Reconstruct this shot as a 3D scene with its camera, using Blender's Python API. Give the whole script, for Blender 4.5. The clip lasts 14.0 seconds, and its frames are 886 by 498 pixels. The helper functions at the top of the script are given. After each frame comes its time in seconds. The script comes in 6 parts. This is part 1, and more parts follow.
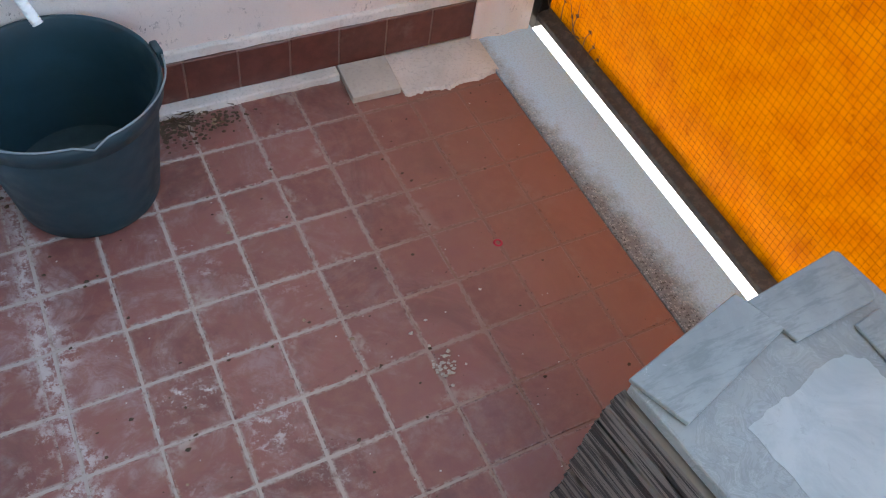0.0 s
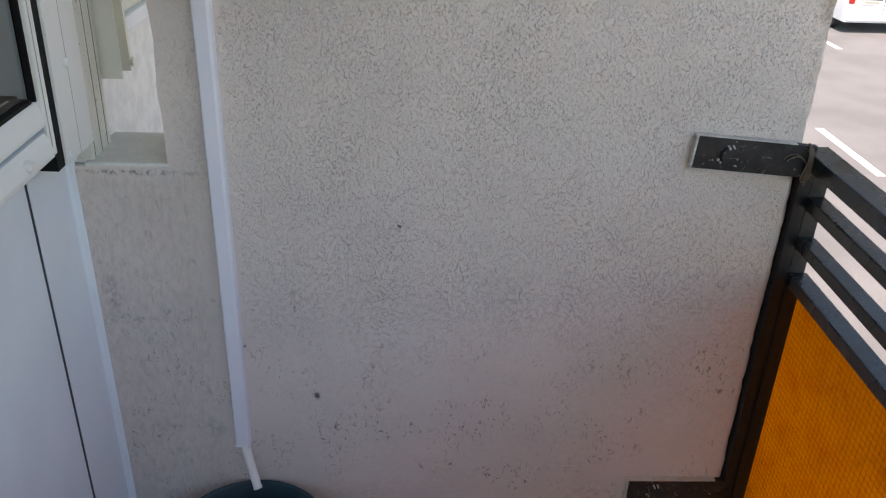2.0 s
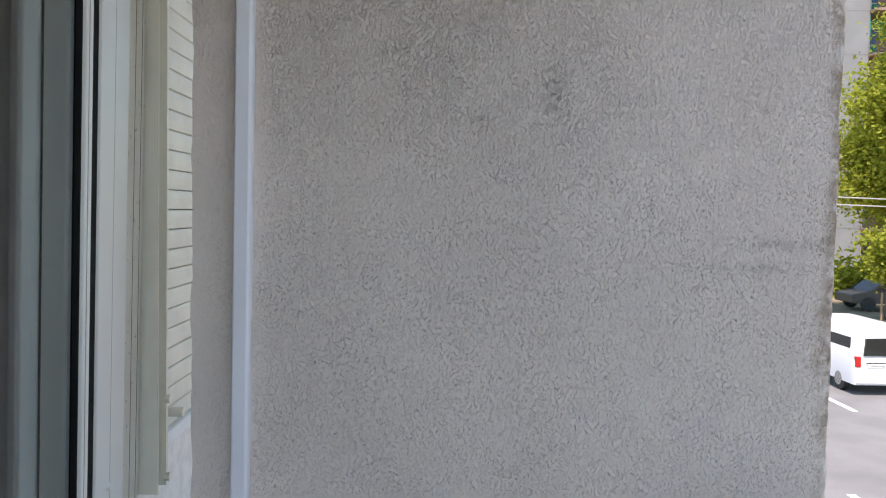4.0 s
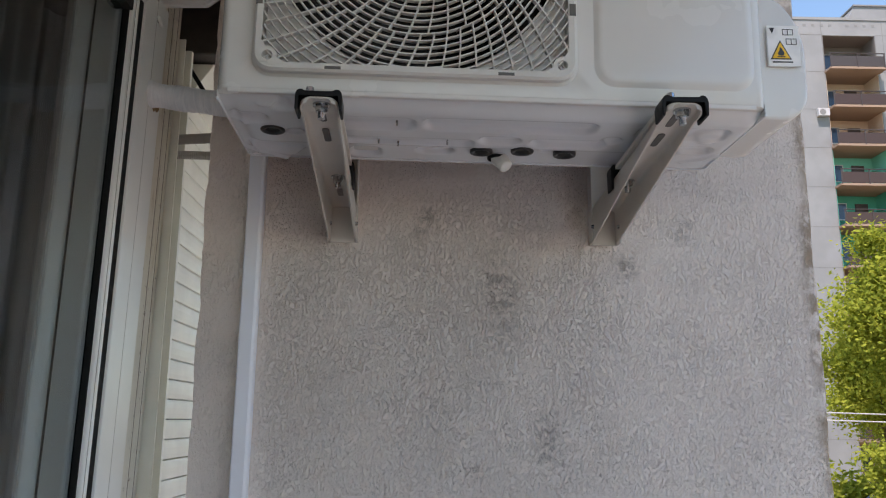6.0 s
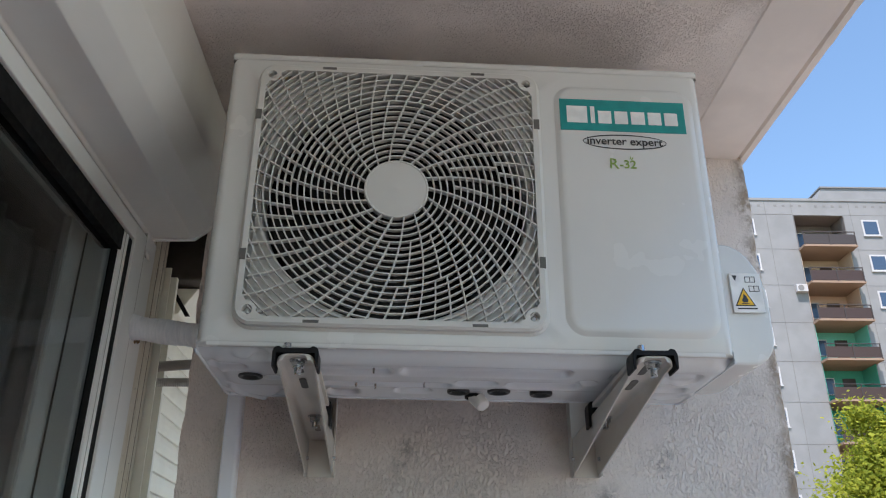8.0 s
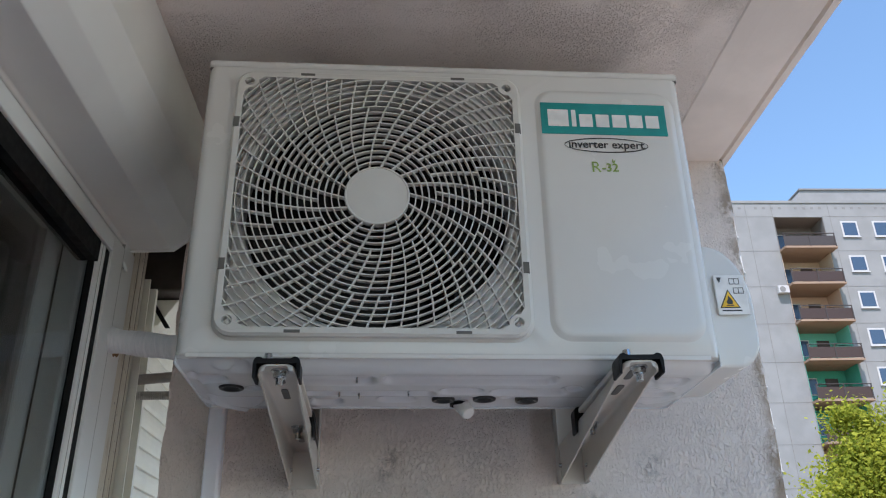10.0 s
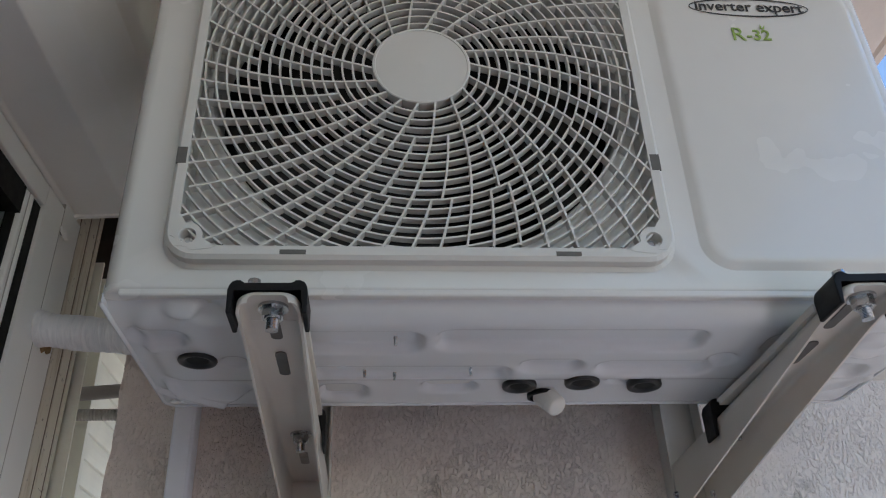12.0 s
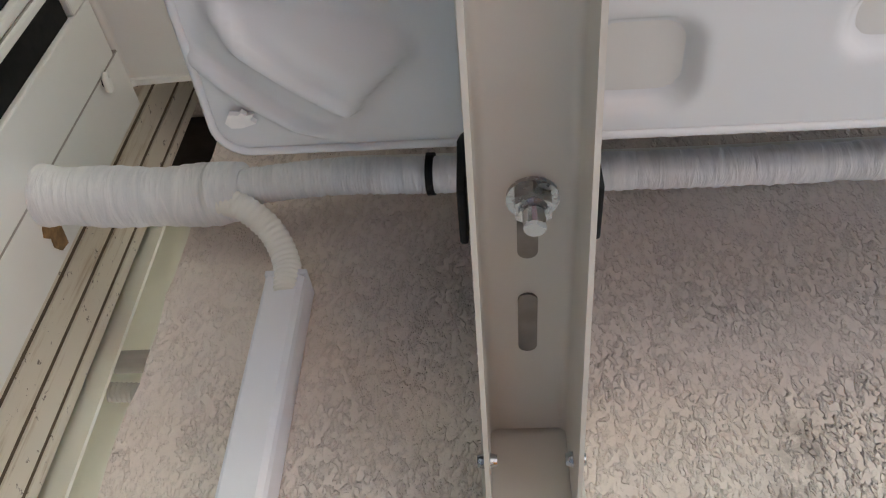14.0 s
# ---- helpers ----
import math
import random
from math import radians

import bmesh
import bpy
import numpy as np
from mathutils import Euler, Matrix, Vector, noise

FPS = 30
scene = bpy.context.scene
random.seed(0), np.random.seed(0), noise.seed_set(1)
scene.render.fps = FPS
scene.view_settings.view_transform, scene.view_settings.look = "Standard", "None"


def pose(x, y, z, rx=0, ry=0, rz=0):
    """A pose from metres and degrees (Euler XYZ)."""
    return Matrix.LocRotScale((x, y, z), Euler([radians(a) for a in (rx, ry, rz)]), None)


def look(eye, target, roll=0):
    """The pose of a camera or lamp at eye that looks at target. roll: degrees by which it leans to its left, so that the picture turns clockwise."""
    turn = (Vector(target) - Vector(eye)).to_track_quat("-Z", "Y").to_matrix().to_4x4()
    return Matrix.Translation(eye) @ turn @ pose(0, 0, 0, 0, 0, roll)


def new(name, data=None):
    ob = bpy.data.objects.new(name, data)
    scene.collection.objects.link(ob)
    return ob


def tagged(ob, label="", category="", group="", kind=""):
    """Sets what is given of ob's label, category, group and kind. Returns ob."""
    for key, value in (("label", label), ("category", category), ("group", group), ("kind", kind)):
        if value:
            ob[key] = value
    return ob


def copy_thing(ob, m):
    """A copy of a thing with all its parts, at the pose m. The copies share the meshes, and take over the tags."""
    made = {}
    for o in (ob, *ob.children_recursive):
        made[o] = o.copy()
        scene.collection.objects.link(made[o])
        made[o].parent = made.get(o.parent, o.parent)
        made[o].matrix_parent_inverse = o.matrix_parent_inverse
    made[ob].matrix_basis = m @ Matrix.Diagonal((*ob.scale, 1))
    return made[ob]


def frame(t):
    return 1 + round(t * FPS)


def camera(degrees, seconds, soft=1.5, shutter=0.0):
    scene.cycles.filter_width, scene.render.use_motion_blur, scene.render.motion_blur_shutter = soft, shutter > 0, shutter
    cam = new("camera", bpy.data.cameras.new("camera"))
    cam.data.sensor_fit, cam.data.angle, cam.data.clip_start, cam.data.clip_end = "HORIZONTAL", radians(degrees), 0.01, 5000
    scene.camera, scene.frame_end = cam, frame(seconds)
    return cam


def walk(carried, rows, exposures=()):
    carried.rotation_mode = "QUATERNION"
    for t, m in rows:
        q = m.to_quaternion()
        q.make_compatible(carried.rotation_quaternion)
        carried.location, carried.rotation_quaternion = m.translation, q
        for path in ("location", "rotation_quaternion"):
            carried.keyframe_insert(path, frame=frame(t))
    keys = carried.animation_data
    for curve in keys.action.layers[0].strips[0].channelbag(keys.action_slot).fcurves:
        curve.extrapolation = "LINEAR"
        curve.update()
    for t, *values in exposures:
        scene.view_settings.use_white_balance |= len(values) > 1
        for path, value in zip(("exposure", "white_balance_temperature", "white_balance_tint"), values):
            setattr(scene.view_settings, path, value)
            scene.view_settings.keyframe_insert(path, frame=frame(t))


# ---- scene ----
cam = camera(56.7, 14.0, 1.1)
PATH = [
    (0, (-0.04, -1.195, 1.12), (0.657, -0.208, -0.474), 11.4),
    (0.5, (0.096, -1.233, 1.2), (0.593, -0.012, -0.304), 11.8),
    (1, (0.125, -1.275, 1.273), (0.442, 0.226, -0.01), 6.0),
    (1.5, (0.258, -1.283, 1.387), (0.34, 0.406, 0.318), 2.8),
    (2, (0.237, -1.284, 1.435), (0.316, 0.488, 0.51), 2.0),
    (2.5, (0.233, -1.286, 1.461), (0.292, 0.547, 0.662), 2.0),
    (3, (0.234, -1.301, 1.487), (0.275, 0.609, 0.895), 1.8),
    (3.5, (0.235, -1.323, 1.532), (0.259, 0.651, 1.214), 1.4),
    (3.7, (0.233, -1.333, 1.535), (0.253, 0.655, 1.316), 1.2),
    (5.8, (0.218, -1.378, 1.759), (0.255, 0.592, 2.103), 0.6),
    (6, (0.217, -1.386, 1.772), (0.257, 0.571, 2.181), 0.5),
    (6.5, (0.216, -1.405, 1.803), (0.261, 0.514, 2.366), 0.6),
    (7, (0.223, -1.417, 1.835), (0.271, 0.462, 2.519), 0.5),
    (7.5, (0.23, -1.433, 1.856), (0.285, 0.407, 2.64), 0.2),
    (8, (0.229, -1.427, 1.857), (0.297, 0.398, 2.672), -0.2),
    (8.2, (0.227, -1.439, 1.89), (0.305, 0.412, 2.643), -0.4),
    (10.5, (0.236, -1.4, 1.857), (0.342, 0.41, 2.702), -1.8),
    (11, (0.255, -1.349, 1.867), (0.359, 0.453, 2.728), -2.0),
    (11.5, (0.218, -1.176, 1.874), (0.324, 0.571, 2.841), -2.1),
    (12, (0.176, -0.991, 1.88), (0.295, 0.74, 2.875), -2.7),
    (12.5, (0.179, -0.765, 1.873), (0.196, 0.935, 2.926), -1.5),
    (13, (0.165, -0.601, 1.882), (-0.01, 1.032, 3.024), 1.2),
    (13.5, (0.105, -0.504, 1.889), (-0.09, 1.055, 3.127), 1.4),
    (14, (0.073, -0.411, 1.887), (-0.102, 1.018, 3.275), 1.5),
]
EXPOSURES = [(0.0, 2.98, 7550, 19), (0.5, 2.65, 7650, 20), (1.0, 2.17, 8150, 25), (1.5, 1.76, 8150, 25), (2.0, 1.44, 7850, 26), (3.0, 1.3, 7250, 27), (3.5, 1.32, 7150, 25), (6.0, 1.26, 7000, 26), (8.0, 1.3, 6600, 22), (11.0, 1.3, 6400, 22), (12.0, 1.44, 6600, 24), (12.5, 1.93, 6850, 24), (13.0, 2.41, 7000, 22), (13.5, 2.52, 7050, 22), (14.0, 2.68, 7100, 22)]
walk(cam, [(t, look(eye, target, roll)) for t, eye, target, roll in PATH], EXPOSURES)

# ---- world and sun ----
SUN_AZ, SUN_EL = 196.0, 63.0      # compass-like angle from +y towards +x, height
world = bpy.data.worlds.new("world")
scene.world = world
world.use_nodes = True
wn = world.node_tree.nodes
sky = wn.new("ShaderNodeTexSky")
sky.sky_type = "NISHITA"
sky.sun_disc = False
sky.sun_elevation = radians(SUN_EL)
sky.sun_rotation = radians(SUN_AZ)
sky.ozone_density, sky.air_density, sky.dust_density = 0.0, 1.0, 0.3
wn["Background"].inputs["Strength"].default_value = 0.115
clear = wn.new("ShaderNodeMix")
clear.data_type, clear.blend_type = "RGBA", "MULTIPLY"
clear.inputs[0].default_value = 1.0
clear.inputs[7].default_value = (0.79, 1.0, 1.0, 1.0)
world.node_tree.links.new(sky.outputs["Color"], clear.inputs[6])
world.node_tree.links.new(clear.outputs[2], wn["Background"].inputs["Color"])
sun_data = bpy.data.lights.new("sun", "SUN")
sun_data.energy, sun_data.angle, sun_data.color = 2.9, radians(0.5), (1.0, 0.965, 0.91)
sun = new("sun", sun_data)
sun_from = Vector((math.sin(radians(SUN_AZ)) * math.cos(radians(SUN_EL)), math.cos(radians(SUN_AZ)) * math.cos(radians(SUN_EL)), math.sin(radians(SUN_EL))))
sun.matrix_world = look(sun_from * 50, (0, 0, 0))

# ---- materials ----


class Nodes:
    """A small helper that grows a node material."""

    def __init__(self, name):
        self.mat = bpy.data.materials.new(name)
        self.mat.use_nodes = True
        self.tree = self.mat.node_tree
        self.bsdf = self.tree.nodes["Principled BSDF"]
        self.coords = self.tree.nodes.new("ShaderNodeTexCoord").outputs["Object"]

    def add(self, kind, values=(), operation=None, interpolation_type=None, data_type=None, blend_type=None):
        n = self.tree.nodes.new(kind)
        if operation:
            n.operation = operation
        if interpolation_type:
            n.interpolation_type = interpolation_type
        if data_type:
            n.data_type = data_type
        if blend_type:
            n.blend_type = blend_type
        for key, v in dict(values).items():
            self.feed(n.inputs[key], v)
        return n

    def feed(self, socket, v):
        if isinstance(v, bpy.types.NodeSocket):
            self.tree.links.new(v, socket)
        else:
            if socket.type == "RGBA" and len(v) == 3:
                v = (*v, 1.0)
            socket.default_value = v

    def noise(self, scale, detail=3.0, rough=0.55, distort=0.0, at=None, stretch=None):
        co = at or self.coords
        if stretch:
            co = self.add("ShaderNodeMapping", {"Vector": co, "Scale": stretch}).outputs[0]
        return self.add("ShaderNodeTexNoise", {"Vector": co, "Scale": scale, "Detail": detail, "Roughness": rough, "Distortion": distort}).outputs[0]

    def ramp(self, fac, lo, hi, a=0.0, b=1.0):
        return self.add("ShaderNodeMapRange", {0: fac, 1: lo, 2: hi, 3: a, 4: b}, interpolation_type="SMOOTHSTEP").outputs[0]

    def math(self, op, a, b=0.0, c=None):
        n = self.add("ShaderNodeMath", {0: a, 1: b}, operation=op)
        if c is not None:
            self.feed(n.inputs[2], c)
        return n.outputs[0]

    def mix(self, fac, a, b, blend="MIX"):
        n = self.add("ShaderNodeMix", data_type="RGBA", blend_type=blend)
        self.feed(n.inputs[0], fac), self.feed(n.inputs[6], a), self.feed(n.inputs[7], b)
        return n.outputs[2]

    def bump(self, height, strength=0.5, distance=0.002, after=None):
        n = self.add("ShaderNodeBump", {"Strength": strength, "Distance": distance, "Height": height})
        if after is not None:
            self.feed(n.inputs["Normal"], after)
        return n.outputs[0]

    def done(self, color=None, rough=0.6, metal=0.0, normal=None, spec=None):
        if color is not None:
            self.feed(self.bsdf.inputs["Base Color"], color)
        self.feed(self.bsdf.inputs["Roughness"], rough)
        self.feed(self.bsdf.inputs["Metallic"], metal)
        if spec is not None:
            self.feed(self.bsdf.inputs["Specular IOR Level"], spec)
        if normal is not None:
            self.feed(self.bsdf.inputs["Normal"], normal)
        return self.mat


def plain(name, color, rough=0.5, metal=0.0, vary=0.08, scale=30.0, bump=0.0, bscale=400.0, bdist=0.0005):
    """Paint, plastic or metal with a little uneven colour and gloss."""
    m = Nodes(name)
    n = m.noise(scale, 4)
    c = m.mix(m.ramp(n, 0.35, 0.65), [v * (1 - vary) for v in color], [min(1, v * (1 + vary)) for v in color])
    r = m.ramp(m.noise(scale * 2.3, 3), 0.3, 0.7, max(0.02, rough - 0.07), min(1, rough + 0.07))
    return m.done(c, r, metal, m.bump(m.noise(bscale, 3), bump, bdist) if bump else None)


def smudge(m, spots):
    """Sum of soft patches of soot round places (x, z) with radii and strengths."""
    xyz = m.add("ShaderNodeSeparateXYZ", {0: m.coords})
    total = None
    for x, z, rx, rz, k in spots:
        dx = m.math("DIVIDE", m.math("SUBTRACT", xyz.outputs[0], x), rx)
        dz = m.math("DIVIDE", m.math("SUBTRACT", xyz.outputs[2], z), rz)
        d = m.math("ADD", m.math("MULTIPLY", dx, dx), m.math("MULTIPLY", dz, dz))
        g = m.math("MULTIPLY", m.math("POWER", 2.718, m.math("MULTIPLY", d, -1.0)), k)
        total = g if total is None else m.math("ADD", total, g)
    return total


def stucco(name, base, spots=()):
    """Scraped plaster: lumps and short slanting scratches, coarse high up and nearly smooth near the floor."""
    m = Nodes(name)
    xyz = m.add("ShaderNodeSeparateXYZ", {0: m.coords})
    tilted = m.add("ShaderNodeMapping", {"Vector": m.coords, "Rotation": (0, radians(-20), 0), "Scale": (1.2, 1.1, 0.68)}).outputs[0]
    if spots:
        level = m.math("ADD", xyz.outputs[2], m.math("MULTIPLY", m.noise(4.0, 3), 0.5))
        calm = m.ramp(m.math("ADD", xyz.outputs[0], m.math("MULTIPLY", m.noise(6.0, 3), 0.12)), -0.10, 0.06, 0.15, 1.0)
        high = m.math("MULTIPLY", m.ramp(level, 1.75, 2.25, 0.0, m.ramp(xyz.outputs[0], 0.42, 0.62, 0.75, 0.42)), m.ramp(calm, 0.15, 1.0, 0.6, 1.0))
        mid = m.math("MULTIPLY", m.math("MULTIPLY", m.ramp(level, 0.75, 1.35, 0.12, 1.0), m.ramp(level, 1.9, 2.4, 1.0, 0.15)), calm)
    else:
        high = m.ramp(m.noise(5.0, 3), 0.35, 0.62, 0.10, 0.75)
        mid = m.ramp(m.noise(7.0, 4, 0.65), 0.46, 0.62, 0.05, 0.95)
    scratch = m.math("ABSOLUTE", m.math("SUBTRACT", m.noise(240, 1.0, 0.5, 0.5, at=tilted), 0.5))
    scratch = m.ramp(scratch, 0.006, 0.030, 1.0, 0.0)
    scratch = m.math("MULTIPLY", scratch, m.ramp(m.noise(190, 1.5, 0.6), 0.45, 0.53))
    scratch = m.math("MULTIPLY", scratch, m.ramp(m.noise(13, 4, 0.65), 0.40, 0.62, 0.35, 1.0))
    scratch = m.math("MULTIPLY", scratch, mid)
    lumps = m.ramp(m.noise(255, 2.0, 0.55, 0.3, at=tilted), 0.48, 0.63)
    fine = m.noise(300, 3, 0.6)
    height = m.math("MULTIPLY", lumps, m.math("ADD", m.math("MULTIPLY", m.math("MULTIPLY", high, m.ramp(m.noise(12, 4, 0.65), 0.36, 0.60, 0.35, 1.0)), 0.95), m.math("MULTIPLY", mid, 0.13)))
    height = m.math("SUBTRACT", height, m.math("MULTIPLY", scratch, 1.0))
    height = m.math("ADD", height, m.math("MULTIPLY", fine, m.math("ADD", 0.10, m.math("MULTIPLY", mid, 0.12))))
    nrm = m.bump(height, 1.0, 0.0042)
    c = m.mix(m.ramp(m.noise(2.2, 4, 0.6), 0.3, 0.7), [v * 0.92 for v in base], [min(1, v * 1.05) for v in base])
    # scratches darkened in colour too, painting the shade in their grooves
    c = m.mix(m.math("MULTIPLY", scratch, 0.30), c, [base[0] * 0.32, base[1] * 0.29, base[2] * 0.27])
    c = m.mix(m.math("MULTIPLY", m.ramp(m.noise(330, 2, 0.6), 0.56, 0.70), 0.14), c, [v * 0.45 for v in base])
    dirt = m.ramp(m.noise(21, 5, 0.7, 0.5), 0.66, 0.76)
    c = m.mix(m.math("MULTIPLY", dirt, 0.45), c, (0.17, 0.14, 0.115))
    if spots:
        # weathered outer edge and short black rain marks low on the wall
        edge = m.math("ADD", xyz.outputs[0], m.math("MULTIPLY", m.noise(16, 4), 0.06))
        rust = m.math("MULTIPLY", m.ramp(edge, 0.882, 0.918), m.ramp(m.noise(34, 4, 0.65), 0.34, 0.56))
        rust = m.math("MULTIPLY", rust, m.ramp(xyz.outputs[2], 0.9, 1.3))
        c = m.mix(m.math("MULTIPLY", rust, 0.8), c, (0.25, 0.165, 0.09))
        speck = m.math("MULTIPLY", m.ramp(m.noise(110, 4, 0.7, 0.8, at=tilted), 0.57, 0.64), m.math("MULTIPLY", m.ramp(xyz.outputs[2], 0.35, 1.0, 1.0, 0.25), m.ramp(m.noise(7, 4, 0.65), 0.46, 0.64)))
        c = m.mix(m.math("MULTIPLY", speck, 0.7), c, (0.12, 0.09, 0.07))
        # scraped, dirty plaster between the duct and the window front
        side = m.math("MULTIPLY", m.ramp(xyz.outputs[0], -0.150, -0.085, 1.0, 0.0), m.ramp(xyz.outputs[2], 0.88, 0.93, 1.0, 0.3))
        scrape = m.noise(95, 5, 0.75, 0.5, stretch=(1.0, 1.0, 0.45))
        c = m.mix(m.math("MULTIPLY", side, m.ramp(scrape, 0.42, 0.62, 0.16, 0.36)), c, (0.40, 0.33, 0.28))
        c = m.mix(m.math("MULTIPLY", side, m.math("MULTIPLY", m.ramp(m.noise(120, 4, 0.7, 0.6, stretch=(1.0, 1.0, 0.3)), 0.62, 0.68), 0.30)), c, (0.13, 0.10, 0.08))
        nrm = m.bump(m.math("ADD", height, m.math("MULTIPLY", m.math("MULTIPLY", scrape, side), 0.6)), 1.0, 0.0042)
        soot = m.math("MULTIPLY", smudge(m, spots), m.ramp(m.noise(75, 4, 0.65, 0.6), 0.40, 0.62))
        c = m.mix(m.math("MINIMUM", soot, 0.85), c, (0.10, 0.085, 0.07))
    return m.done(c, 0.9, 0.0, nrm, 0.2)


SPOTS = [(0.42, 1.745, 0.020, 0.045, 0.6), (0.355, 1.945, 0.025, 0.07, 0.35), (0.33, 2.0, 0.03, 0.05, 0.4), (0.22, 2.115, 0.015, 0.02, 0.5),
         (0.205, 2.09, 0.012, 0.02, 0.4), (0.56, 2.03, 0.02, 0.02, 0.6), (0.66, 2.1, 0.018, 0.02, 0.5), (0.30, 1.69, 0.012, 0.012, 0.5),
         (-0.14, 0.37, 0.02, 0.02, 0.35), (-0.22, 0.37, 0.03, 0.008, 0.4), (-0.27, 0.62, 0.05, 0.006, 0.5), (-0.29, 0.67, 0.012, 0.04, 0.5),
         (0.62, 0.2, 0.05, 0.03, 0.2), (0.8, 1.5, 0.12, 0.012, 0.35), (0.75, 1.46, 0.1, 0.01, 0.3),
         (-0.22, 0.905, 0.09, 0.004, 0.9), (0.216, 0.815, 0.006, 0.006, 2.5), (0.062, 0.449, 0.005, 0.006, 2.5), (-0.07, 0.563, 0.005, 0.005, 2.5)]
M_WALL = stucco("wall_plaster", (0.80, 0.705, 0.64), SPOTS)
M_CEIL = stucco("ceiling_plaster", (0.86, 0.78, 0.72))
M_SMOOTH = plain("smooth_paint", (0.80, 0.725, 0.665), 0.85, 0, 0.06, 6, 0.3, 120, 0.001)
M_PVC = plain("white_pvc", (0.84, 0.84, 0.80), 0.35, 0, 0.03, 4)
M_PVC_OLD = plain("aged_pvc", (0.82, 0.80, 0.70), 0.45, 0, 0.05, 9)
def dirty_pvc():
    m = Nodes("dirty_frame_cover")
    c = m.mix(m.ramp(m.noise(6, 4), 0.35, 0.65), (0.76, 0.74, 0.66), (0.82, 0.81, 0.75))
    top = m.ramp(m.add("ShaderNodeSeparateXYZ", {0: m.coords}).outputs[2], 1.7, 2.25, 0.2, 1.0)
    c = m.mix(m.math("MULTIPLY", top, 0.6), c, (0.70, 0.62, 0.48))
    streak = m.ramp(m.noise(60, 5, 0.7, 0.3, stretch=(1, 1, 0.12)), 0.50, 0.70)
    c = m.mix(m.math("MULTIPLY", m.math("MULTIPLY", streak, top), 0.7), c, (0.44, 0.32, 0.19))
    spot = m.ramp(m.noise(90, 5, 0.75), 0.615, 0.65)
    c = m.mix(m.math("MULTIPLY", spot, 0.8), c, (0.10, 0.07, 0.05))
    return m.done(c, 0.5)


M_COVER = dirty_pvc()
M_DOORP = plain("door_panel_white", (0.80, 0.845, 0.87), 0.35, 0, 0.03, 5)
# for rubber seals, and for gaps whose shade is drawn as solid black
M_BLACKGAP = plain("rubber_and_gap_shade", (0.009, 0.009, 0.009), 0.6)
M_SEAL = plain("grey_seal", (0.035, 0.042, 0.05), 0.6)
M_ACW = plain("ac_enamel", (0.67, 0.665, 0.635), 0.22, 0, 0.02, 5, 0.06, 300, 0.0004)
M_ACG = plain("ac_grille_plastic", (0.62, 0.61, 0.57), 0.45, 0, 0.02, 5)
M_PAN = plain("ac_pan_steel", (0.67, 0.69, 0.70), 0.20, 0.0, 0.02, 3)
# flat colours for the shade seen in slots and seams
M_SLOT = plain("slot_shade", (0.12, 0.115, 0.105), 0.7)
M_SLOTWALL = plain("slot_shaded_plaster", (0.27, 0.24, 0.21), 0.8, 0, 0.1, 60)
# near-black colours stand for the shade behind the fan grille
M_DARK = plain("shaded_inside", (0.008, 0.008, 0.008), 0.7)
M_FAN = plain("fan_plastic", (0.022, 0.021, 0.02), 0.5)
M_BRACK = plain("bracket_paint", (0.62, 0.585, 0.53), 0.4, 0.1, 0.03, 7)
M_PLUG = plain("plug_rubber", (0.012, 0.012, 0.013), 0.38)
M_STEEL = plain("zinc_steel", (0.47, 0.49, 0.50), 0.24, 1.0, 0.04, 60)
M_RUBBER = plain("pad_rubber", (0.009, 0.009, 0.010), 0.5)
for dull in (M_RUBBER, M_BLACKGAP, M_DARK, M_FAN):
    dull.node_tree.nodes["Principled BSDF"].inputs["Specular IOR Level"].default_value = 0.18
M_TEAL = plain("teal_label", (0.0, 0.27, 0.26), 0.4)
M_INK = plain("black_ink", (0.03, 0.03, 0.03), 0.5)
M_GREEN = plain("green_ink", (0.25, 0.38, 0.08), 0.5)
M_WHITE = plain("white_label", (0.8, 0.8, 0.78), 0.4)
M_YELLOW = plain("yellow_label", (0.85, 0.5, 0.01), 0.4)
M_DUCT = plain("duct_pvc", (0.83, 0.84, 0.90), 0.4, 0, 0.02, 6)
M_HOSE = plain("white_hose", (0.86, 0.85, 0.81), 0.5, 0, 0.04, 12)
def tape():
    """White wrapping tape: overlapping turns and wrinkles across the pipe."""
    m = Nodes("wrapping_tape")
    turns = m.noise(22, 4, 0.6, 0.6, stretch=(7, 1, 1))
    c = m.mix(m.ramp(turns, 0.35, 0.65), (0.74, 0.76, 0.79), (0.84, 0.85, 0.87))
    c = m.mix(m.math("MULTIPLY", m.ramp(m.noise(14, 4), 0.55, 0.7), 0.25), c, (0.60, 0.58, 0.54))
    return m.done(c, 0.4, 0, m.bump(turns, 0.8, 0.004))


M_TAPE = tape()
M_GREYPIPE = plain("grey_pipe", (0.42, 0.40, 0.36), 0.6)
M_BUCKET = plain("bucket_plastic", (0.012, 0.043, 0.055), 0.5, 0, 0.12, 14, 0.1, 250, 0.0005)
M_WIRE = plain("handle_wire", (0.22, 0.28, 0.30), 0.35, 0.3)
M_WATER = plain("still_water", (0.030, 0.055, 0.062), 0.12)
M_CURTAIN = plain("curtain_cloth", (0.48, 0.48, 0.46), 0.9, 0, 0.08, 30)
# brown board with the shade under the ceiling put into its colour
M_BROWNBOX = plain("shaded_brown_board", (0.07, 0.06, 0.05), 0.8)
M_ROOM = plain("room_shade", (0.10, 0.10, 0.10), 0.9)


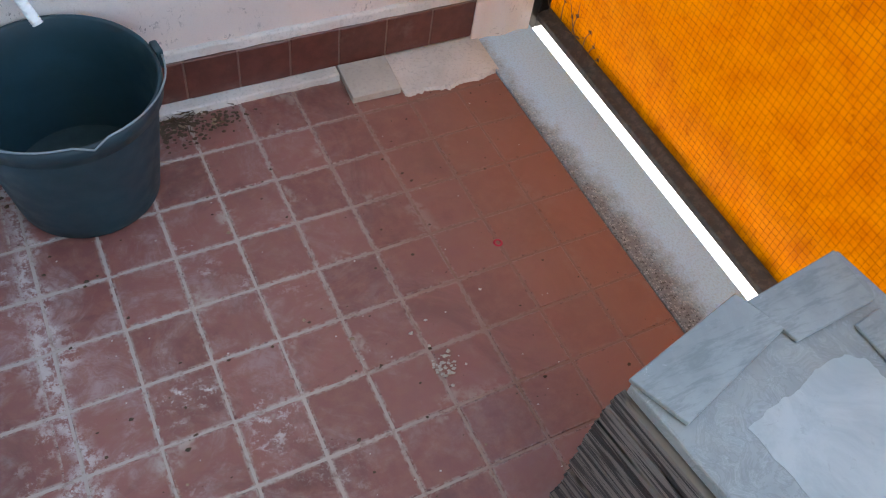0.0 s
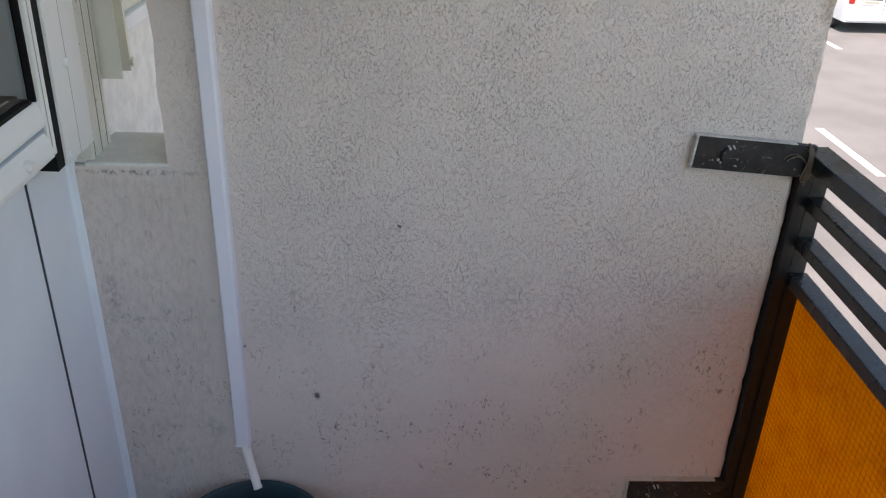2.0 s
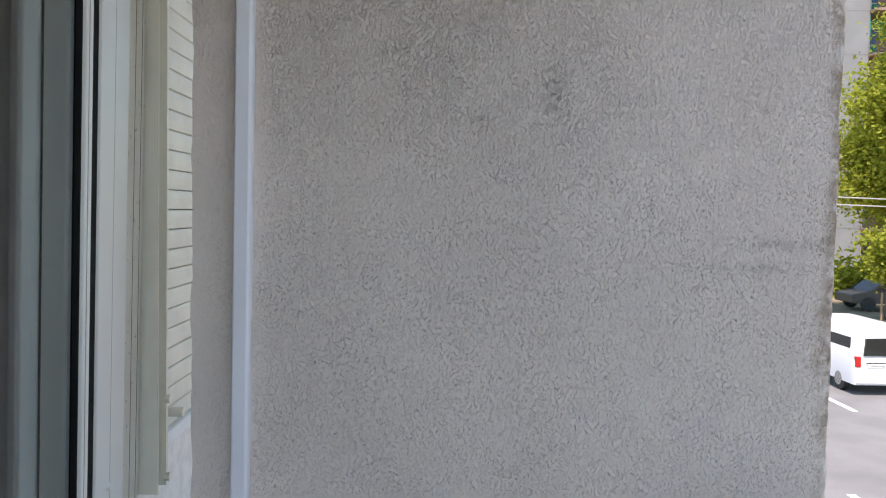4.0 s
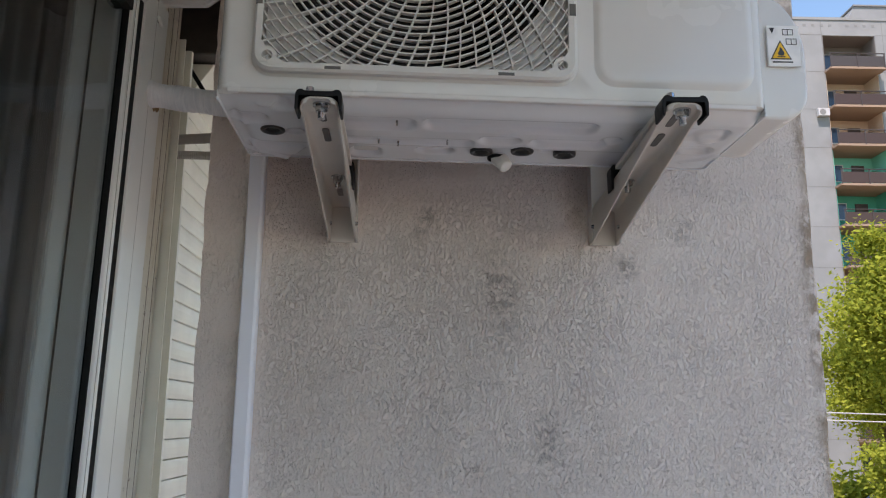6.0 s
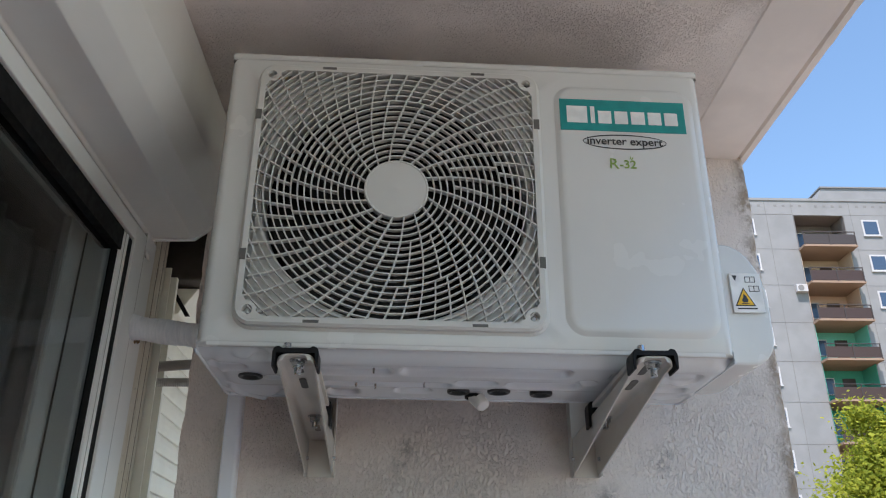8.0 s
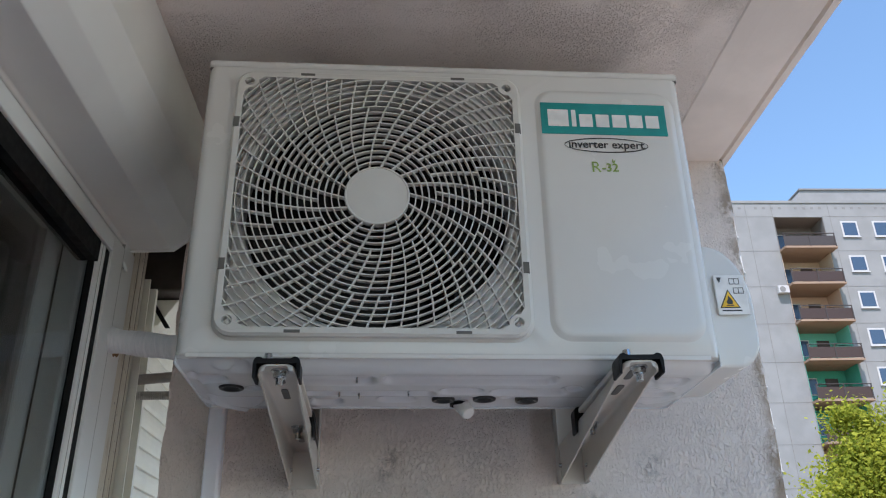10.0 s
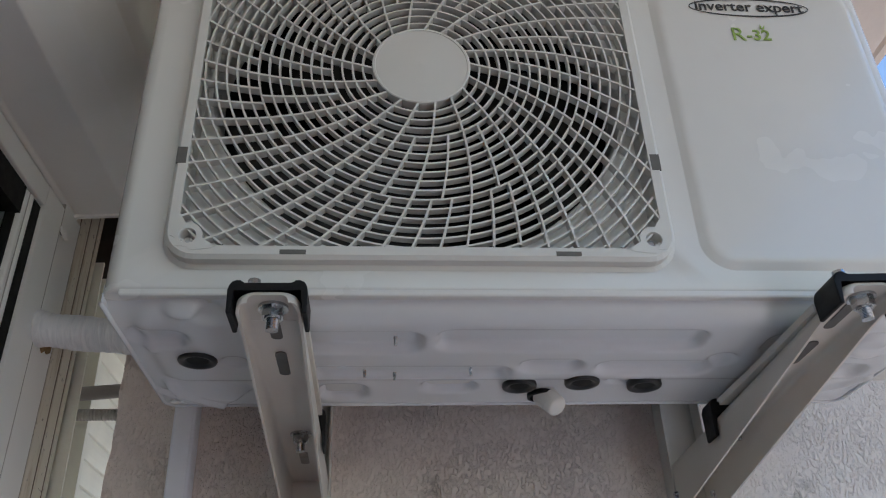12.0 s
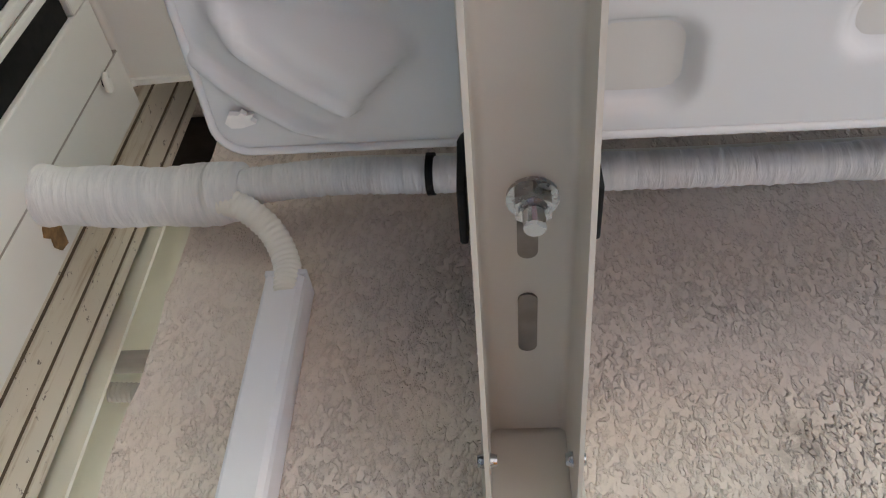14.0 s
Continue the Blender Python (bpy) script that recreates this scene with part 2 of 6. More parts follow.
def black_paint():
    m = Nodes("black_rail_paint")
    chip = m.ramp(m.noise(140, 5, 0.7), 0.70, 0.73)
    c = m.mix(chip, (0.016, 0.017, 0.018), (0.30, 0.29, 0.27))
    return m.done(c, m.ramp(m.noise(18, 3), 0.3, 0.7, 0.20, 0.34), 0.0, m.bump(m.noise(60, 4), 0.35, 0.001), 0.75)


def chipped_paint():
    """Dull black brush paint on the straps, flaked along the edges."""
    m = Nodes("dull_strap_paint")
    chip = m.ramp(m.noise(75, 5, 0.8, 0.8), 0.605, 0.65)
    c = m.mix(m.ramp(m.noise(30, 4), 0.35, 0.65), (0.020, 0.018, 0.017), (0.040, 0.034, 0.031))
    c = m.mix(chip, c, (0.42, 0.39, 0.36))
    return m.done(c, 0.6, 0.0, m.bump(m.noise(110, 4), 0.5, 0.001), 0.35)


def rusty_paint():
    m = Nodes("rusty_lower_rail")
    chip = m.ramp(m.noise(60, 5, 0.7), 0.45, 0.62)
    c = m.mix(chip, (0.075, 0.062, 0.054), (0.13, 0.10, 0.082))
    return m.done(c, 0.6, 0.0, m.bump(m.noise(150, 4), 0.5, 0.001))


def wired_glass():
    """Amber cast panel, lit from behind, with cloudy dirt."""
    m = Nodes("amber_wired_panel")
    cloud = m.ramp(m.noise(17, 6, 0.72, 0.3), 0.40, 0.70)
    c = m.mix(cloud, (0.74, 0.36, 0.012), (0.66, 0.285, 0.008))
    streak = m.ramp(m.noise(26, 5, 0.7, 0.8, stretch=(1, 1.6, 0.7)), 0.52, 0.66)
    c = m.mix(m.math("MULTIPLY", streak, 0.28), c, (0.42, 0.15, 0.004))
    c = m.mix(m.math("MULTIPLY", m.ramp(m.noise(46, 6, 0.75), 0.58, 0.70), 0.6), c, (0.30, 0.085, 0.002))
    pos = m.add("ShaderNodeSeparateXYZ", {0: m.coords})
    foot = m.math("MAXIMUM", m.ramp(pos.outputs[2], 0.030, 0.070, 1.0, 0.0), m.math("MULTIPLY", m.ramp(pos.outputs[1], -0.10, -0.03), m.ramp(pos.outputs[2], 0.15, 0.4, 1.0, 0.0)))
    grime = m.math("MULTIPLY", m.ramp(m.noise(34, 6, 0.75, 0.6), 0.50, 0.62), foot)
    c = m.mix(m.math("MULTIPLY", grime, 0.6), c, (0.16, 0.055, 0.006))
    crack = m.ramp(m.math("ABSOLUTE", m.math("SUBTRACT", m.noise(30, 6, 0.65, 1.0), 0.5)), 0.0, 0.007, 1.0, 0.0)
    crack = m.math("MULTIPLY", crack, m.ramp(m.noise(5, 4, 0.6), 0.50, 0.62))
    c = m.mix(m.math("MULTIPLY", crack, 0.55), c, (0.25, 0.075, 0.002))
    tl = m.add("ShaderNodeBsdfTranslucent", {"Color": c})
    gl = m.add("ShaderNodeBsdfGlossy", {"Color": (0.9, 0.9, 0.9), "Roughness": 0.25})
    df = m.add("ShaderNodeBsdfDiffuse", {"Color": c})
    rf = m.add("ShaderNodeBsdfRefraction", {"Color": c, "Roughness": 0.55, "IOR": 1.03})
    tl = m.add("ShaderNodeMixShader", {0: 0.42, 1: tl.outputs[0], 2: rf.outputs[0]})
    a = m.add("ShaderNodeMixShader", {0: 0.10, 1: tl.outputs[0], 2: df.outputs[0]})
    b = m.add("ShaderNodeMixShader", {0: 0.03, 1: a.outputs[0], 2: gl.outputs[0]})
    m.tree.links.new(b.outputs[0], m.tree.nodes["Material Output"].inputs["Surface"])
    return m.mat


def pane_glass():
    m = Nodes("window_glass")
    b = m.bsdf
    b.inputs["Transmission Weight"].default_value = 1.0
    b.inputs["Roughness"].default_value = 0.0
    b.inputs["IOR"].default_value = 1.45
    b.inputs["Base Color"].default_value = (0.66, 0.70, 0.71, 1)
    return m.mat


def red_tile():
    m = Nodes("red_floor_tile")
    rnd = m.add("ShaderNodeObjectInfo").outputs["Random"]
    c = m.mix(rnd, (0.215, 0.078, 0.066), (0.30, 0.114, 0.097))
    geo = m.add("ShaderNodeNewGeometry").outputs["Position"]
    c = m.mix(m.ramp(m.noise(40, 5, 0.65, at=geo), 0.38, 0.75), c, (0.29, 0.12, 0.09))
    px = m.add("ShaderNodeSeparateXYZ", {0: geo})
    dust = m.math("MULTIPLY", m.ramp(m.noise(7, 6, 0.7, 1.2, at=geo), 0.44, 0.66), m.ramp(m.noise(45, 5, 0.7, 0.6, at=geo), 0.36, 0.62, 0.25, 1.0))
    left = m.ramp(px.outputs[0], -0.25, 0.55, 0.9, 0.12)
    c = m.mix(m.math("MULTIPLY", dust, left), c, (0.39, 0.275, 0.26))
    grime = m.ramp(m.noise(4, 6, 0.7, 1.0, at=geo), 0.50, 0.66)
    c = m.mix(m.math("MULTIPLY", grime, 0.38), c, (0.085, 0.036, 0.030))
    # warm light from the amber panel, painted into the tiles near the railing
    amber_lit = m.ramp(m.math("ADD", px.outputs[0], m.math("MULTIPLY", m.noise(6, 4, at=geo), 0.25)), 0.45, 0.80)
    c = m.mix(m.math("MULTIPLY", amber_lit, 0.65), c, (0.33, 0.14, 0.09))
    white = m.math("MULTIPLY", m.ramp(m.noise(55, 6, 0.75, at=geo), 0.5, 0.62), m.ramp(m.noise(5.5, 3, 0.6, at=geo), 0.52, 0.66))
    white = m.math("MULTIPLY", white, m.ramp(px.outputs[0], -0.05, 0.28, 1.0, 0.0))
    seam = m.ramp(m.math("ABSOLUTE", m.math("SUBTRACT", m.math("ADD", px.outputs[0], m.math("MULTIPLY", m.math("SUBTRACT", m.noise(9, 3, at=geo), 0.5), 0.16)), -0.185)), 0.0, 0.035, 1.0, 0.0)
    crust = m.ramp(m.noise(70, 6, 0.75, at=geo), 0.43, 0.56)
    white = m.math("MAXIMUM", white, m.math("MULTIPLY", m.math("MULTIPLY", seam, crust), 0.7))
    c = m.mix(white, c, (0.62, 0.58, 0.55))
    # mortar dragged over the tile edges
    own = m.add("ShaderNodeSeparateXYZ", {0: m.coords})
    ax, ay = m.math("ABSOLUTE", own.outputs[0]), m.math("ABSOLUTE", own.outputs[1])
    inner = m.ramp(ax, 0.0500, 0.0503, 1.0, 0.0)
    rim = m.math("MAXIMUM", m.math("MULTIPLY", m.ramp(ax, 0.0440, 0.0492), inner), m.ramp(ay, 0.0440, 0.0492))
    wide = m.math("MAXIMUM", m.math("MULTIPLY", m.ramp(ax, 0.022, 0.048), inner), m.ramp(ay, 0.022, 0.048))
    ragged = m.math("MULTIPLY", rim, m.ramp(m.noise(85, 5, 0.7, at=geo), 0.42, 0.56))
    blob = m.math("MULTIPLY", wide, m.math("MULTIPLY", m.ramp(m.noise(8.5, 4, 0.65, at=geo), 0.58, 0.66), m.ramp(m.noise(60, 5, 0.7, at=geo), 0.36, 0.52)))
    smear = m.math("MULTIPLY", m.math("MAXIMUM", ragged, blob), m.ramp(px.outputs[0], 0.15, 0.62, 0.85, 0.12))
    c = m.mix(smear, c, (0.43, 0.36, 0.31))
    pit = m.math("MULTIPLY", rim, m.ramp(m.noise(120, 4, 0.7, at=geo), 0.56, 0.64))
    c = m.mix(m.math("MULTIPLY", pit, 0.7), c, (0.075, 0.035, 0.028))
    return m.done(c, m.ramp(m.noise(22, 4, at=geo), 0.3, 0.7, 0.32, 0.50), 0, m.bump(m.noise(300, 3), 0.2, 0.0006))


def cement(name, base, grain=260, dark=0.4):
    m = Nodes(name)
    c = m.mix(m.ramp(m.noise(6, 5, 0.65), 0.3, 0.7), [v * 0.8 for v in base], base)
    c = m.mix(m.math("MULTIPLY", m.ramp(m.noise(grain, 3, 0.6), 0.52, 0.66), dark), c, [v * 0.35 for v in base])
    return m.done(c, 0.88, 0, m.bump(m.noise(grain, 4), 0.5, 0.0012), 0.25)


def terrazzo():
    """Washed concrete edge: crushed stones in grey cement, paler and smoother towards the outside, with blue skylight
    put into the colour.
    """
    m = Nodes("washed_concrete")
    v = m.add("ShaderNodeTexVoronoi", {"Vector": m.coords, "Scale": 260.0})
    stone = m.add("ShaderNodeSeparateColor", {0: v.outputs["Color"]}).outputs[0]
    c = m.mix(stone, (0.07, 0.068, 0.062), (0.44, 0.43, 0.40))
    c = m.mix(m.ramp(v.outputs["Distance"], 0.35, 0.6), c, (0.22, 0.218, 0.21))
    x = m.add("ShaderNodeSeparateXYZ", {0: m.coords}).outputs[0]
    y = m.add("ShaderNodeSeparateXYZ", {0: m.coords}).outputs[1]
    # smoother outer half; its pale blue paints in the skylight on the edge
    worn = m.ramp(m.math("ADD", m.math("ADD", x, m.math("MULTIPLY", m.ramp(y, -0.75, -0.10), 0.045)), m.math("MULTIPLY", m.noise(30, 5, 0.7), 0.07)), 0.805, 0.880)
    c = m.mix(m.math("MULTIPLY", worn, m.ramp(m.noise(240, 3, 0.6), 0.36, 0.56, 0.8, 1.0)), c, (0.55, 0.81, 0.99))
    return m.done(c, 0.8, 0, m.bump(m.math("MULTIPLY", v.outputs["Distance"], m.math("SUBTRACT", 1.0, worn)), 0.6, 0.002))


def dark_tile():
    m = Nodes("skirting_tile_red")
    c = m.mix(m.ramp(m.noise(30, 5, 0.65), 0.35, 0.7), (0.115, 0.036, 0.026), (0.17, 0.056, 0.040))
    c = m.mix(m.math("MULTIPLY", m.ramp(m.noise(14, 6, 0.7), 0.55, 0.75), 0.5), c, (0.27, 0.17, 0.14))
    return m.done(c, 0.32, 0, m.bump(m.noise(200, 3), 0.2, 0.0006))


M_SKIRT = dark_tile()
M_STRAP = chipped_paint()
# dull black paint, lightened for the light on the post's front
M_POST = plain("lit_post_paint", (0.034, 0.030, 0.027), 0.7, 0, 0.25, 35, 0.3, 120, 0.001)
M_MATT = plain("matt_black_post", (0.007, 0.007, 0.008), 0.5, 0, 0.2, 40)
M_BLACK, M_RUST, M_AMBER, M_GLASS, M_TILE = black_paint(), rusty_paint(), wired_glass(), pane_glass(), red_tile()
M_CEMENT = cement("floor_screed", (0.66, 0.66, 0.64), 260, 0.25)
def grout():
    """Pale joints near the window front, dirty and dark towards the railing."""
    m = Nodes("tile_joint")
    x = m.add("ShaderNodeSeparateXYZ", {0: m.coords}).outputs[0]
    dirt = m.ramp(m.math("ADD", x, m.math("MULTIPLY", m.math("SUBTRACT", m.noise(5, 5, 0.7), 0.5), 0.5)), 0.10, 0.55)
    c = m.mix(dirt, (0.46, 0.385, 0.34), (0.29, 0.155, 0.12))
    c = m.mix(m.math("MULTIPLY", m.ramp(m.noise(28, 6, 0.75), 0.52, 0.66), 0.6), c, (0.22, 0.11, 0.08))
    return m.done(c, 0.9, 0, m.bump(m.noise(200, 4), 0.5, 0.001))


M_GROUT = grout()
M_MORTAR = cement("skirting_mortar", (0.74, 0.70, 0.64), 160, 0.25)
M_JOINTM = cement("skirting_joint", (0.27, 0.18, 0.145), 160, 0.3)
# blue-grey stands for the shade inside the rail groove
M_BLUEGREY = plain("shaded_groove", (0.30, 0.35, 0.40), 0.5)
M_LEAFDRY = cement("tan_dry_leaf", (0.40, 0.28, 0.19), 60, 0.3)
M_LOOSE = cement("loose_tile", (0.58, 0.53, 0.46), 120, 0.15)
M_KERB = terrazzo()
M_DEBRIS = cement("dry_leaves", (0.12, 0.078, 0.05), 90, 0.6)
M_LEDGE = cement("pale_ledge_cement", (0.90, 0.88, 0.80), 120, 0.12)
M_TWINE = plain("brown_twine", (0.14, 0.105, 0.075), 0.9)
M_GROOVE = plain("groove_shade_grime", (0.13, 0.095, 0.06), 0.9)
M_CHIP = plain("plaster_chip", (0.6, 0.55, 0.5), 0.8)
M_RED = plain("red_plastic", (0.55, 0.02, 0.05), 0.4)


def chipboard():
    m = Nodes("dark_grain_veneer")
    n = m.noise(22, 4, 0.6, 0.6, stretch=(1, 0.30, 7))
    c = m.mix(m.ramp(n, 0.47, 0.56), (0.028, 0.024, 0.021), (0.20, 0.175, 0.155))
    return m.done(c, 0.55, 0, m.bump(n, 0.6, 0.003))


def grey_board():
    m = Nodes("dusty_grey_board")
    c = m.mix(m.ramp(m.noise(7, 6, 0.7, 0.6), 0.35, 0.68), (0.22, 0.235, 0.235), (0.31, 0.325, 0.325))
    c = m.mix(m.ramp(m.noise(30, 5, 0.7, 1.0, stretch=(1, 5, 1)), 0.62, 0.74), c, (0.42, 0.43, 0.43))
    ripple = m.noise(26, 4, 0.65, 2.2)
    c = m.mix(m.math("MULTIPLY", m.ramp(m.math("ABSOLUTE", m.math("SUBTRACT", ripple, 0.5)), 0.0, 0.04, 1.0, 0.0), 0.28), c, (0.15, 0.155, 0.15))
    c = m.mix(m.math("MULTIPLY", m.ramp(m.math("ABSOLUTE", m.math("SUBTRACT", ripple, 0.58)), 0.0, 0.03, 1.0, 0.0), 0.22), c, (0.46, 0.475, 0.47))
    warm = m.ramp(m.noise(5, 4), 0.5, 0.65)
    c = m.mix(m.math("MULTIPLY", warm, 0.35), c, (0.31, 0.285, 0.24))
    return m.done(c, 0.6, 0, m.bump(m.noise(40, 5), 0.3, 0.0012))


def offcut_board():
    m = Nodes("grey_laminate")
    c = m.mix(m.ramp(m.noise(9, 5, 0.65, 0.4), 0.35, 0.68), (0.22, 0.235, 0.235), (0.30, 0.315, 0.31))
    brush = m.noise(55, 5, 0.7, 0.3, stretch=(0.35, 1.6, 1))
    c = m.mix(m.math("MULTIPLY", m.ramp(brush, 0.50, 0.66), 0.55), c, (0.15, 0.165, 0.165))
    c = m.mix(m.math("MULTIPLY", m.ramp(m.noise(85, 5, 0.75, 0.8), 0.64, 0.70), 0.5), c, (0.46, 0.47, 0.46))
    return m.done(c, 0.5, 0, m.bump(m.noise(60, 5), 0.25, 0.001))


def paint_skin():
    m = Nodes("old_white_paint")
    c = m.mix(m.ramp(m.noise(11, 5, 0.7, 0.8), 0.35, 0.65), (0.33, 0.355, 0.355), (0.42, 0.44, 0.435))
    wear = m.ramp(m.noise(38, 6, 0.75, 1.5), 0.58, 0.66)
    c = m.mix(m.math("MULTIPLY", wear, 0.5), c, (0.29, 0.30, 0.29))
    return m.done(c, 0.55, 0, m.bump(m.noise(50, 5, 0.6, 1.0), 0.4, 0.0012))


M_VENEER, M_BOARD, M_OFFCUT, M_PAINTSKIN = chipboard(), grey_board(), offcut_board(), paint_skin()

# ---- building helpers ----


def mesh_of(bm, name, smooth=False):
    me = bpy.data.meshes.new(name)
    bmesh.ops.recalc_face_normals(bm, faces=bm.faces)
    if smooth:
        for f in bm.faces:
            f.smooth = True
    bm.to_mesh(me)
    bm.free()
    return me


def part(name, bm, material, parent=None, label="", smooth=False):
    """Links a bmesh as one mesh object, under a thing or under a part."""
    me = mesh_of(bm, name, smooth)
    me.materials.append(material)
    ob = new(name, me)
    if parent is not None:
        ob.parent = parent
    if label:
        tagged(ob, label)
    return ob


def thing(name, label, category, group="", at=(0, 0, 0)):
    ob = new(name)
    ob.empty_display_size = 0.05
    ob.location = at
    return tagged(ob, label, category, group)


def structure(ob, label="", category=""):
    return tagged(ob, label, category, "", "structure")


def box(x0, x1, y0, y1, z0, z1, bevel=0.0, bm=None, seg=2):
    own = bm is None
    b = bmesh.new()
    bmesh.ops.create_cube(b, size=1.0, matrix=Matrix.Translation(((x0 + x1) / 2, (y0 + y1) / 2, (z0 + z1) / 2)) @ Matrix.Diagonal((x1 - x0, y1 - y0, z1 - z0, 1)))
    if bevel:
        bmesh.ops.bevel(b, geom=b.edges[:], offset=bevel, segments=seg, profile=0.5, affect="EDGES")
    if own:
        return b
    return join(bm, b)


def join(bm, other):
    me = bpy.data.meshes.new("tmp")
    other.to_mesh(me)
    other.free()
    bm.from_mesh(me)
    bpy.data.meshes.remove(me)
    return bm


def cyl(p0, p1, r0, r1=None, n=20, caps=True, bm=None):
    p0, p1 = Vector(p0), Vector(p1)
    d = p1 - p0
    b = bmesh.new()
    m = Matrix.Translation((p0 + p1) / 2) @ d.to_track_quat("Z", "Y").to_matrix().to_4x4()
    bmesh.ops.create_cone(b, cap_ends=caps, segments=n, radius1=r0, radius2=r0 if r1 is None else r1, depth=d.length, matrix=m)
    return b if bm is None else join(bm, b)


def extrude(points, axis, a, b, bevel=0.0):
    """A prism: points in the plane across the axis, from a to b along it. axis x: (y, z); y: (x, z); z: (x, y)."""
    def put(p, v):
        return {"x": (v, p[0], p[1]), "y": (p[0], v, p[1]), "z": (p[0], p[1], v)}[axis]
    bm = bmesh.new()
    lo = [bm.verts.new(put(p, a)) for p in points]
    hi = [bm.verts.new(put(p, b)) for p in points]
    n = len(points)
    bm.faces.new(lo), bm.faces.new(hi)
    for i in range(n):
        bm.faces.new((lo[i], lo[(i + 1) % n], hi[(i + 1) % n], hi[i]))
    if bevel:
        bmesh.ops.bevel(bm, geom=bm.edges[:], offset=bevel, segments=2, profile=0.5, affect="EDGES")
    return bm


def loft(loops, close=True, cap0=False, cap1=False):
    """Skin through loops of points, all of one length."""
    bm = bmesh.new()
    rows = [[bm.verts.new(p) for p in loop] for loop in loops]
    for a, b in zip(rows, rows[1:]):
        n = len(a)
        for i in range(n if close else n - 1):
            j = (i + 1) % n
            bm.faces.new((a[i], a[j], b[j], b[i]))
    if cap0:
        bm.faces.new(rows[0])
    if cap1:
        bm.faces.new(rows[-1])
    return bm


def tube(path, radius, n=12, caps=True):
    """A round skin along a path; radius is a number or a function of the step."""
    pts = [Vector(p) for p in path]
    loops = []
    side = None
    for i, p in enumerate(pts):
        t = (pts[min(i + 1, len(pts) - 1)] - pts[max(i - 1, 0)]).normalized()
        if side is None:
            side = t.orthogonal().normalized()
        side = (side - t * side.dot(t)).normalized()
        up = t.cross(side)
        r = radius(i) if callable(radius) else radius
        loops.append([p + r * (math.cos(a) * side + math.sin(a) * up) for a in (2 * math.pi * k / n for k in range(n))])
    return loft(loops, True, caps, caps)


def curve_points(ctrl, n=40):
    """Smooth points through control points (Catmull-Rom)."""
    c = [Vector(p) for p in ctrl]
    c = [2 * c[0] - c[1]] + c + [2 * c[-1] - c[-2]]
    out = []
    seg = len(c) - 3
    for i in range(n + 1):
        u = i / n * seg
        k = min(int(u), seg - 1)
        t = u - k
        p0, p1, p2, p3 = c[k:k + 4]
        out.append(0.5 * ((2 * p1) + (p2 - p0) * t + (2 * p0 - 5 * p1 + 4 * p2 - p3) * t * t + (3 * p1 - p0 - 3 * p2 + p3) * t ** 3))
    return out


def rounded_rect(x0, x1, z0, z1, r, n=6):
    pts = []
    for cx, cz, a0 in ((x1 - r, z1 - r, 0), (x0 + r, z1 - r, 90), (x0 + r, z0 + r, 180), (x1 - r, z0 + r, 270)):
        for k in range(n + 1):
            a = radians(a0 + 90 * k / n)
            pts.append((cx + r * math.cos(a), cz + r * math.sin(a)))
    return pts


def lathe(profile, n=48, at=(0, 0, 0)):
    return loft([[(at[0] + r * math.cos(2 * math.pi * k / n), at[1] + r * math.sin(2 * math.pi * k / n), at[2] + z) for k in range(n)] for r, z in profile])


# ---- the setting ----
WY = -0.012            # face of the side wall
WX0, WX1 = -0.163, 0.889
CEIL = 2.70
GROUND = -2.75


def side_wall():
    """Partition with a notch above the parapet where it nears the window front; its outer edge is worn round."""
    rnd = random.Random(4)
    r = 0.014
    steps = 150
    loops = []
    for i in range(steps + 1):
        z = -0.02 + (CEIL + 0.02) * i / steps
        w = 0.004 * noise.noise((0, 3.1, z * 9)) + 0.0025 * noise.noise((5, 0, z * 40))
        x0 = WX0 + 0.004 * noise.noise((2, 1, z * 12)) + 0.002 * noise.noise((7, 0, z * 50))
        x1 = WX1 + w
        loop = [(x0, WY, z)]
        for k in range(1, 12):
            loop.append((x0 + (x1 - r - x0) * k / 12, WY, z))
        for k in range(5):
            a = radians(-90 + 90 * k / 4)
            loop.append((x1 - r + r * math.cos(a), WY + r + r * math.sin(a), z))
        loop += [(x1, 0.14, z), (x0, 0.14, z)]
        loops.append(loop)
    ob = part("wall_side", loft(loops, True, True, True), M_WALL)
    for f in ob.data.polygons:
        f.use_smooth = abs(f.normal.z) < 0.5 and f.normal.x > 0.02
    structure(ob, "pale scraped-plaster partition wall with soot spots", "wall")
    low = box(-0.36, WX0 + 0.03, WY + 0.0006, 0.138, -0.02, 0.916, 0.004)
    structure(part("wall_parapet", low, M_WALL), "low plastered wall stub with a ledge beside the window", "wall")
    fillet = extrude([(-0.3300, WY + 0.003), (-0.3300, -0.024), (-0.3275, -0.018), (-0.3230, -0.0145), (-0.3170, WY - 0.001), (-0.3150, WY + 0.003)], "z", 0.045, 0.952)
    structure(part("fillet", fillet, M_DOORP), "pale plaster fillet between wall and door frame", "trim")
    ledge = box(-0.30, WX0 + 0.002, WY + 0.002, 0.142, 0.912, 0.9205, 0.003)
    structure(part("ledge", ledge, M_LEDGE), "rough cement ledge on the wall stub", "ledge")


side_wall()
structure(part("ceiling", box(-0.33, 0.769, -3.6, 3.2, CEIL, CEIL + 0.16), M_CEIL), "plastered balcony ceiling", "ceiling")


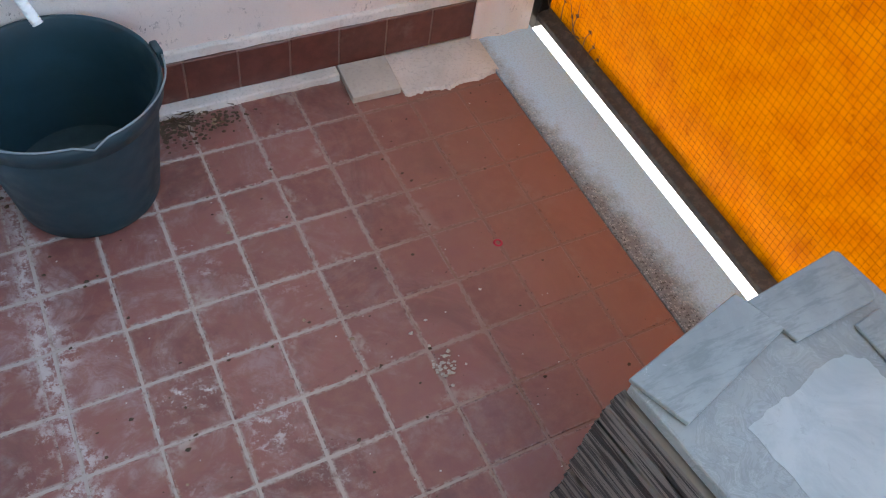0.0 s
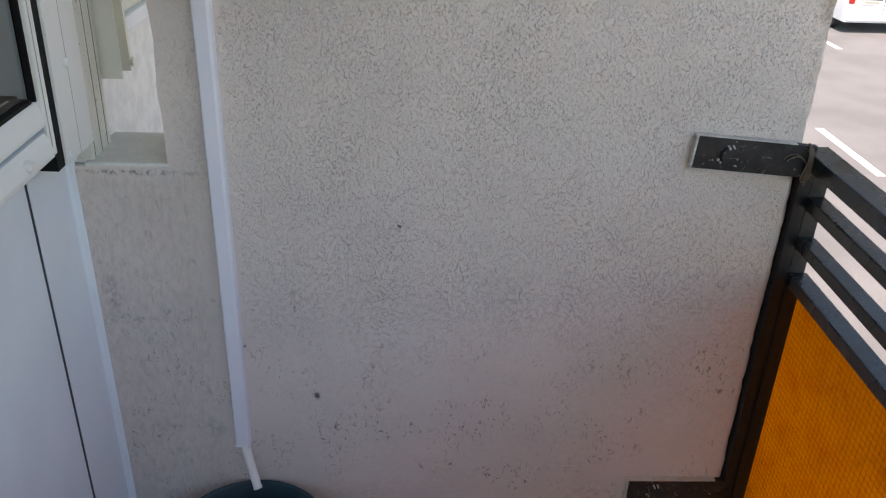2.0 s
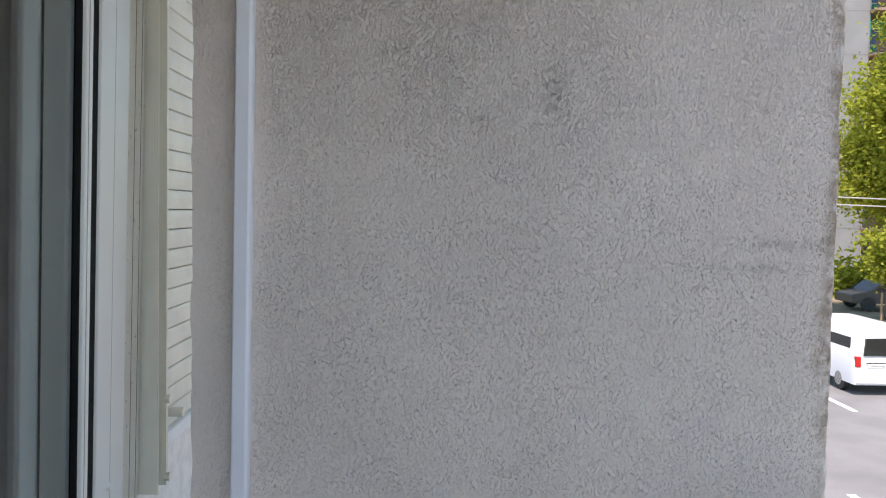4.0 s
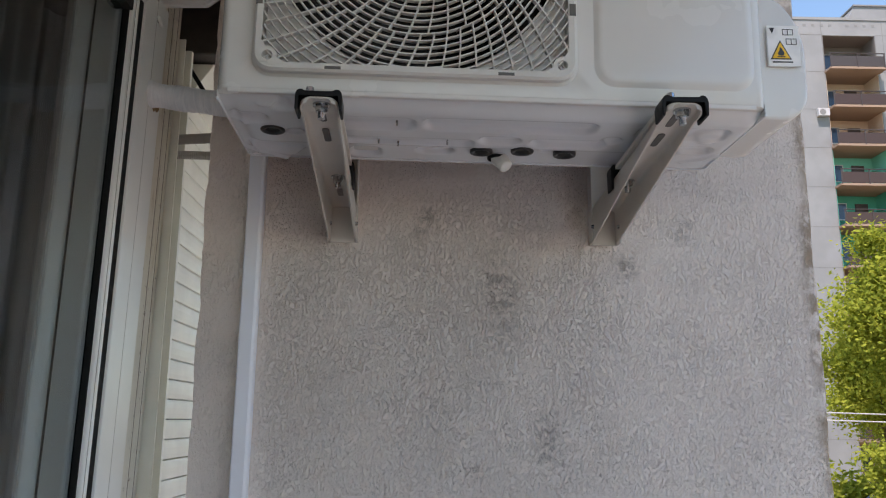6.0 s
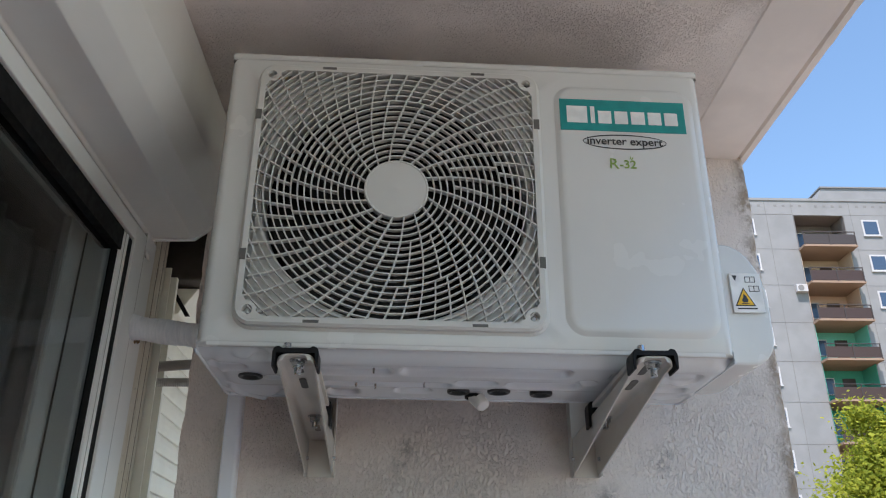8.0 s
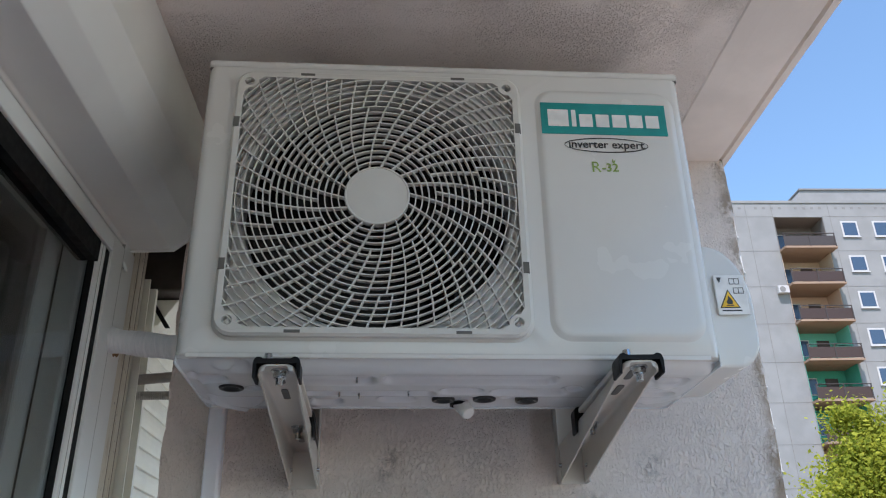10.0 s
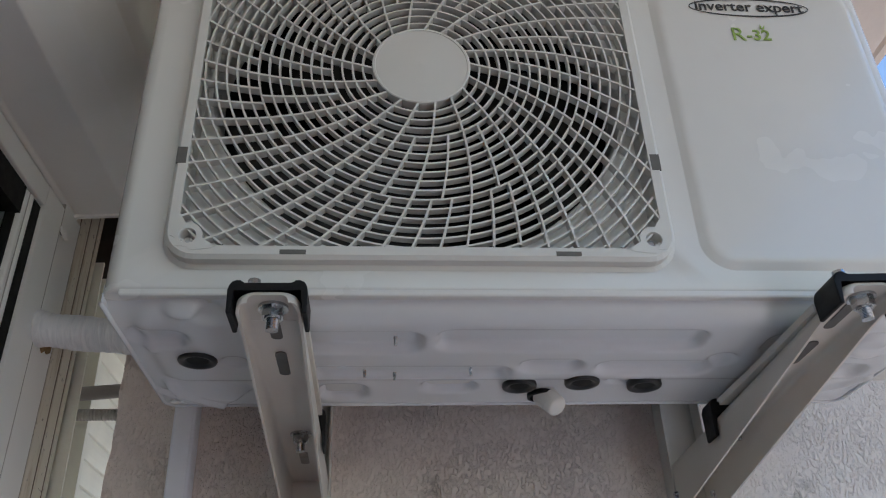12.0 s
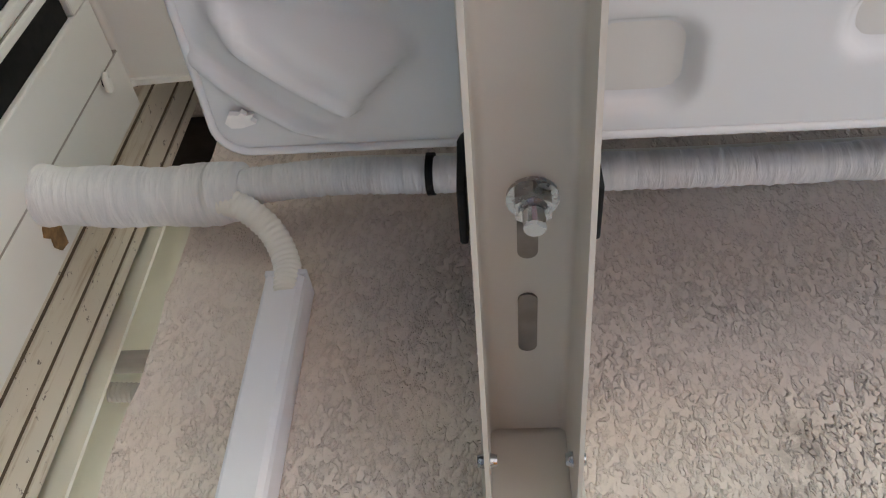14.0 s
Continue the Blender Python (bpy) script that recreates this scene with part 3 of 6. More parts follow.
def ceiling_edge():
    """Smooth strip along the outer edge of the ceiling with a drip groove and a chipped rim."""
    loops = []
    for i in range(341):
        y = -3.6 + 6.8 * i / 340
        a = 0.0016 * noise.noise((y * 45, 1, 0)) + 0.0016 * noise.noise((y * 12, 4, 0))
        b = 0.0016 * noise.noise((y * 60, 7, 0))
        loops.append([(x, y, CEIL + z) for x, z in ((0.756 + b, 0.0010), (0.760 + a, -0.0022), (0.790, -0.0045), (0.874, -0.006), (0.877, 0.004), (0.8825, 0.004), (0.885 + b, -0.003 + a), (0.897 + a, -0.003 + b), (0.899 + a, 0.16), (0.770, 0.16), (0.770, 0.0010))])
    return part("ceiling_edge", loft(loops, True, True, True), M_SMOOTH)


structure(ceiling_edge(), "smooth painted edge strip of the ceiling with a drip groove", "trim")
structure(part("floor_slab", box(-0.34, 0.884, -3.6, 3.2, -0.16, -0.0009), M_GROUT), "balcony floor slab with pale grout", "floor")
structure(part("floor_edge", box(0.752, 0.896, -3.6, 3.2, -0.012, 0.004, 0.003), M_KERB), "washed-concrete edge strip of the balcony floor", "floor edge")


def floor_screed():
    loops = []
    for i in range(121):
        y = WY - 0.52 * i / 120
        far = max(0.0, (-0.30 - y) / 0.22)
        x = -0.232 + 0.010 * noise.noise((y * 20, 1, 1)) + 0.006 * noise.noise((y * 80, 3, 1)) - 0.088 * far ** 1.5 + 0.03 * far * noise.noise((y * 45, 8, 1))
        x = max(-0.318, x)
        loops.append([(-0.322, y, -0.006), (-0.322, y, 0.0028), (x - 0.004, y, 0.0028), (x, y, 0.0004), (x, y, -0.006)])
    return part("floor_screed", loft(loops, True, True, True), M_CEMENT)


structure(floor_screed(), "dusty cement strip along the window front", "floor")
# unseen end wall, cut low so sunlight bounces in from behind
structure(part("wall_end", box(-0.34, 0.9, -3.75, -3.6, -0.16, 0.98, 0.006), M_SMOOTH), "unseen low parapet, leaving the balcony end open to the sun", "wall")

# house front and room behind the door
structure(part("wall_front_low", box(-0.60, -0.331, 0.14, 3.2, -0.16, 0.90), M_DOORP), "white front panel of the next flat", "wall")
structure(part("wall_front_high", box(-0.60, -0.331, -3.75, 3.35, 2.49, CEIL + 0.3), M_SMOOTH), "front wall above the windows", "wall")
structure(part("wall_front_near", box(-0.60, -0.331, -3.75, -1.55, -0.16, 2.49), M_SMOOTH), "front wall behind the camera", "wall")
# unseen mass keeping sun off the balcony, height set by the street's light
structure(part("house_above", box(-8.0, -0.34, -9.0, 9.0, CEIL + 0.3, 6.5), M_SMOOTH), "unseen upper storeys of the house, added to block the sun", "wall")
structure(part("house_below", box(-8.0, -0.34, -9.0, 9.0, GROUND - 0.2, -0.161), M_SMOOTH), "ground storey of the house", "wall")
structure(part("balcony_above", box(-0.34, 0.9, -3.6, 3.2, CEIL + 0.16, CEIL + 0.26), M_SMOOTH), "slab of the balcony above", "ceiling")
# plain closing walls; the unlit room's darkness is put into their colour
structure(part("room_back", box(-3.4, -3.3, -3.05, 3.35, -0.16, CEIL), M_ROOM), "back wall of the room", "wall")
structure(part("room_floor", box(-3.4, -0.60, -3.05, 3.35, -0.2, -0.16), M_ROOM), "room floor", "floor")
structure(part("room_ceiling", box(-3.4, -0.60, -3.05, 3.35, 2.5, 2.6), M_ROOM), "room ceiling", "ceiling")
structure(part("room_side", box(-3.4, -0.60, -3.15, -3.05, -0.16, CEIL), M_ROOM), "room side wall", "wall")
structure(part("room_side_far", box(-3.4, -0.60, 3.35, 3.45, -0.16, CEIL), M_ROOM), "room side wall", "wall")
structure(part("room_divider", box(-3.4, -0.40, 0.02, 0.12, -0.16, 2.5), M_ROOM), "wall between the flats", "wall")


# ---- window front and shutters ----
LEAN = 0.0155          # the window front stands a little out of plumb


def lean(ob):
    p = Vector((-0.262, 0.0, 2.30))
    r = Matrix.Rotation(LEAN, 4, "Y")
    ob.matrix_basis = Matrix.Translation(p) @ r @ Matrix.Translation(-p)
    return ob


def balcony_door():
    d = structure(new("door_1"), "white plastic balcony door with dark glass and a white lower panel", "door")
    # lower white panels
    part("jamb_panel", box(-0.350, -0.3285, -0.1475, -0.0125, 0.03, 0.953, 0.002), M_DOORP, d)
    part("lower_panel", box(-0.360, -0.3295, -1.30, -0.158, 0.06, 0.962, 0.0015), M_DOORP, d, "plain white lower panel")
    part("gap_seal", box(-0.352, -0.3315, -0.1578, -0.1478, 0.06, 0.985), M_SEAL, d, "dark grey rubber seal")
    part("threshold", box(-0.36, -0.318, -1.6, -0.0125, -0.004, 0.045, 0.004), M_DOORP, d, "worn white threshold")
    # glazed sash
    rail = [(-0.315, 1.034), (-0.2625, 1.034), (-0.2625, 1.040), (-0.2655, 1.050), (-0.270, 1.062), (-0.274, 1.068), (-0.315, 1.068)]
    lean(part("bottom_rail", extrude(rail, "y", -1.30, -0.1535, 0.001), M_PVC, d))
    groove = [(-0.315, 1.026), (-0.2685, 1.026), (-0.2685, 1.034), (-0.315, 1.034)]
    lean(part("rail_groove", extrude(groove, "y", -1.30, -0.150), M_BLUEGREY, d, "groove between the rails, its shade put in as blue-grey"))
    bar = [(-0.315, 0.962), (-0.285, 0.962), (-0.268, 0.985), (-0.2545, 0.990), (-0.2535, 0.998), (-0.2575, 1.016), (-0.264, 1.026), (-0.315, 1.026)]
    lean(part("weather_bar", extrude(bar, "y", -1.30, -0.162, 0.001), M_PVC, d))
    lean(part("hinge", cyl((-0.258, -0.246, 1.009), (-0.247, -0.246, 1.007), 0.0085, n=18), M_PVC, d, "round white cap"))
    lean(part("glass_seal_low", box(-0.300, -0.2725, -1.30, -0.163, 1.068, 1.0745, 0.001), M_BLACKGAP, d, "black rubber seal"))
    lean(part("glass_seal", box(-0.284, -0.2700, -0.1562, -0.1525, 1.068, 2.4175, 0.001), M_BLACKGAP, d, "black rubber seal"))
    for y0, y1, x in ((-0.1523, -0.1440, -0.2635), (-0.1425, -0.135, -0.2615)):
        lean(part("stile", box(-0.300, x, y0, y1, 0.985, 2.4525, 0.0022), M_PVC, d))
    lean(part("stile_groove", box(-0.300, -0.2638, -0.1439, -0.1426, 0.985, 2.4525), M_GREYPIPE, d))
    pane = lean(part("pane", box(-0.282, -0.278, -1.30, -0.156, 1.072, 2.452), M_GLASS, d, "dark glass pane"))
    pane.visible_shadow = False
    # solid black pieces stand in for shade in and behind the frame
    lean(part("frame_gap", box(-0.300, -0.2655, -0.1348, -0.1085, 0.955, 2.4545), M_BLACKGAP, d, "black strip for the shade in the frame gap"))
    lean(part("frame_back", box(-0.335, -0.302, -0.060, 0.02, 0.955, 2.455), M_BLACKGAP, d, "black block for the shade behind the frame"))
    lean(part("top_seal", box(-0.300, -0.2650, -1.30, -0.1530, 2.418, 2.4545), M_BLACKGAP, d, "black strip for the shade above the sash"))
    # frame head
    lean(part("head", box(-0.330, -0.2605, -1.55, -0.1085, 2.4565, 2.4865, 0.002), M_PVC, d))
    # black strip in place of the shade under the shutter box
    lean(part("head_gap", box(-0.330, -0.268, -1.55, -0.03, 2.4875, 2.4945), M_BLACKGAP, d, "black strip for the shade under the shutter box"))
    lean(part("far_stile", box(-0.335, -0.270, -1.55, -1.30, 0.0, 2.455, 0.003), M_PVC, d))
    return d


def shutter_guide():
    """Wide frame beside the partition: a white flat face, a fine joint, and a grooved cover set a little back."""
    g = thing("guide_cover", "aged white plastic frame cover with long grooves and specks of dirt", "frame cover")
    lean(part("frame_face", box(-0.300, -0.2605, -0.1083, -0.0545, 0.955, 2.4868, 0.0016), M_PVC, g, "white flat frame face"))
    lean(part("joint", box(-0.300, -0.2611, -0.0545, -0.0526, 0.955, 2.4945), M_GREYPIPE, g))
    lean(part("cover_face", extrude([(-0.300, -0.0528), (-0.2610, -0.0528), (-0.2605, -0.0520), (-0.2605, 0.0005), (-0.2615, 0.0025), (-0.300, 0.0025)], "z", 0.955, 2.4935), M_PVC, g))
    pts = [(-0.310, 0.0025)]
    for y0, y1 in ((0.0025, 0.0125), (0.0155, 0.0445), (0.0475, 0.0735), (0.0765, 0.090)):
        pts += [(-0.2790, y0), (-0.2672, y0 + 0.0004), (-0.2660, y0 + 0.0015), (-0.2660, y1 - 0.0015), (-0.2672, y1 - 0.0004), (-0.2790, y1)]
    pts += [(-0.310, 0.090)]
    lean(part("cover", extrude(pts, "z", 0.905, 2.690), M_COVER, g))
    # brown strips give the grooves their shade as well as dirt
    for y in (0.014, 0.046, 0.075):
        lean(part("groove_dirt", box(-0.300, -0.2668, y - 0.0016, y + 0.0016, 0.906, 2.689), M_GROOVE, g, "brown strip for the shade and dirt in the groove"))
    for y, z in ((-0.062, 1.10), (-0.096, 0.966)):
        lean(part("eyelet", cyl((-0.2605, y, z), (-0.2535, y, z), 0.0075, n=16), M_PVC, g, "small white screw cap"))
    hook = [(-0.2605 + 0.006 * math.sin(radians(18 * i)) ** 2, -0.050 + 0.0062 * math.sin(radians(36 * i)), 2.452 + 0.0078 * math.cos(radians(36 * i))) for i in range(11)]
    lean(part("eyelet", tube([(x + 0.001, y, z) for x, y, z in hook], 0.0026, 8), M_PVC, g, "small white plastic eyelet", smooth=True))
    lean(part("eye", cyl((-0.2600, -0.050, 2.452), (-0.2590, -0.050, 2.452), 0.0035, n=10), M_BLACKGAP, g))
    return g


def shutter_box():
    b = thing("shutter_box", "white folded-metal roller shutter box under the ceiling", "shutter box")
    prof = [(-0.328, 2.494), (-0.262, 2.494), (-0.258, 2.499), (-0.185, 2.499), (-0.150, 2.527), (-0.124, 2.575), (-0.121, 2.699), (-0.328, 2.699)]
    part("casing", extrude(prof, "y", -3.58, -0.022, 0.0015), M_PVC, b)
    cap = [(x * 1.0 + (0.003 if x > -0.3 else 0), z - (0.003 if z < 2.6 else 0)) for x, z in prof]
    part("end_cap", extrude(cap, "y", -0.0225, -0.0165, 0.001), M_PVC, b)
    return b


def next_shutter():
    s = thing("roller_shutter", "closed cream roller shutter of the next flat with perforated slats", "roller shutter")
    part("guide_rail", extrude([(-0.330, 0.0975), (-0.254, 0.0975), (-0.254, 0.1015), (-0.290, 0.1025), (-0.290, 0.148), (-0.256, 0.149), (-0.256, 0.160), (-0.330, 0.160)], "z", 1.03, 2.49), M_PVC_OLD, s)
    # black strip in place of the shade beside the rail
    part("rail_gap", box(-0.345, -0.300, 0.080, 0.0972, 0.9206, 2.50), M_BLACKGAP, s, "black strip for the shade beside the rail")
    for i in range(36):
        z = 1.1075 + i * 0.0390
        prof = [(-0.2915, z), (-0.2885, z + 0.0016), (-0.2868, z + 0.010), (-0.2862, z + 0.022), (-0.2872, z + 0.033), (-0.2885, z + 0.0367), (-0.2915, z + 0.0377), (-0.302, z + 0.0377), (-0.302, z)]
        part("slat", extrude(prof, "y", 0.1605, 1.75), M_PVC_OLD, s)
    # black sheet in place of the shade between the slats
    part("slat_gap", box(-0.312, -0.3025, 0.1605, 1.75, 1.10, 2.50), M_BLACKGAP, s, "black sheet for the shade behind the slats")
    part("bottom_bar", box(-0.306, -0.276, 0.1605, 1.75, 1.080, 1.1072, 0.003), M_DOORP, s, "pale blue-white bottom bar")
    part("stop_peg", cyl((-0.280, 0.195, 1.155), (-0.238, 0.195, 1.155), 0.0095, n=14), M_PVC_OLD, s)
    for z in (1.19, 1.045):
        part("rail_cap", cyl((-0.258, 0.152, z), (-0.249, 0.152, z), 0.008, n=12), M_PVC_OLD, s)
    structure(part("lower_front", box(-0.335, -0.312, 0.0925, 1.8, -0.0, 1.09, 0.002), M_WHITE), "white lower window panel of the next flat", "window")
    part("far_rail", box(-0.330, -0.264, 1.75, 1.80, 1.0, 2.50, 0.002), M_PVC_OLD, s)
    part("inlet", extrude([(-0.302, 2.425), (-0.262, 2.432), (-0.225, 2.488), (-0.302, 2.488)], "y", 0.205, 1.75, 0.002), M_PVC_OLD, s, "sloping white inlet under the box")
    part("inlet_end", extrude([(-0.285, 2.485), (-0.275, 2.485), (-0.236, 2.425), (-0.246, 2.425)], "y", 0.198, 0.204), M_BLACKGAP, s, "dark edge of the inlet")
    nb = thing("brown_shutter_box", "brown shutter box of the next flat, darkened for shade", "shutter box")
    part("casing", box(-0.328, -0.12, 0.165, 2.6, 2.492, 2.699, 0.004), M_BROWNBOX, nb)


balcony_door()
shutter_guide()
shutter_box()
next_shutter()


def inner_window():
    """Second casement behind the door glass: reveal, frame and a dark pane, with a net curtain in the room."""
    w = structure(new("window_1"), "white inner casement behind the balcony door glass, in shade", "window")
    lean(part("reveal", box(-0.326, -0.284, -0.1560, -0.1535, 1.076, 2.455), M_PVC, w))
    lean(part("reveal_groove", box(-0.329, -0.326, -0.1560, -0.1530, 1.04, 2.49), M_BLACKGAP, w))
    lean(part("window_frame", box(-0.352, -0.331, -0.205, -0.150, 1.0, 2.50, 0.003), M_PVC, w))
    lean(part("window_frame", box(-0.352, -0.331, -1.50, -0.2055, 1.0, 1.070, 0.003), M_PVC, w))
    lean(part("window_frame", box(-0.352, -0.331, -1.50, -0.2055, 2.452, 2.50, 0.003), M_PVC, w))
    lean(part("glazing_bead", box(-0.344, -0.334, -0.214, -0.2052, 1.072, 2.450, 0.002), M_GREYPIPE, w))
    pane = lean(part("pane", box(-0.346, -0.342, -1.50, -0.2055, 1.06, 2.46), M_GLASS, w, "dark inner pane"))
    pane.visible_shadow = False
    c = thing("curtain", "grey net curtain hanging in folds behind the inner pane", "curtain")
    rows = []
    for q in range(9):
        z = 0.99 + 1.46 * q / 8
        rows.append([(-0.43 + 0.011 * math.sin(y * 70 + 0.8 * math.sin(y * 17)) + 0.004 * math.sin(y * 190), y, z) for y in (-1.5 + 1.48 * k / 260 for k in range(261))])
    part("cloth", loft(rows, False), M_CURTAIN, c, smooth=True)


inner_window()


# ---- floor tiles, skirting ----
P = 0.103
def tile_mesh(w, d, name):
    g = 0.0034
    me = mesh_of(box(-w / 2 + g / 2, w / 2 - g / 2, -d / 2 + g / 2, d / 2 - g / 2, -0.008, 0.0, 0.0014, seg=1), name)
    me.materials.append(M_TILE)
    return me


floor = structure(new("floor"), "red square clay floor tiles with pale joints, dusty", "floor")
full = tile_mesh(P, P, "tile")
narrow = tile_mesh(0.145, P, "tile")
rt = random.Random(11)
for r in range(34):
    y = -0.155 - P / 2 - (r - 1) * P
    for c in range(-4, 5):
        x = 0.238 + P / 2 + c * P
        t = new("tile", full)
        t.parent = floor
        t.location = (x, y, 0.0 + rt.uniform(-0.0007, 0.0007))
        t.rotation_euler = (rt.uniform(-0.004, 0.004), rt.uniform(-0.004, 0.004), rt.uniform(-0.006, 0.006))
    t = new("tile", narrow)
    t.parent = floor
    t.location = (-0.174 - 0.0725, y, rt.uniform(-0.0007, 0.0003))

skirting = structure(new("baseboard"), "red tile skirting with mortar along the top", "skirting")
for k in range(10):
    x0 = -0.245 + 0.0993 * k
    x1 = min(x0 + 0.0965, 0.747)
    sk = part("skirting_tile", box(x0, x1, -0.029, WY + 0.004, 0.014, 0.103 + rt.uniform(-0.002, 0.002), 0.0015, seg=1), M_SKIRT, skirting)


def rough_strip(x0, x1, y0, y1, z0, z1, amp=0.004, n=90, seed=0):
    """A hand-laid bar of mortar with an uneven top and front."""
    loops = []
    for i in range(n + 1):
        x = x0 + (x1 - x0) * i / n
        a = amp * noise.noise((x * 22, seed, 0)) + 0.5 * amp * noise.noise((x * 90, seed, 4))
        b = amp * noise.noise((x * 25, seed, 9))
        loops.append([(x, y1, z0), (x, y0 + b, z0), (x, y0 + b * 0.8 + 0.002, z1 + a - 0.002), (x, y0 + 0.005 + b, z1 + a), (x, y1, z1 + a)])
    return loft(loops, True, True, True)


part("joint_mortar", box(-0.245, 0.746, -0.0272, WY + 0.004, 0.014, 0.1025), M_JOINTM, skirting, "pale joints between the skirting tiles")
part("mortar_top", rough_strip(-0.3, 0.757, -0.0245, WY + 0.003, 0.1035, 0.121, 0.0035, seed=2), M_MORTAR, skirting, "pale mortar bead on the skirting")
part("mortar_foot", rough_strip(-0.24, 0.44, -0.055, -0.022, -0.004, 0.0135, 0.003, seed=5), M_MORTAR, skirting, "pale mortar foot of the skirting")
part("mortar_end", rough_strip(0.744, 0.885, -0.034, WY + 0.003, -0.002, 0.10, 0.006, 40, seed=8), M_WALL, skirting, "plastered corner beside the skirting")


def cement_patch():
    n = 60
    def edge(x):
        return -0.128 - 0.028 * (0.5 + 0.5 * noise.noise((x * 18, 0, 1))) - 0.006 * noise.noise((x * 120, 3, 1))
    loops = []
    for i in range(n + 1):
        x = 0.545 + 0.215 * i / n
        loops.append([(x, -0.022, 0.0), (x, edge(x), 0.0005), (x, edge(x) + 0.006, 0.005 + 0.001 * noise.noise((x * 60, 1, 1))), (x, -0.06, 0.008 + 0.0015 * noise.noise((x * 40, 2, 1))), (x, -0.022, 0.009)])
    structure(part("cement_patch", loft(loops, True, True, True), M_MORTAR), "pale cement patch smeared over the floor tiles", "cement patch")


cement_patch()
lt = thing("loose_tile", "beige loose tile lying by the skirting", "tile", at=(0.492, -0.079, 0.0))
part("plate", box(-0.05, 0.05, -0.047, 0.047, 0.001, 0.018, 0.002), M_LOOSE, lt)
lt.rotation_euler = (radians(2), radians(-1.5), radians(-3))


# ---- railing ----
def railing():
    r = thing("railing", "black steel balcony railing with amber wired panels", "railing")
    post = part("post", box(0.9125, 0.942, -0.021, 0.020, -0.01, 0.9330, 0.002), M_POST, r)
    part("flange", box(0.8905, 0.9120, -0.022, 0.020, -0.01, 0.9330, 0.0015), M_MATT, post, "black fixing flange of the post")
    part("panel_stop", box(0.9125, 0.9340, -0.0265, -0.0215, 0.037, 0.713, 0.001), M_MATT, post, "black angle holding the panel")
    y1 = -3.55
    part("top_rail", box(0.900, 0.946, y1, 0.016, 0.9335, 0.9635, 0.0025), M_BLACK, r)
    for name, x0, x1, z0, z1 in (("rail", 0.910, 0.942, 0.864, 0.887), ("rail", 0.911, 0.943, 0.788, 0.810), ("panel_rail", 0.910, 0.946, 0.716, 0.739)):
        part(name, box(x0, x1, y1, -0.02, z0, z1, 0.0025), M_BLACK, r)
    part("bottom_rail", extrude([(0.912, 0.012), (0.966, 0.012), (0.966, 0.036), (0.934, 0.036), (0.925, 0.031), (0.912, 0.027)], "y", y1, -0.02, 0.002), M_RUST, r, "rusty lower rail")
    part("panel", box(0.9425, 0.9475, y1, -0.010, 0.030, 0.718), M_AMBER, r, "amber translucent wired panel")
    # wire grid cast into the panel, slightly wavy
    bm = bmesh.new()
    pitch, h = 0.0122, 0.00034
    for k in range(int(0.67 / pitch)):
        z = 0.040 + k * pitch
        pts = [(-0.012 - 0.05 * i, z + 0.0028 * noise.noise((0.05 * i * 6, z * 6, 2))) for i in range(40)]
        rows = [[bm.verts.new((0.9422, y, q - h)) for y, q in pts], [bm.verts.new((0.9418, y, q)) for y, q in pts], [bm.verts.new((0.9422, y, q + h)) for y, q in pts]]
        for p, q in zip(rows, rows[1:]):
            for i in range(39):
                bm.faces.new((p[i], p[i + 1], q[i + 1], q[i]))
    for k in range(156):
        y = -0.014 - k * pitch
        pts = [(y + 0.0028 * noise.noise((y * 6, 0.06 * i * 6, 7)), 0.037 + 0.0605 * i) for i in range(12)]
        rows = [[bm.verts.new((0.9421, q - h, z)) for q, z in pts], [bm.verts.new((0.9417, q, z)) for q, z in pts], [bm.verts.new((0.9421, q + h, z)) for q, z in pts]]
        for p, q in zip(rows, rows[1:]):
            for i in range(11):
                bm.faces.new((p[i], p[i + 1], q[i + 1], q[i]))
    tagged(part("wire_grid", bm, plain("amber_wire", (0.24, 0.072, 0.0), 0.9), r, "fine wire grid in the amber panel"), kind="stuff")
    for y in (-1.45, -2.85):
        part("post", box(0.916, 0.956, y - 0.02, y + 0.02, 0.0, 0.94, 0.002), M_BLACK, r)
    # fixing straps on the wall
    for z0, z1, x0, nm, tilt in ((0.937, 0.994, 0.702, "upper_strap", 4.5), (0.197, 0.249, 0.690, "lower_strap", 0.0)):
        s = part(nm, box(x0, 0.905 if tilt else 0.892, -0.026, -0.0135, z0, z1, 0.0015), M_STRAP, r, "painted fixing strap")
        if not tilt:
            part("strap_tab", extrude([(0.858, z0 + 0.012), (0.906, z0 + 0.030), (0.906, z0 - 0.052), (0.884, z0 - 0.020)], "y", -0.0275, -0.0130, 0.001), M_MATT, s)
        part("strap_rim", box(x0 - 0.003, 0.87, -0.0264, -0.0132, z1 - 0.0006, z1 + 0.0008, 0.0003), M_MORTAR, s)
        part("strap_rim", box(x0 - 0.003, 0.85, -0.0264, -0.0132, z0 - 0.0010, z0 + 0.0004, 0.0003), M_MORTAR, s)
        rim = bmesh.new()
        rs = random.Random(int(z0 * 1000))
        for q in range(110):
            low = q % 2
            px, pz = x0 + (0.150 if low else 0.165) * rs.random() ** 1.3, (z0 - 0.0012 if low else z1 + 0.0008)
            if q < 24:
                px, pz = x0 - 0.001, rs.uniform(z0, z1)
            a, e = rs.uniform(0.0012, 0.0042), rs.uniform(0.0006, 0.0022)
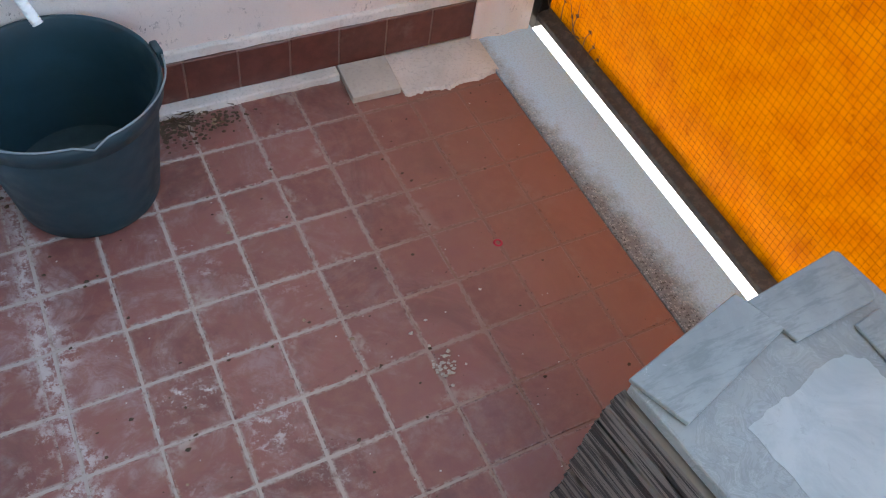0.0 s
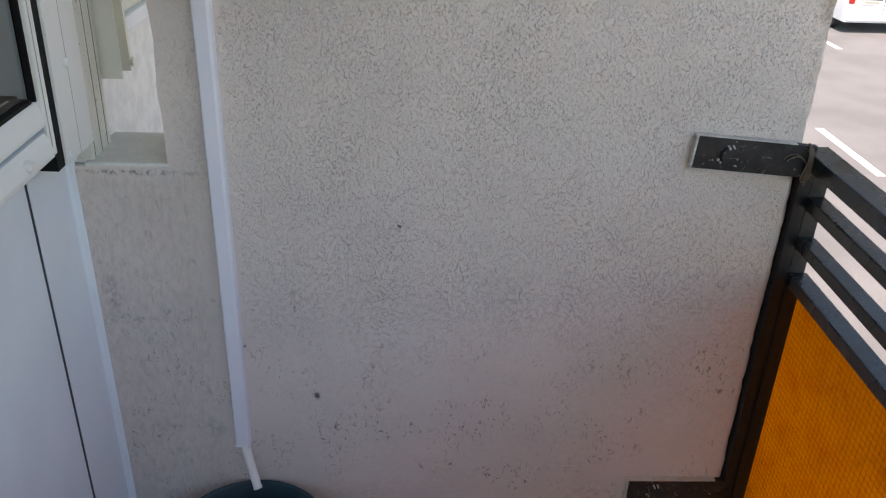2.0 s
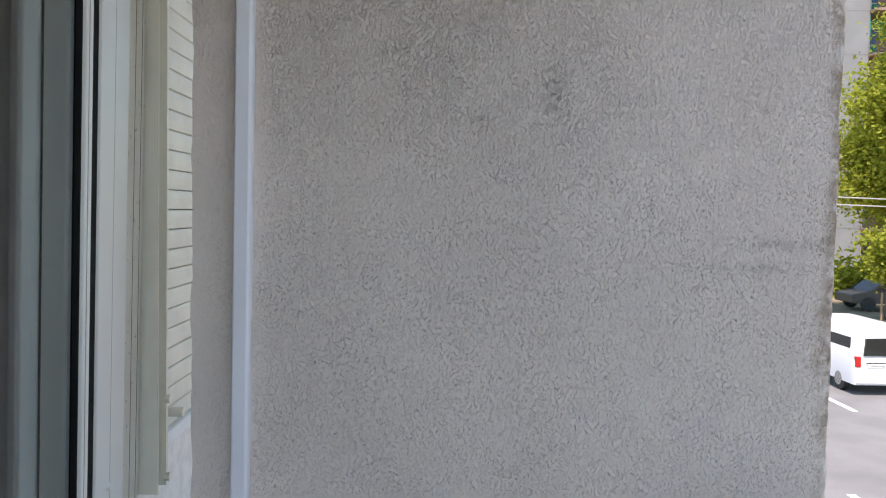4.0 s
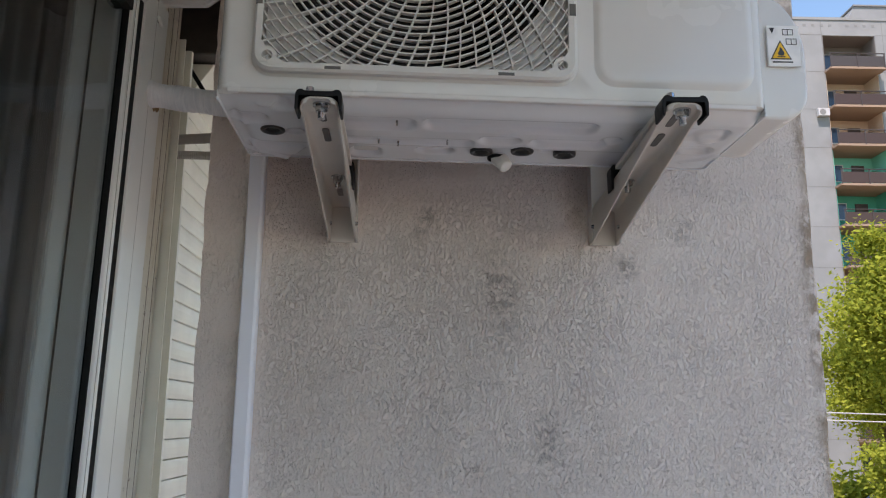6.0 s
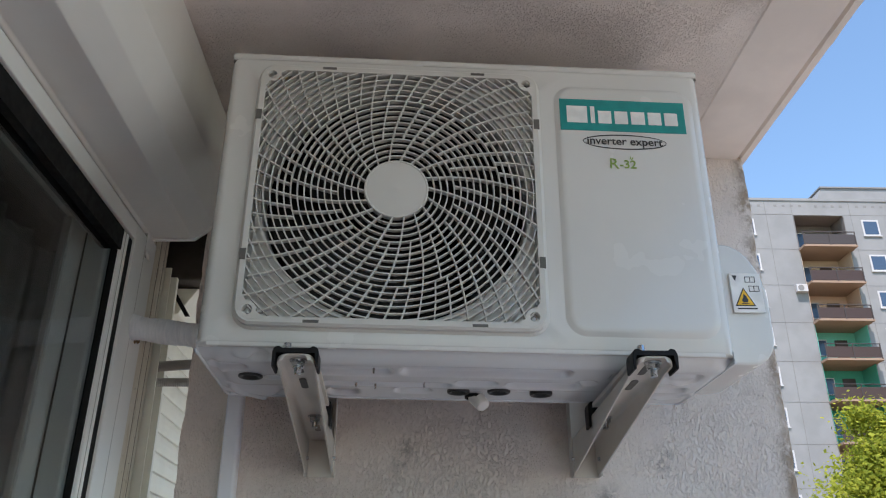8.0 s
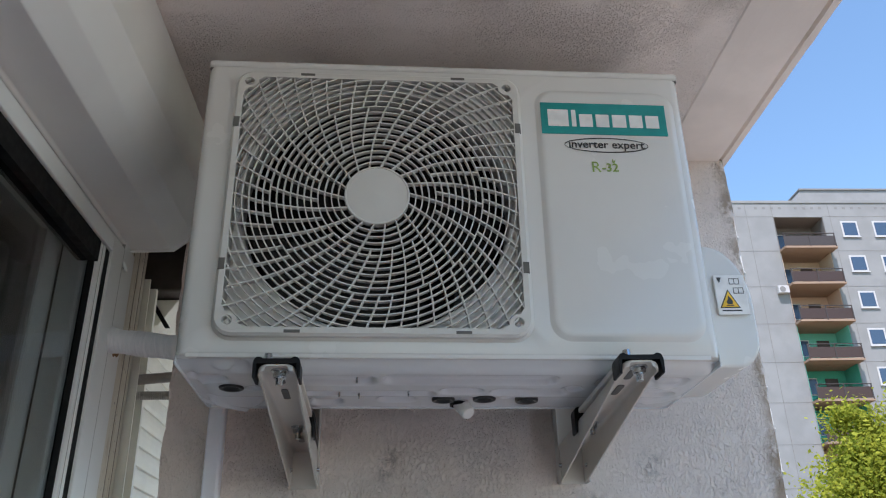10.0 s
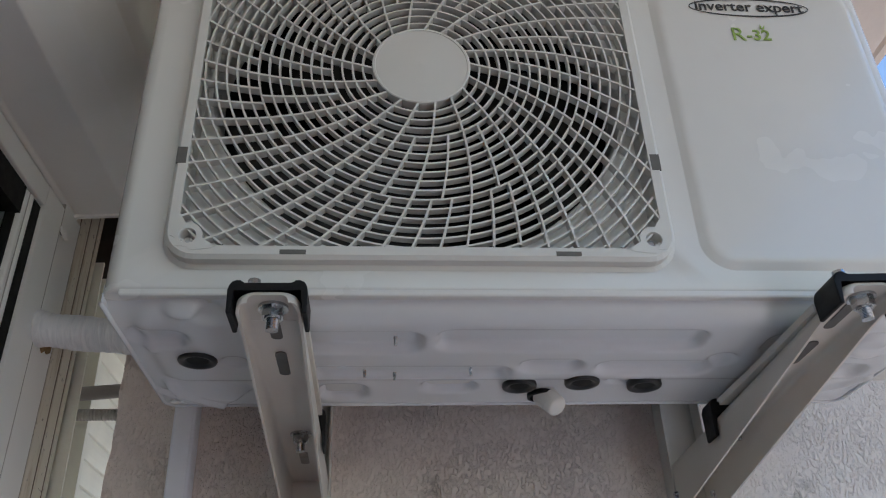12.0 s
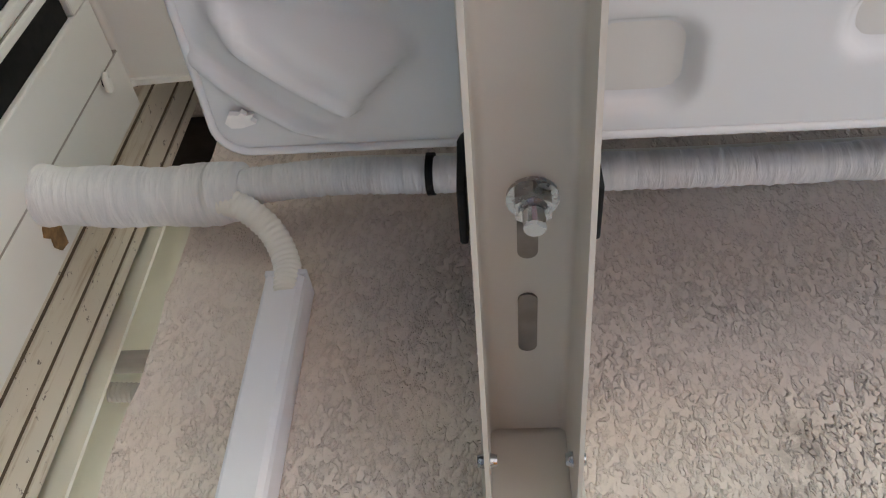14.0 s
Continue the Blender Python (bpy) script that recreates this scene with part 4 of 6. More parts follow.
            ring = [rim.verts.new((px + a * math.cos(6.283 * k / 6) * rs.uniform(0.6, 1), -0.0268, pz + e * math.sin(6.283 * k / 6) * rs.uniform(0.6, 1))) for k in range(6)]
            back = [rim.verts.new((v.co.x, -0.0135, v.co.z)) for v in ring]
            rim.faces.new(ring)
            for k in range(6):
                rim.faces.new((ring[k], back[k], back[(k + 1) % 6], ring[(k + 1) % 6]))
        tagged(part("mortar_crust", rim, M_MORTAR, s), "flaked pale plaster along the strap", kind="stuff")
        xb = x0 + 0.058
        zb = (z0 + z1) / 2
        part("strap_rim", box(x0 - 0.0012, x0 + 0.0006, -0.0264, -0.0132, z0 + 0.002, z1 - 0.002, 0.0003), M_MORTAR, s)
        pv = Vector((x0, 0.0, (z0 + z1) / 2))
        s.matrix_basis = Matrix.Translation(pv) @ Matrix.Rotation(radians(tilt), 4, "Y") @ Matrix.Translation(-pv)
        b = part("bolt", cyl((xb, -0.026, zb), (xb, -0.034, zb), 0.0165, 0.0145, 14), M_STRAP, s)
        for q, (dx, dz, w) in enumerate(((-0.004, 0.013, 0.0036), (0.003, 0.0145, 0.0030), (-0.0135, 0.004, 0.0022), (-0.016, -0.010, 0.0030), (-0.011, -0.014, 0.0024))):
            part("chip", cyl((xb + dx, -0.0262, zb + dz), (xb + dx, -0.0345 if q < 2 else -0.0285, zb + dz), w, w * 0.5, 6), M_CHIP, b)
    # wire tied round the strap
    w = thing("tie_wire", "old wire tied round the railing strap", "wire")
    for k in range(2):
        pts = [(0.868 + 0.004 * k + 0.016 * math.cos(a), -0.0285 - 0.003 * k, 0.952 - 0.003 * k + 0.013 * math.sin(a)) for a in (radians(10 + 17 * i) for i in range(10))]
        part("strand", tube(pts, 0.0011, 6), M_TWINE, w)
    for q in range(4):
        part("strand", tube(curve_points([(0.888 + 0.0025 * q, -0.029, 0.985 - 0.003 * q), (0.892 + 0.002 * q, -0.033, 0.962), (0.889 + 0.003 * q, -0.034, 0.944 - 0.004 * q), (0.885 + 0.004 * q, -0.031, 0.922 - 0.006 * (q % 3))], 10), 0.0016 + 0.0004 * (q % 2), 6), M_TWINE, w)


railing()


def twigs():
    rr = random.Random(17)
    for k in range(9):
        t = thing("twig", "thin dry brown twig caught on the lower rail", "twig", "twigs in the railing corner", (0.932, -0.035 - 0.022 * k, 0.0365))
        a, up = rr.uniform(-1.3, 1.3), rr.uniform(0.01, 0.06)
        pts = [(0, 0, 0), (-0.006 * rr.random(), -0.02 * a, up * 0.6), (-0.004, -0.034 * a - 0.008, up), (0.002, -0.05 * a, up * rr.uniform(0.7, 1.5))]
        part("stem", tube(curve_points(pts, 8), lambda i: 0.0012 - 0.00008 * i, 6), M_TWINE, t)
        bm = bmesh.new()
        p = Vector(pts[2])
        w = [bm.verts.new(p + Vector((0.002 * rr.uniform(-1, 1), dy, dz))) for dy, dz in ((-0.006, 0), (0, 0.005), (0.007, 0.001), (0, -0.004))]
        bm.faces.new(w)
        part("leaf", bm, M_DEBRIS, t, "curled dry leaf")


twigs()


# ---- bucket ----
def bucket(cx, cy):
    b = thing("bucket", "dark blue-green plastic bucket with a wire handle", "bucket", at=(cx, cy, 0.0))
    b.scale = (1.022, 1.022, 0.89)
    H = 0.272
    out = [(0.0, 0.002), (0.106, 0.002), (0.111, 0.008), (0.114, 0.03), (0.1375, 0.225), (0.1385, 0.238), (0.1465, 0.240), (0.148, 0.262), (0.1465, H), (0.1435, H + 0.001), (0.1405, H - 0.004), (0.1345, 0.225), (0.111, 0.03), (0.105, 0.012), (0.0, 0.012)]
    part("body", lathe(out, 64), M_BUCKET, b, smooth=True)
    part("water", lathe([(0.0, 0.040), (0.1115, 0.040), (0.1120, 0.0395)], 48), M_WATER, b, "little dark water at the bottom")
    for s in (-1, 1):
        a = radians(8)
        ex, ey = s * 0.151 * math.cos(a), s * 0.151 * math.sin(a)
        ear = part("ear", box(-0.006, 0.006, -0.014, 0.014, -0.022, 0.018, 0.003), M_BUCKET, b)
        ear.location = (ex, ey, 0.262)
        ear.rotation_euler = (0, 0, a)
    pts = []
    for i in range(41):
        a = math.pi * i / 40
        x, y = -0.154 * math.cos(a), -0.146 * math.sin(a)
        dip = 0.012 * math.exp(-((a - math.pi / 2) / 0.09) ** 2)
        ca, sa = math.cos(radians(8)), math.sin(radians(8))
        y -= dip
        pts.append((x * ca - y * sa, x * sa + y * ca, 0.268 + 0.010 * math.sin(a) ** 0.5 - 0.3 * dip))
    part("handle", tube(pts, 0.0016, 8), M_WIRE, b, "bent wire handle", smooth=True)


bucket(-0.057, -0.168)


# ---- air conditioner ----
AX0, AX1, AY0, AY1, AZ0, AZ1 = -0.0495, 0.645, -0.423, -0.191, 2.155, 2.616
AC_YAW, AC_ROLL, AC_PIVOT = radians(1.3), radians(0.6), Vector((0.2, -0.31, 2.15))      # the unit hangs slightly askew


def ac_local(x, y):
    v = Matrix.Rotation(-AC_YAW, 3, "Z") @ (Vector((x, y, AC_PIVOT.z)) - AC_PIVOT) + AC_PIVOT
    return v.x, v.y


FCX, FCZ = 0.1972, 2.3885


def ac_unit():
    ac = thing("air_conditioner", "white outdoor air conditioner unit on wall brackets", "air conditioner")
    # sheet-metal casing: rounded front edges, round fan opening with a shroud
    def rect_loop(inset, y, n=48):
        pts = []
        x0, x1, z0, z1 = AX0 + inset, AX1 - inset, AZ0 + 0.012 + inset * 0.4, AZ1 - 0.0138
        for k in range(n):
            a = 2 * math.pi * k / n + math.pi / 4
            c, s = math.cos(a), math.sin(a)
            dx = (x1 - FCX) / c if c > 0 else (x0 - FCX) / c if c < 0 else 1e9
            dz = (z1 - FCZ) / s if s > 0 else (z0 - FCZ) / s if s < 0 else 1e9
            t = min(dx if c else 1e9, dz if s else 1e9)
            pts.append([FCX + t * c, y, FCZ + t * s])
        for cx, cz in ((x0, z0), (x1, z0), (x0, z1), (x1, z1)):
            best = min(pts, key=lambda p: (p[0] - cx) ** 2 + (p[2] - cz) ** 2)
            best[0], best[2] = cx, cz
        return [tuple(p) for p in pts]
    n = 144
    loops = [rect_loop(0.02, AY1, n), rect_loop(0.0115, AY1 - 0.0015, n), rect_loop(0.004, AY1 - 0.007, n), rect_loop(0.0, AY1 - 0.018, n), rect_loop(0.0, AY0 + 0.014, n)]
    for k in range(1, 6):
        a = radians(90 * k / 5)
        loops.append(rect_loop(0.014 * (1 - math.cos(a)), AY0 + 0.014 - 0.014 * math.sin(a), n))
    def field_loop(x0, x1, z0, z1, y):
        """Points on a rectangle, in the same directions from the fan's axis as the other loops."""
        pts = []
        for k in range(n):
            a = 2 * math.pi * k / n + math.pi / 4
            c, q = math.cos(a), math.sin(a)
            t = min(((x1 if c > 0 else x0) - FCX) / c if abs(c) > 1e-6 else 1e9, ((z1 if q > 0 else z0) - FCZ) / q if abs(q) > 1e-6 else 1e9)
            pts.append((FCX + t * c, y, FCZ + t * q))
        return pts
    fx0, fx1, fz0, fz1 = 0.004, 0.3905, 2.1985, 2.5785
    loops.append(field_loop(fx0 - 0.003, fx1 + 0.003, fz0 - 0.003, fz1 + 0.003, AY0))
    loops.append(field_loop(fx0, fx1, fz0, fz1, AY0 + 0.003))
    loops.append(field_loop(fx0 + 0.002, fx1 - 0.002, fz0 + 0.002, fz1 - 0.002, AY0 + 0.013))
    R = 0.186
    for r, y in ((R + 0.0005, AY0 + 0.013), (R - 0.001, AY0 + 0.015), (R - 0.002, AY0 + 0.022), (R - 0.003, AY0 + 0.045), (R - 0.002, AY0 + 0.06)):
        loops.append([(FCX + r * math.cos(2 * math.pi * k / n + math.pi / 4), y, FCZ + r * math.sin(2 * math.pi * k / n + math.pi / 4)) for k in range(n)])
    casing = part("casing", loft(loops), M_ACW, ac)
    for f in casing.data.polygons:
        f.use_smooth = True
    casing.data.set_sharp_from_angle(angle=radians(40))
    lid = part("lid", box(AX0 - 0.0004, AX1 + 0.0004, AY0 + 0.0002, AY1 + 0.002, AZ1 - 0.0125, AZ1, 0.0055, seg=4), M_ACW, ac)
    part("lid_seam", box(AX0 + 0.001, AX1 - 0.001, AY0 + 0.0035, AY1, AZ1 - 0.0155, AZ1 - 0.0120), M_SLOT, ac, "thin dark seam under the lid")
    # flat near-black sheets carry the shade inside the casing
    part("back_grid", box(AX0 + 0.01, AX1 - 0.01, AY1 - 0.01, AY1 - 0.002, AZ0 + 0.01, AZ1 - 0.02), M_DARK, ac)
    part("inner_wall", box(AX0 + 0.012, 0.42, AY0 + 0.13, AY0 + 0.14, AZ0 + 0.01, AZ1 - 0.02), M_DARK, ac, "near-black sheet for the shaded coil behind the fan")
    # fan
    fan = part("fan", cyl((FCX, AY0 + 0.04, FCZ), (FCX, AY0 + 0.11, FCZ), 0.05, 0.055, 32), M_FAN, ac, "grey fan wheel")
    for b in range(3):
        rows = []
        for i in range(9):
            r = 0.05 + 0.128 * i / 8
            a0 = radians(120 * b + 20 - 30 * i / 8)
            half = radians(36 + 8 * i / 8)
            rows.append([(FCX + r * math.cos(a0 + half * s), AY0 + 0.065 + 0.028 * s + 0.004 * s * s, FCZ + r * math.sin(a0 + half * s)) for s in (-1, -0.6, -0.2, 0.2, 0.6, 1)])
        part("blade", loft(rows, False), M_FAN, fan, smooth=True)
    # grille frame
    gx0, gx1, gz0, gz1 = -0.0045, 0.3990, 2.1898, 2.5870
    gy = AY0 - 0.0145
    outer, mid, inner = rounded_rect(gx0, gx1, gz0, gz1, 0.024), rounded_rect(gx0 + 0.003, gx1 - 0.003, gz0 + 0.003, gz1 - 0.003, 0.022), rounded_rect(gx0 + 0.0105, gx1 - 0.0105, gz0 + 0.0105, gz1 - 0.0105, 0.010)
    base = rounded_rect(gx0 - 0.0035, gx1 + 0.0035, gz0 - 0.0035, gz1 + 0.0035, 0.027)
    gl = [[(x, AY0 - 0.0005, z) for x, z in base], [(x, AY0 - 0.003, z) for x, z in outer], [(x, gy + 0.003, z) for x, z in outer], [(x, gy, z) for x, z in mid], [(x, gy, z) for x, z in inner], [(x, gy + 0.012, z) for x, z in inner]]
    grille = part("grille", loft(gl), M_ACG, ac, "cream plastic fan grille")
    ix0, ix1, iz0, iz1 = gx0 + 0.0105, gx1 - 0.0105, gz0 + 0.0105, gz1 - 0.0105

    def inside(x, z, m=0.0):
        return ix0 - m <= x <= ix1 + m and iz0 - m <= z <= iz1 + m

    def rib(name, pts, w, front, depth):
        """A bar with a flat front along points (x, z)."""
        if len(pts) < 2:
            return
        bm = bmesh.new()
        L = []
        for i, p in enumerate(pts):
            a, b = pts[max(i - 1, 0)], pts[min(i + 1, len(pts) - 1)]
            dx, dz = b[0] - a[0], b[1] - a[1]
            s = math.hypot(dx, dz) or 1
            nx, nz = -dz / s * w / 2, dx / s * w / 2
            L.append([bm.verts.new(v) for v in ((p[0] - nx, gy + depth, p[1] - nz), (p[0] - nx, gy + front, p[1] - nz), (p[0] + nx, gy + front, p[1] + nz), (p[0] + nx, gy + depth, p[1] + nz))])
        for a, b in zip(L, L[1:]):
            for k in range(3):
                bm.faces.new((a[k], a[k + 1], b[k + 1], b[k]))
        part(name, bm, M_ACG, grille)

    step = 0.0091
    k = 1
    while 0.0432 + step * k < 0.27:
        r = 0.0432 + step * k
        run = []
        for i in range(181):
            a = 2 * math.pi * i / 180
            x, z = FCX + r * math.cos(a), FCZ + r * math.sin(a)
            if inside(x, z, 0.002):
                run.append((x, z))
            else:
                rib("ring_bar", run, 0.0016, 0.0016, 0.0085)
                run = []
        rib("ring_bar", run, 0.0016, 0.0016, 0.0085)
        k += 1

    def spiral(th, r0, r1):
        pts = []
        for i in range(25):
            r = r0 + (r1 - r0) * i / 24
            a = th - radians(27) * max(0.0, (r - 0.0432) / 0.155) ** 0.65
            x, z = FCX + r * math.cos(a), FCZ + r * math.sin(a)
            if not inside(x, z, 0.003):
                break
            pts.append((x, z))
        rib("spiral_bar", pts, 0.0018, 0.0008, 0.009)

    for b in range(18):
        th = radians(20 * b + 6)
        spiral(th, 0.0425, 0.28)
        spiral(th + radians(10), 0.0432 + 4 * step, 0.0432 + 11 * step)
        spiral(th + radians(6.7), 0.0432 + 11 * step, 0.28)
        spiral(th + radians(13.4), 0.0432 + 11 * step, 0.28)
    hub = loft([[(FCX + r * math.cos(2 * math.pi * q / 56), y, FCZ + r * math.sin(2 * math.pi * q / 56)) for q in range(56)] for r, y in ((0.0440, gy + 0.010), (0.0440, gy + 0.0003), (0.0432, gy - 0.0005), (0.0415, gy - 0.0005), (0.041, gy + 0.0003), (0.0005, gy - 0.0012))], True, False, True)
    part("hub_cap", hub, M_ACG, grille, smooth=False)
    for x, z in ((gx0 + 0.0185, gz0 + 0.0190), (gx1 - 0.0185, gz0 + 0.0190), (gx0 + 0.0185, gz1 - 0.0190), (gx1 - 0.0185, gz1 - 0.0190)):
        sx, sz = (1 if x > FCX else -1), (1 if z > FCZ else -1)
        # corner plate with a deep screw hole
        outline = []
        for k in range(32):
            a = 2 * math.pi * k / 32
            c, q = math.cos(a), math.sin(a)
            near = max(c * sx, q * sz)
            r = 0.0115 if c * sx < 0.3 and q * sz < 0.3 else min(0.0205, 0.0095 / max(0.35, near)) + 0.0035 * (min(c * sx, q * sz) < 0)
            outline.append((x + r * c, z + r * q))
        ring = lambda r, y: [(x + r * math.cos(2 * math.pi * k / 32), y, z + r * math.sin(2 * math.pi * k / 32)) for k in range(32)]
        boss = loft([[(p, gy + 0.009, q) for p, q in outline], [(p, gy - 0.0004, q) for p, q in outline], ring(0.0068, gy - 0.0004), ring(0.0062, gy + 0.001), ring(0.0055, gy + 0.010), ring(0.0004, gy + 0.010)])
        bs = part("screw_boss", boss, M_ACG, grille)
        part("screw", cyl((x, gy + 0.0095, z), (x, gy + 0.0075, z), 0.0042, 0.003, 12), M_STEEL, bs)
    for x, z, w, h in ((0.095, gz0 + 0.005, 0.016, 0.004), (0.31, gz0 + 0.005, 0.016, 0.004), (0.095, gz1 - 0.005, 0.016, 0.004), (0.31, gz1 - 0.005, 0.016, 0.004),
                       (gx0 + 0.005, 2.285, 0.004, 0.016), (gx0 + 0.005, 2.5, 0.004, 0.016), (gx1 - 0.005, 2.285, 0.004, 0.016), (gx1 - 0.005, 2.5, 0.004, 0.016)):
        # dark plate, with the slot's shade painted on
        part("clip_slot", box(x - w / 2 - 0.002, x + w / 2 + 0.002, gy - 0.0004, gy + 0.004, z - h / 2, z + h / 2), M_SLOT, grille, "dark clip slot")
    # embossed service panel
    sx0, sx1, sz0, sz1 = 0.423, 0.631, 2.188, 2.578
    sl = []
    for ins, d, r in ((0.0, 0.0, 0.028), (0.002, 0.0010, 0.027), (0.0055, 0.0040, 0.025), (0.0085, 0.0052, 0.0225), (0.012, 0.0056, 0.020)):
        sl.append([(x, AY0 - d + 0.0003, z) for x, z in rounded_rect(sx0 + ins, sx1 - ins, sz0 + ins, sz1 - ins, r, 10)])
    part("service_panel", loft(sl, True, False, True), M_ACW, ac, smooth=True).data.set_sharp_from_angle(angle=radians(50))
    fy = AY0 - 0.0059
    label = part("badge", box(0.4305, 0.615, fy - 0.0006, fy + 0.0005, 2.4985, 2.5515, 0.0003), M_TEAL, ac, "teal badge with a white mark")
    # mark on the badge: plain white blocks, no letters
    x = 0.4405
    for w, h in ((0.030, 0.0285), (0.0065, 0.0285), (0.0195, 0.0215), (0.0195, 0.0215), (0.0205, 0.0215), (0.0195, 0.0215), (0.0195, 0.0215)):
        part("mark_block", box(x, x + w, fy - 0.0012, fy - 0.0004, 2.5110, 2.5110 + h, 0.0003), M_WHITE, label)
        x += w + 0.0047

    def lettering(text, x, z, size, mat, lab, shear=0.0, bold=0.0):
        cu = bpy.data.curves.new("lettering", "FONT")
        cu.body, cu.size, cu.extrude, cu.shear = text, size, 0.0002, shear
        cu.align_x, cu.align_y = "CENTER", "CENTER"
        cu.resolution_u, cu.offset = 3, bold
        tmp = bpy.data.objects.new("lettering", cu)
        scene.collection.objects.link(tmp)
        bpy.context.view_layer.update()
        me = bpy.data.meshes.new_from_object(tmp.evaluated_get(bpy.context.evaluated_depsgraph_get()))
        bpy.data.objects.remove(tmp)
        bpy.data.curves.remove(cu)
        me.materials.append(mat)
        ob = new("lettering", me)
        ob.parent = ac
        ob.location = (x, fy - 0.0004, z)
        ob.rotation_euler = (radians(90), 0, 0)
        tagged(ob, lab)

    lettering("inverter expert", 0.5225, 2.4815, 0.0178, M_INK, "black words inverter expert", bold=0.0002)
    lettering("R", 0.5040, 2.444, 0.024, M_GREEN, "green letter R")
    lettering("-32", 0.5242, 2.4435, 0.0185, M_GREEN, "green figure 32", bold=0.0003)
    part("leaf_mark", extrude([(0.5285, 2.452), (0.533, 2.4575), (0.5318, 2.4525)], "y", fy - 0.0006, fy - 0.0002), M_GREEN, ac)
    part("leaf_mark", extrude([(0.5275, 2.453), (0.5285, 2.4585), (0.5295, 2.453)], "y", fy - 0.0006, fy - 0.0002), M_GREEN, ac)
    for sgn, a0, a1 in ((1, 20, 205), (-1, 20, 205)):
        pts = []
        for i in range(25):
            a = radians(a0 + (a1 - a0) * i / 24) + (math.pi if sgn < 0 else 0)
            pts.append((0.5225 + 0.0605 * math.cos(a), fy - 0.0004, 2.4808 + 0.0115 * math.sin(a)))
        part("oval_mark", tube(pts, lambda i: 0.0003 + 0.0005 * math.sin(math.pi * i / 24), 6), M_INK, ac)
    # base pan seen from below, pressed with ridges and dimples
    bumps = [(0.012, -0.409, 0.016, 0.009, 0.003), (0.032, -0.403, 0.014, 0.010, -0.003), (0.415, -0.418, 0.016, 0.009, -0.003), (0.471, -0.309, 0.014, 0.014, -0.004),
             (0.389, -0.247, 0.010, 0.007, -0.003), (0.036, -0.315, 0.012, 0.012, -0.003), (0.60, -0.33, 0.02, 0.02, 0.004), (0.56, -0.25, 0.02, 0.02, -0.004)]
    # recessed bars with round ends: x0, x1, y0, y1
    bars = [(0.095, 0.198, -0.372, -0.334), (0.213, 0.440, -0.372, -0.334), (0.100, 0.280, -0.296, -0.266), (0.290, 0.345, -0.309, -0.284), (0.361, 0.465, -0.303, -0.275),
            (0.202, 0.252, -0.249, -0.223), (-0.040, 0.005, -0.379, -0.350), (0.104, 0.146, -0.243, -0.205), (0.50, 0.62, -0.36, -0.32), (0.53, 0.62, -0.29, -0.26)]
    # swelling in the corner that ends in a slanted step
    swell = [(-0.002, -0.204), (0.012, -0.217), (0.036, -0.240), (0.034, -0.254), (-0.032, -0.270), (-0.047, -0.246)]
    ridges = [([(-0.032, -0.264), (-0.027, -0.250), (-0.015, -0.238), (-0.002, -0.227), (0.011, -0.218)], 0.0036, 0.0064),
              ([(-0.047, -0.243), (-0.039, -0.231), (-0.029, -0.220), (-0.015, -0.208), (-0.004, -0.204)], 0.0036, 0.0050),
              ([(-0.034, -0.372), (-0.030, -0.355), (-0.028, -0.342)], 0.004, 0.003),
              ([(0.60, -0.215), (0.625, -0.228), (0.638, -0.25)], 0.006, 0.004)]

    def to_line(x, y, pts):
        best = 1.0
        for (x0, y0), (x1, y1) in zip(pts, pts[1:]):
            u = ((x - x0) * (x1 - x0) + (y - y0) * (y1 - y0)) / ((x1 - x0) ** 2 + (y1 - y0) ** 2)
            u = min(1.0, max(0.0, u))
            best = min(best, math.hypot(x - x0 - u * (x1 - x0), y - y0 - u * (y1 - y0)))
        return best

    def inside_box(x, y, x0, x1, y0, y1, r, soft):
        """1 inside a rounded box, falling to 0 over a soft edge."""
        qx, qy = abs(x - (x0 + x1) / 2) - (x1 - x0) / 2 + r, abs(y - (y0 + y1) / 2) - (y1 - y0) / 2 + r
        d = math.hypot(max(qx, 0), max(qy, 0)) + min(max(qx, qy), 0) - r
        return 1 / (1 + math.exp(max(-60.0, min(60.0, d / soft))))

    def pan_z(x, y):
        z = 0.0
        for bx, by, sx, sy, h in bumps:
            q = ((x - bx) / sx) ** 2 + ((y - by) / sy) ** 2
            if q < 6:
                z += 1.5 * h / (1 + math.exp(min(60.0, (q - 0.7) * 6)))
        for pts, w, h in ridges:
            d = to_line(x, y, pts)
            if d < 0.02:
                z += h * math.exp(-((d / w) ** 2))
        d = to_line(x, y, swell + swell[:1])
        if d < 0.03:
            odd = False
            for (x0, y0), (x1, y1) in zip(swell, swell[1:] + swell[:1]):
                if (y0 > y) != (y1 > y) and x < x0 + (y - y0) * (x1 - x0) / (y1 - y0):
                    odd = not odd
            fade = 1.0
            for (xa, ya), (xb, yb), run in ((swell[5], swell[0], 0.026), (swell[3], swell[4], 0.022)):
                off = ((x - xa) * (yb - ya) - (y - ya) * (xb - xa)) / math.hypot(xb - xa, yb - ya)
                fade *= min(1.0, abs(off) / run)
            z += 0.0105 * fade / (1 + math.exp(max(-60.0, min(60.0, (-d if odd else d) / 0.0011))))
        # long front step and the recessed bars
        z += 0.0045 * inside_box(x, y, -0.03, 0.64, -0.406, -0.262, 0.02, 0.0022)
        for x0, x1, y0, y1 in bars:
            z -= 0.0080 * inside_box(x, y, x0, x1, y0, y1, min(0.012, (y1 - y0) / 2), 0.0014)
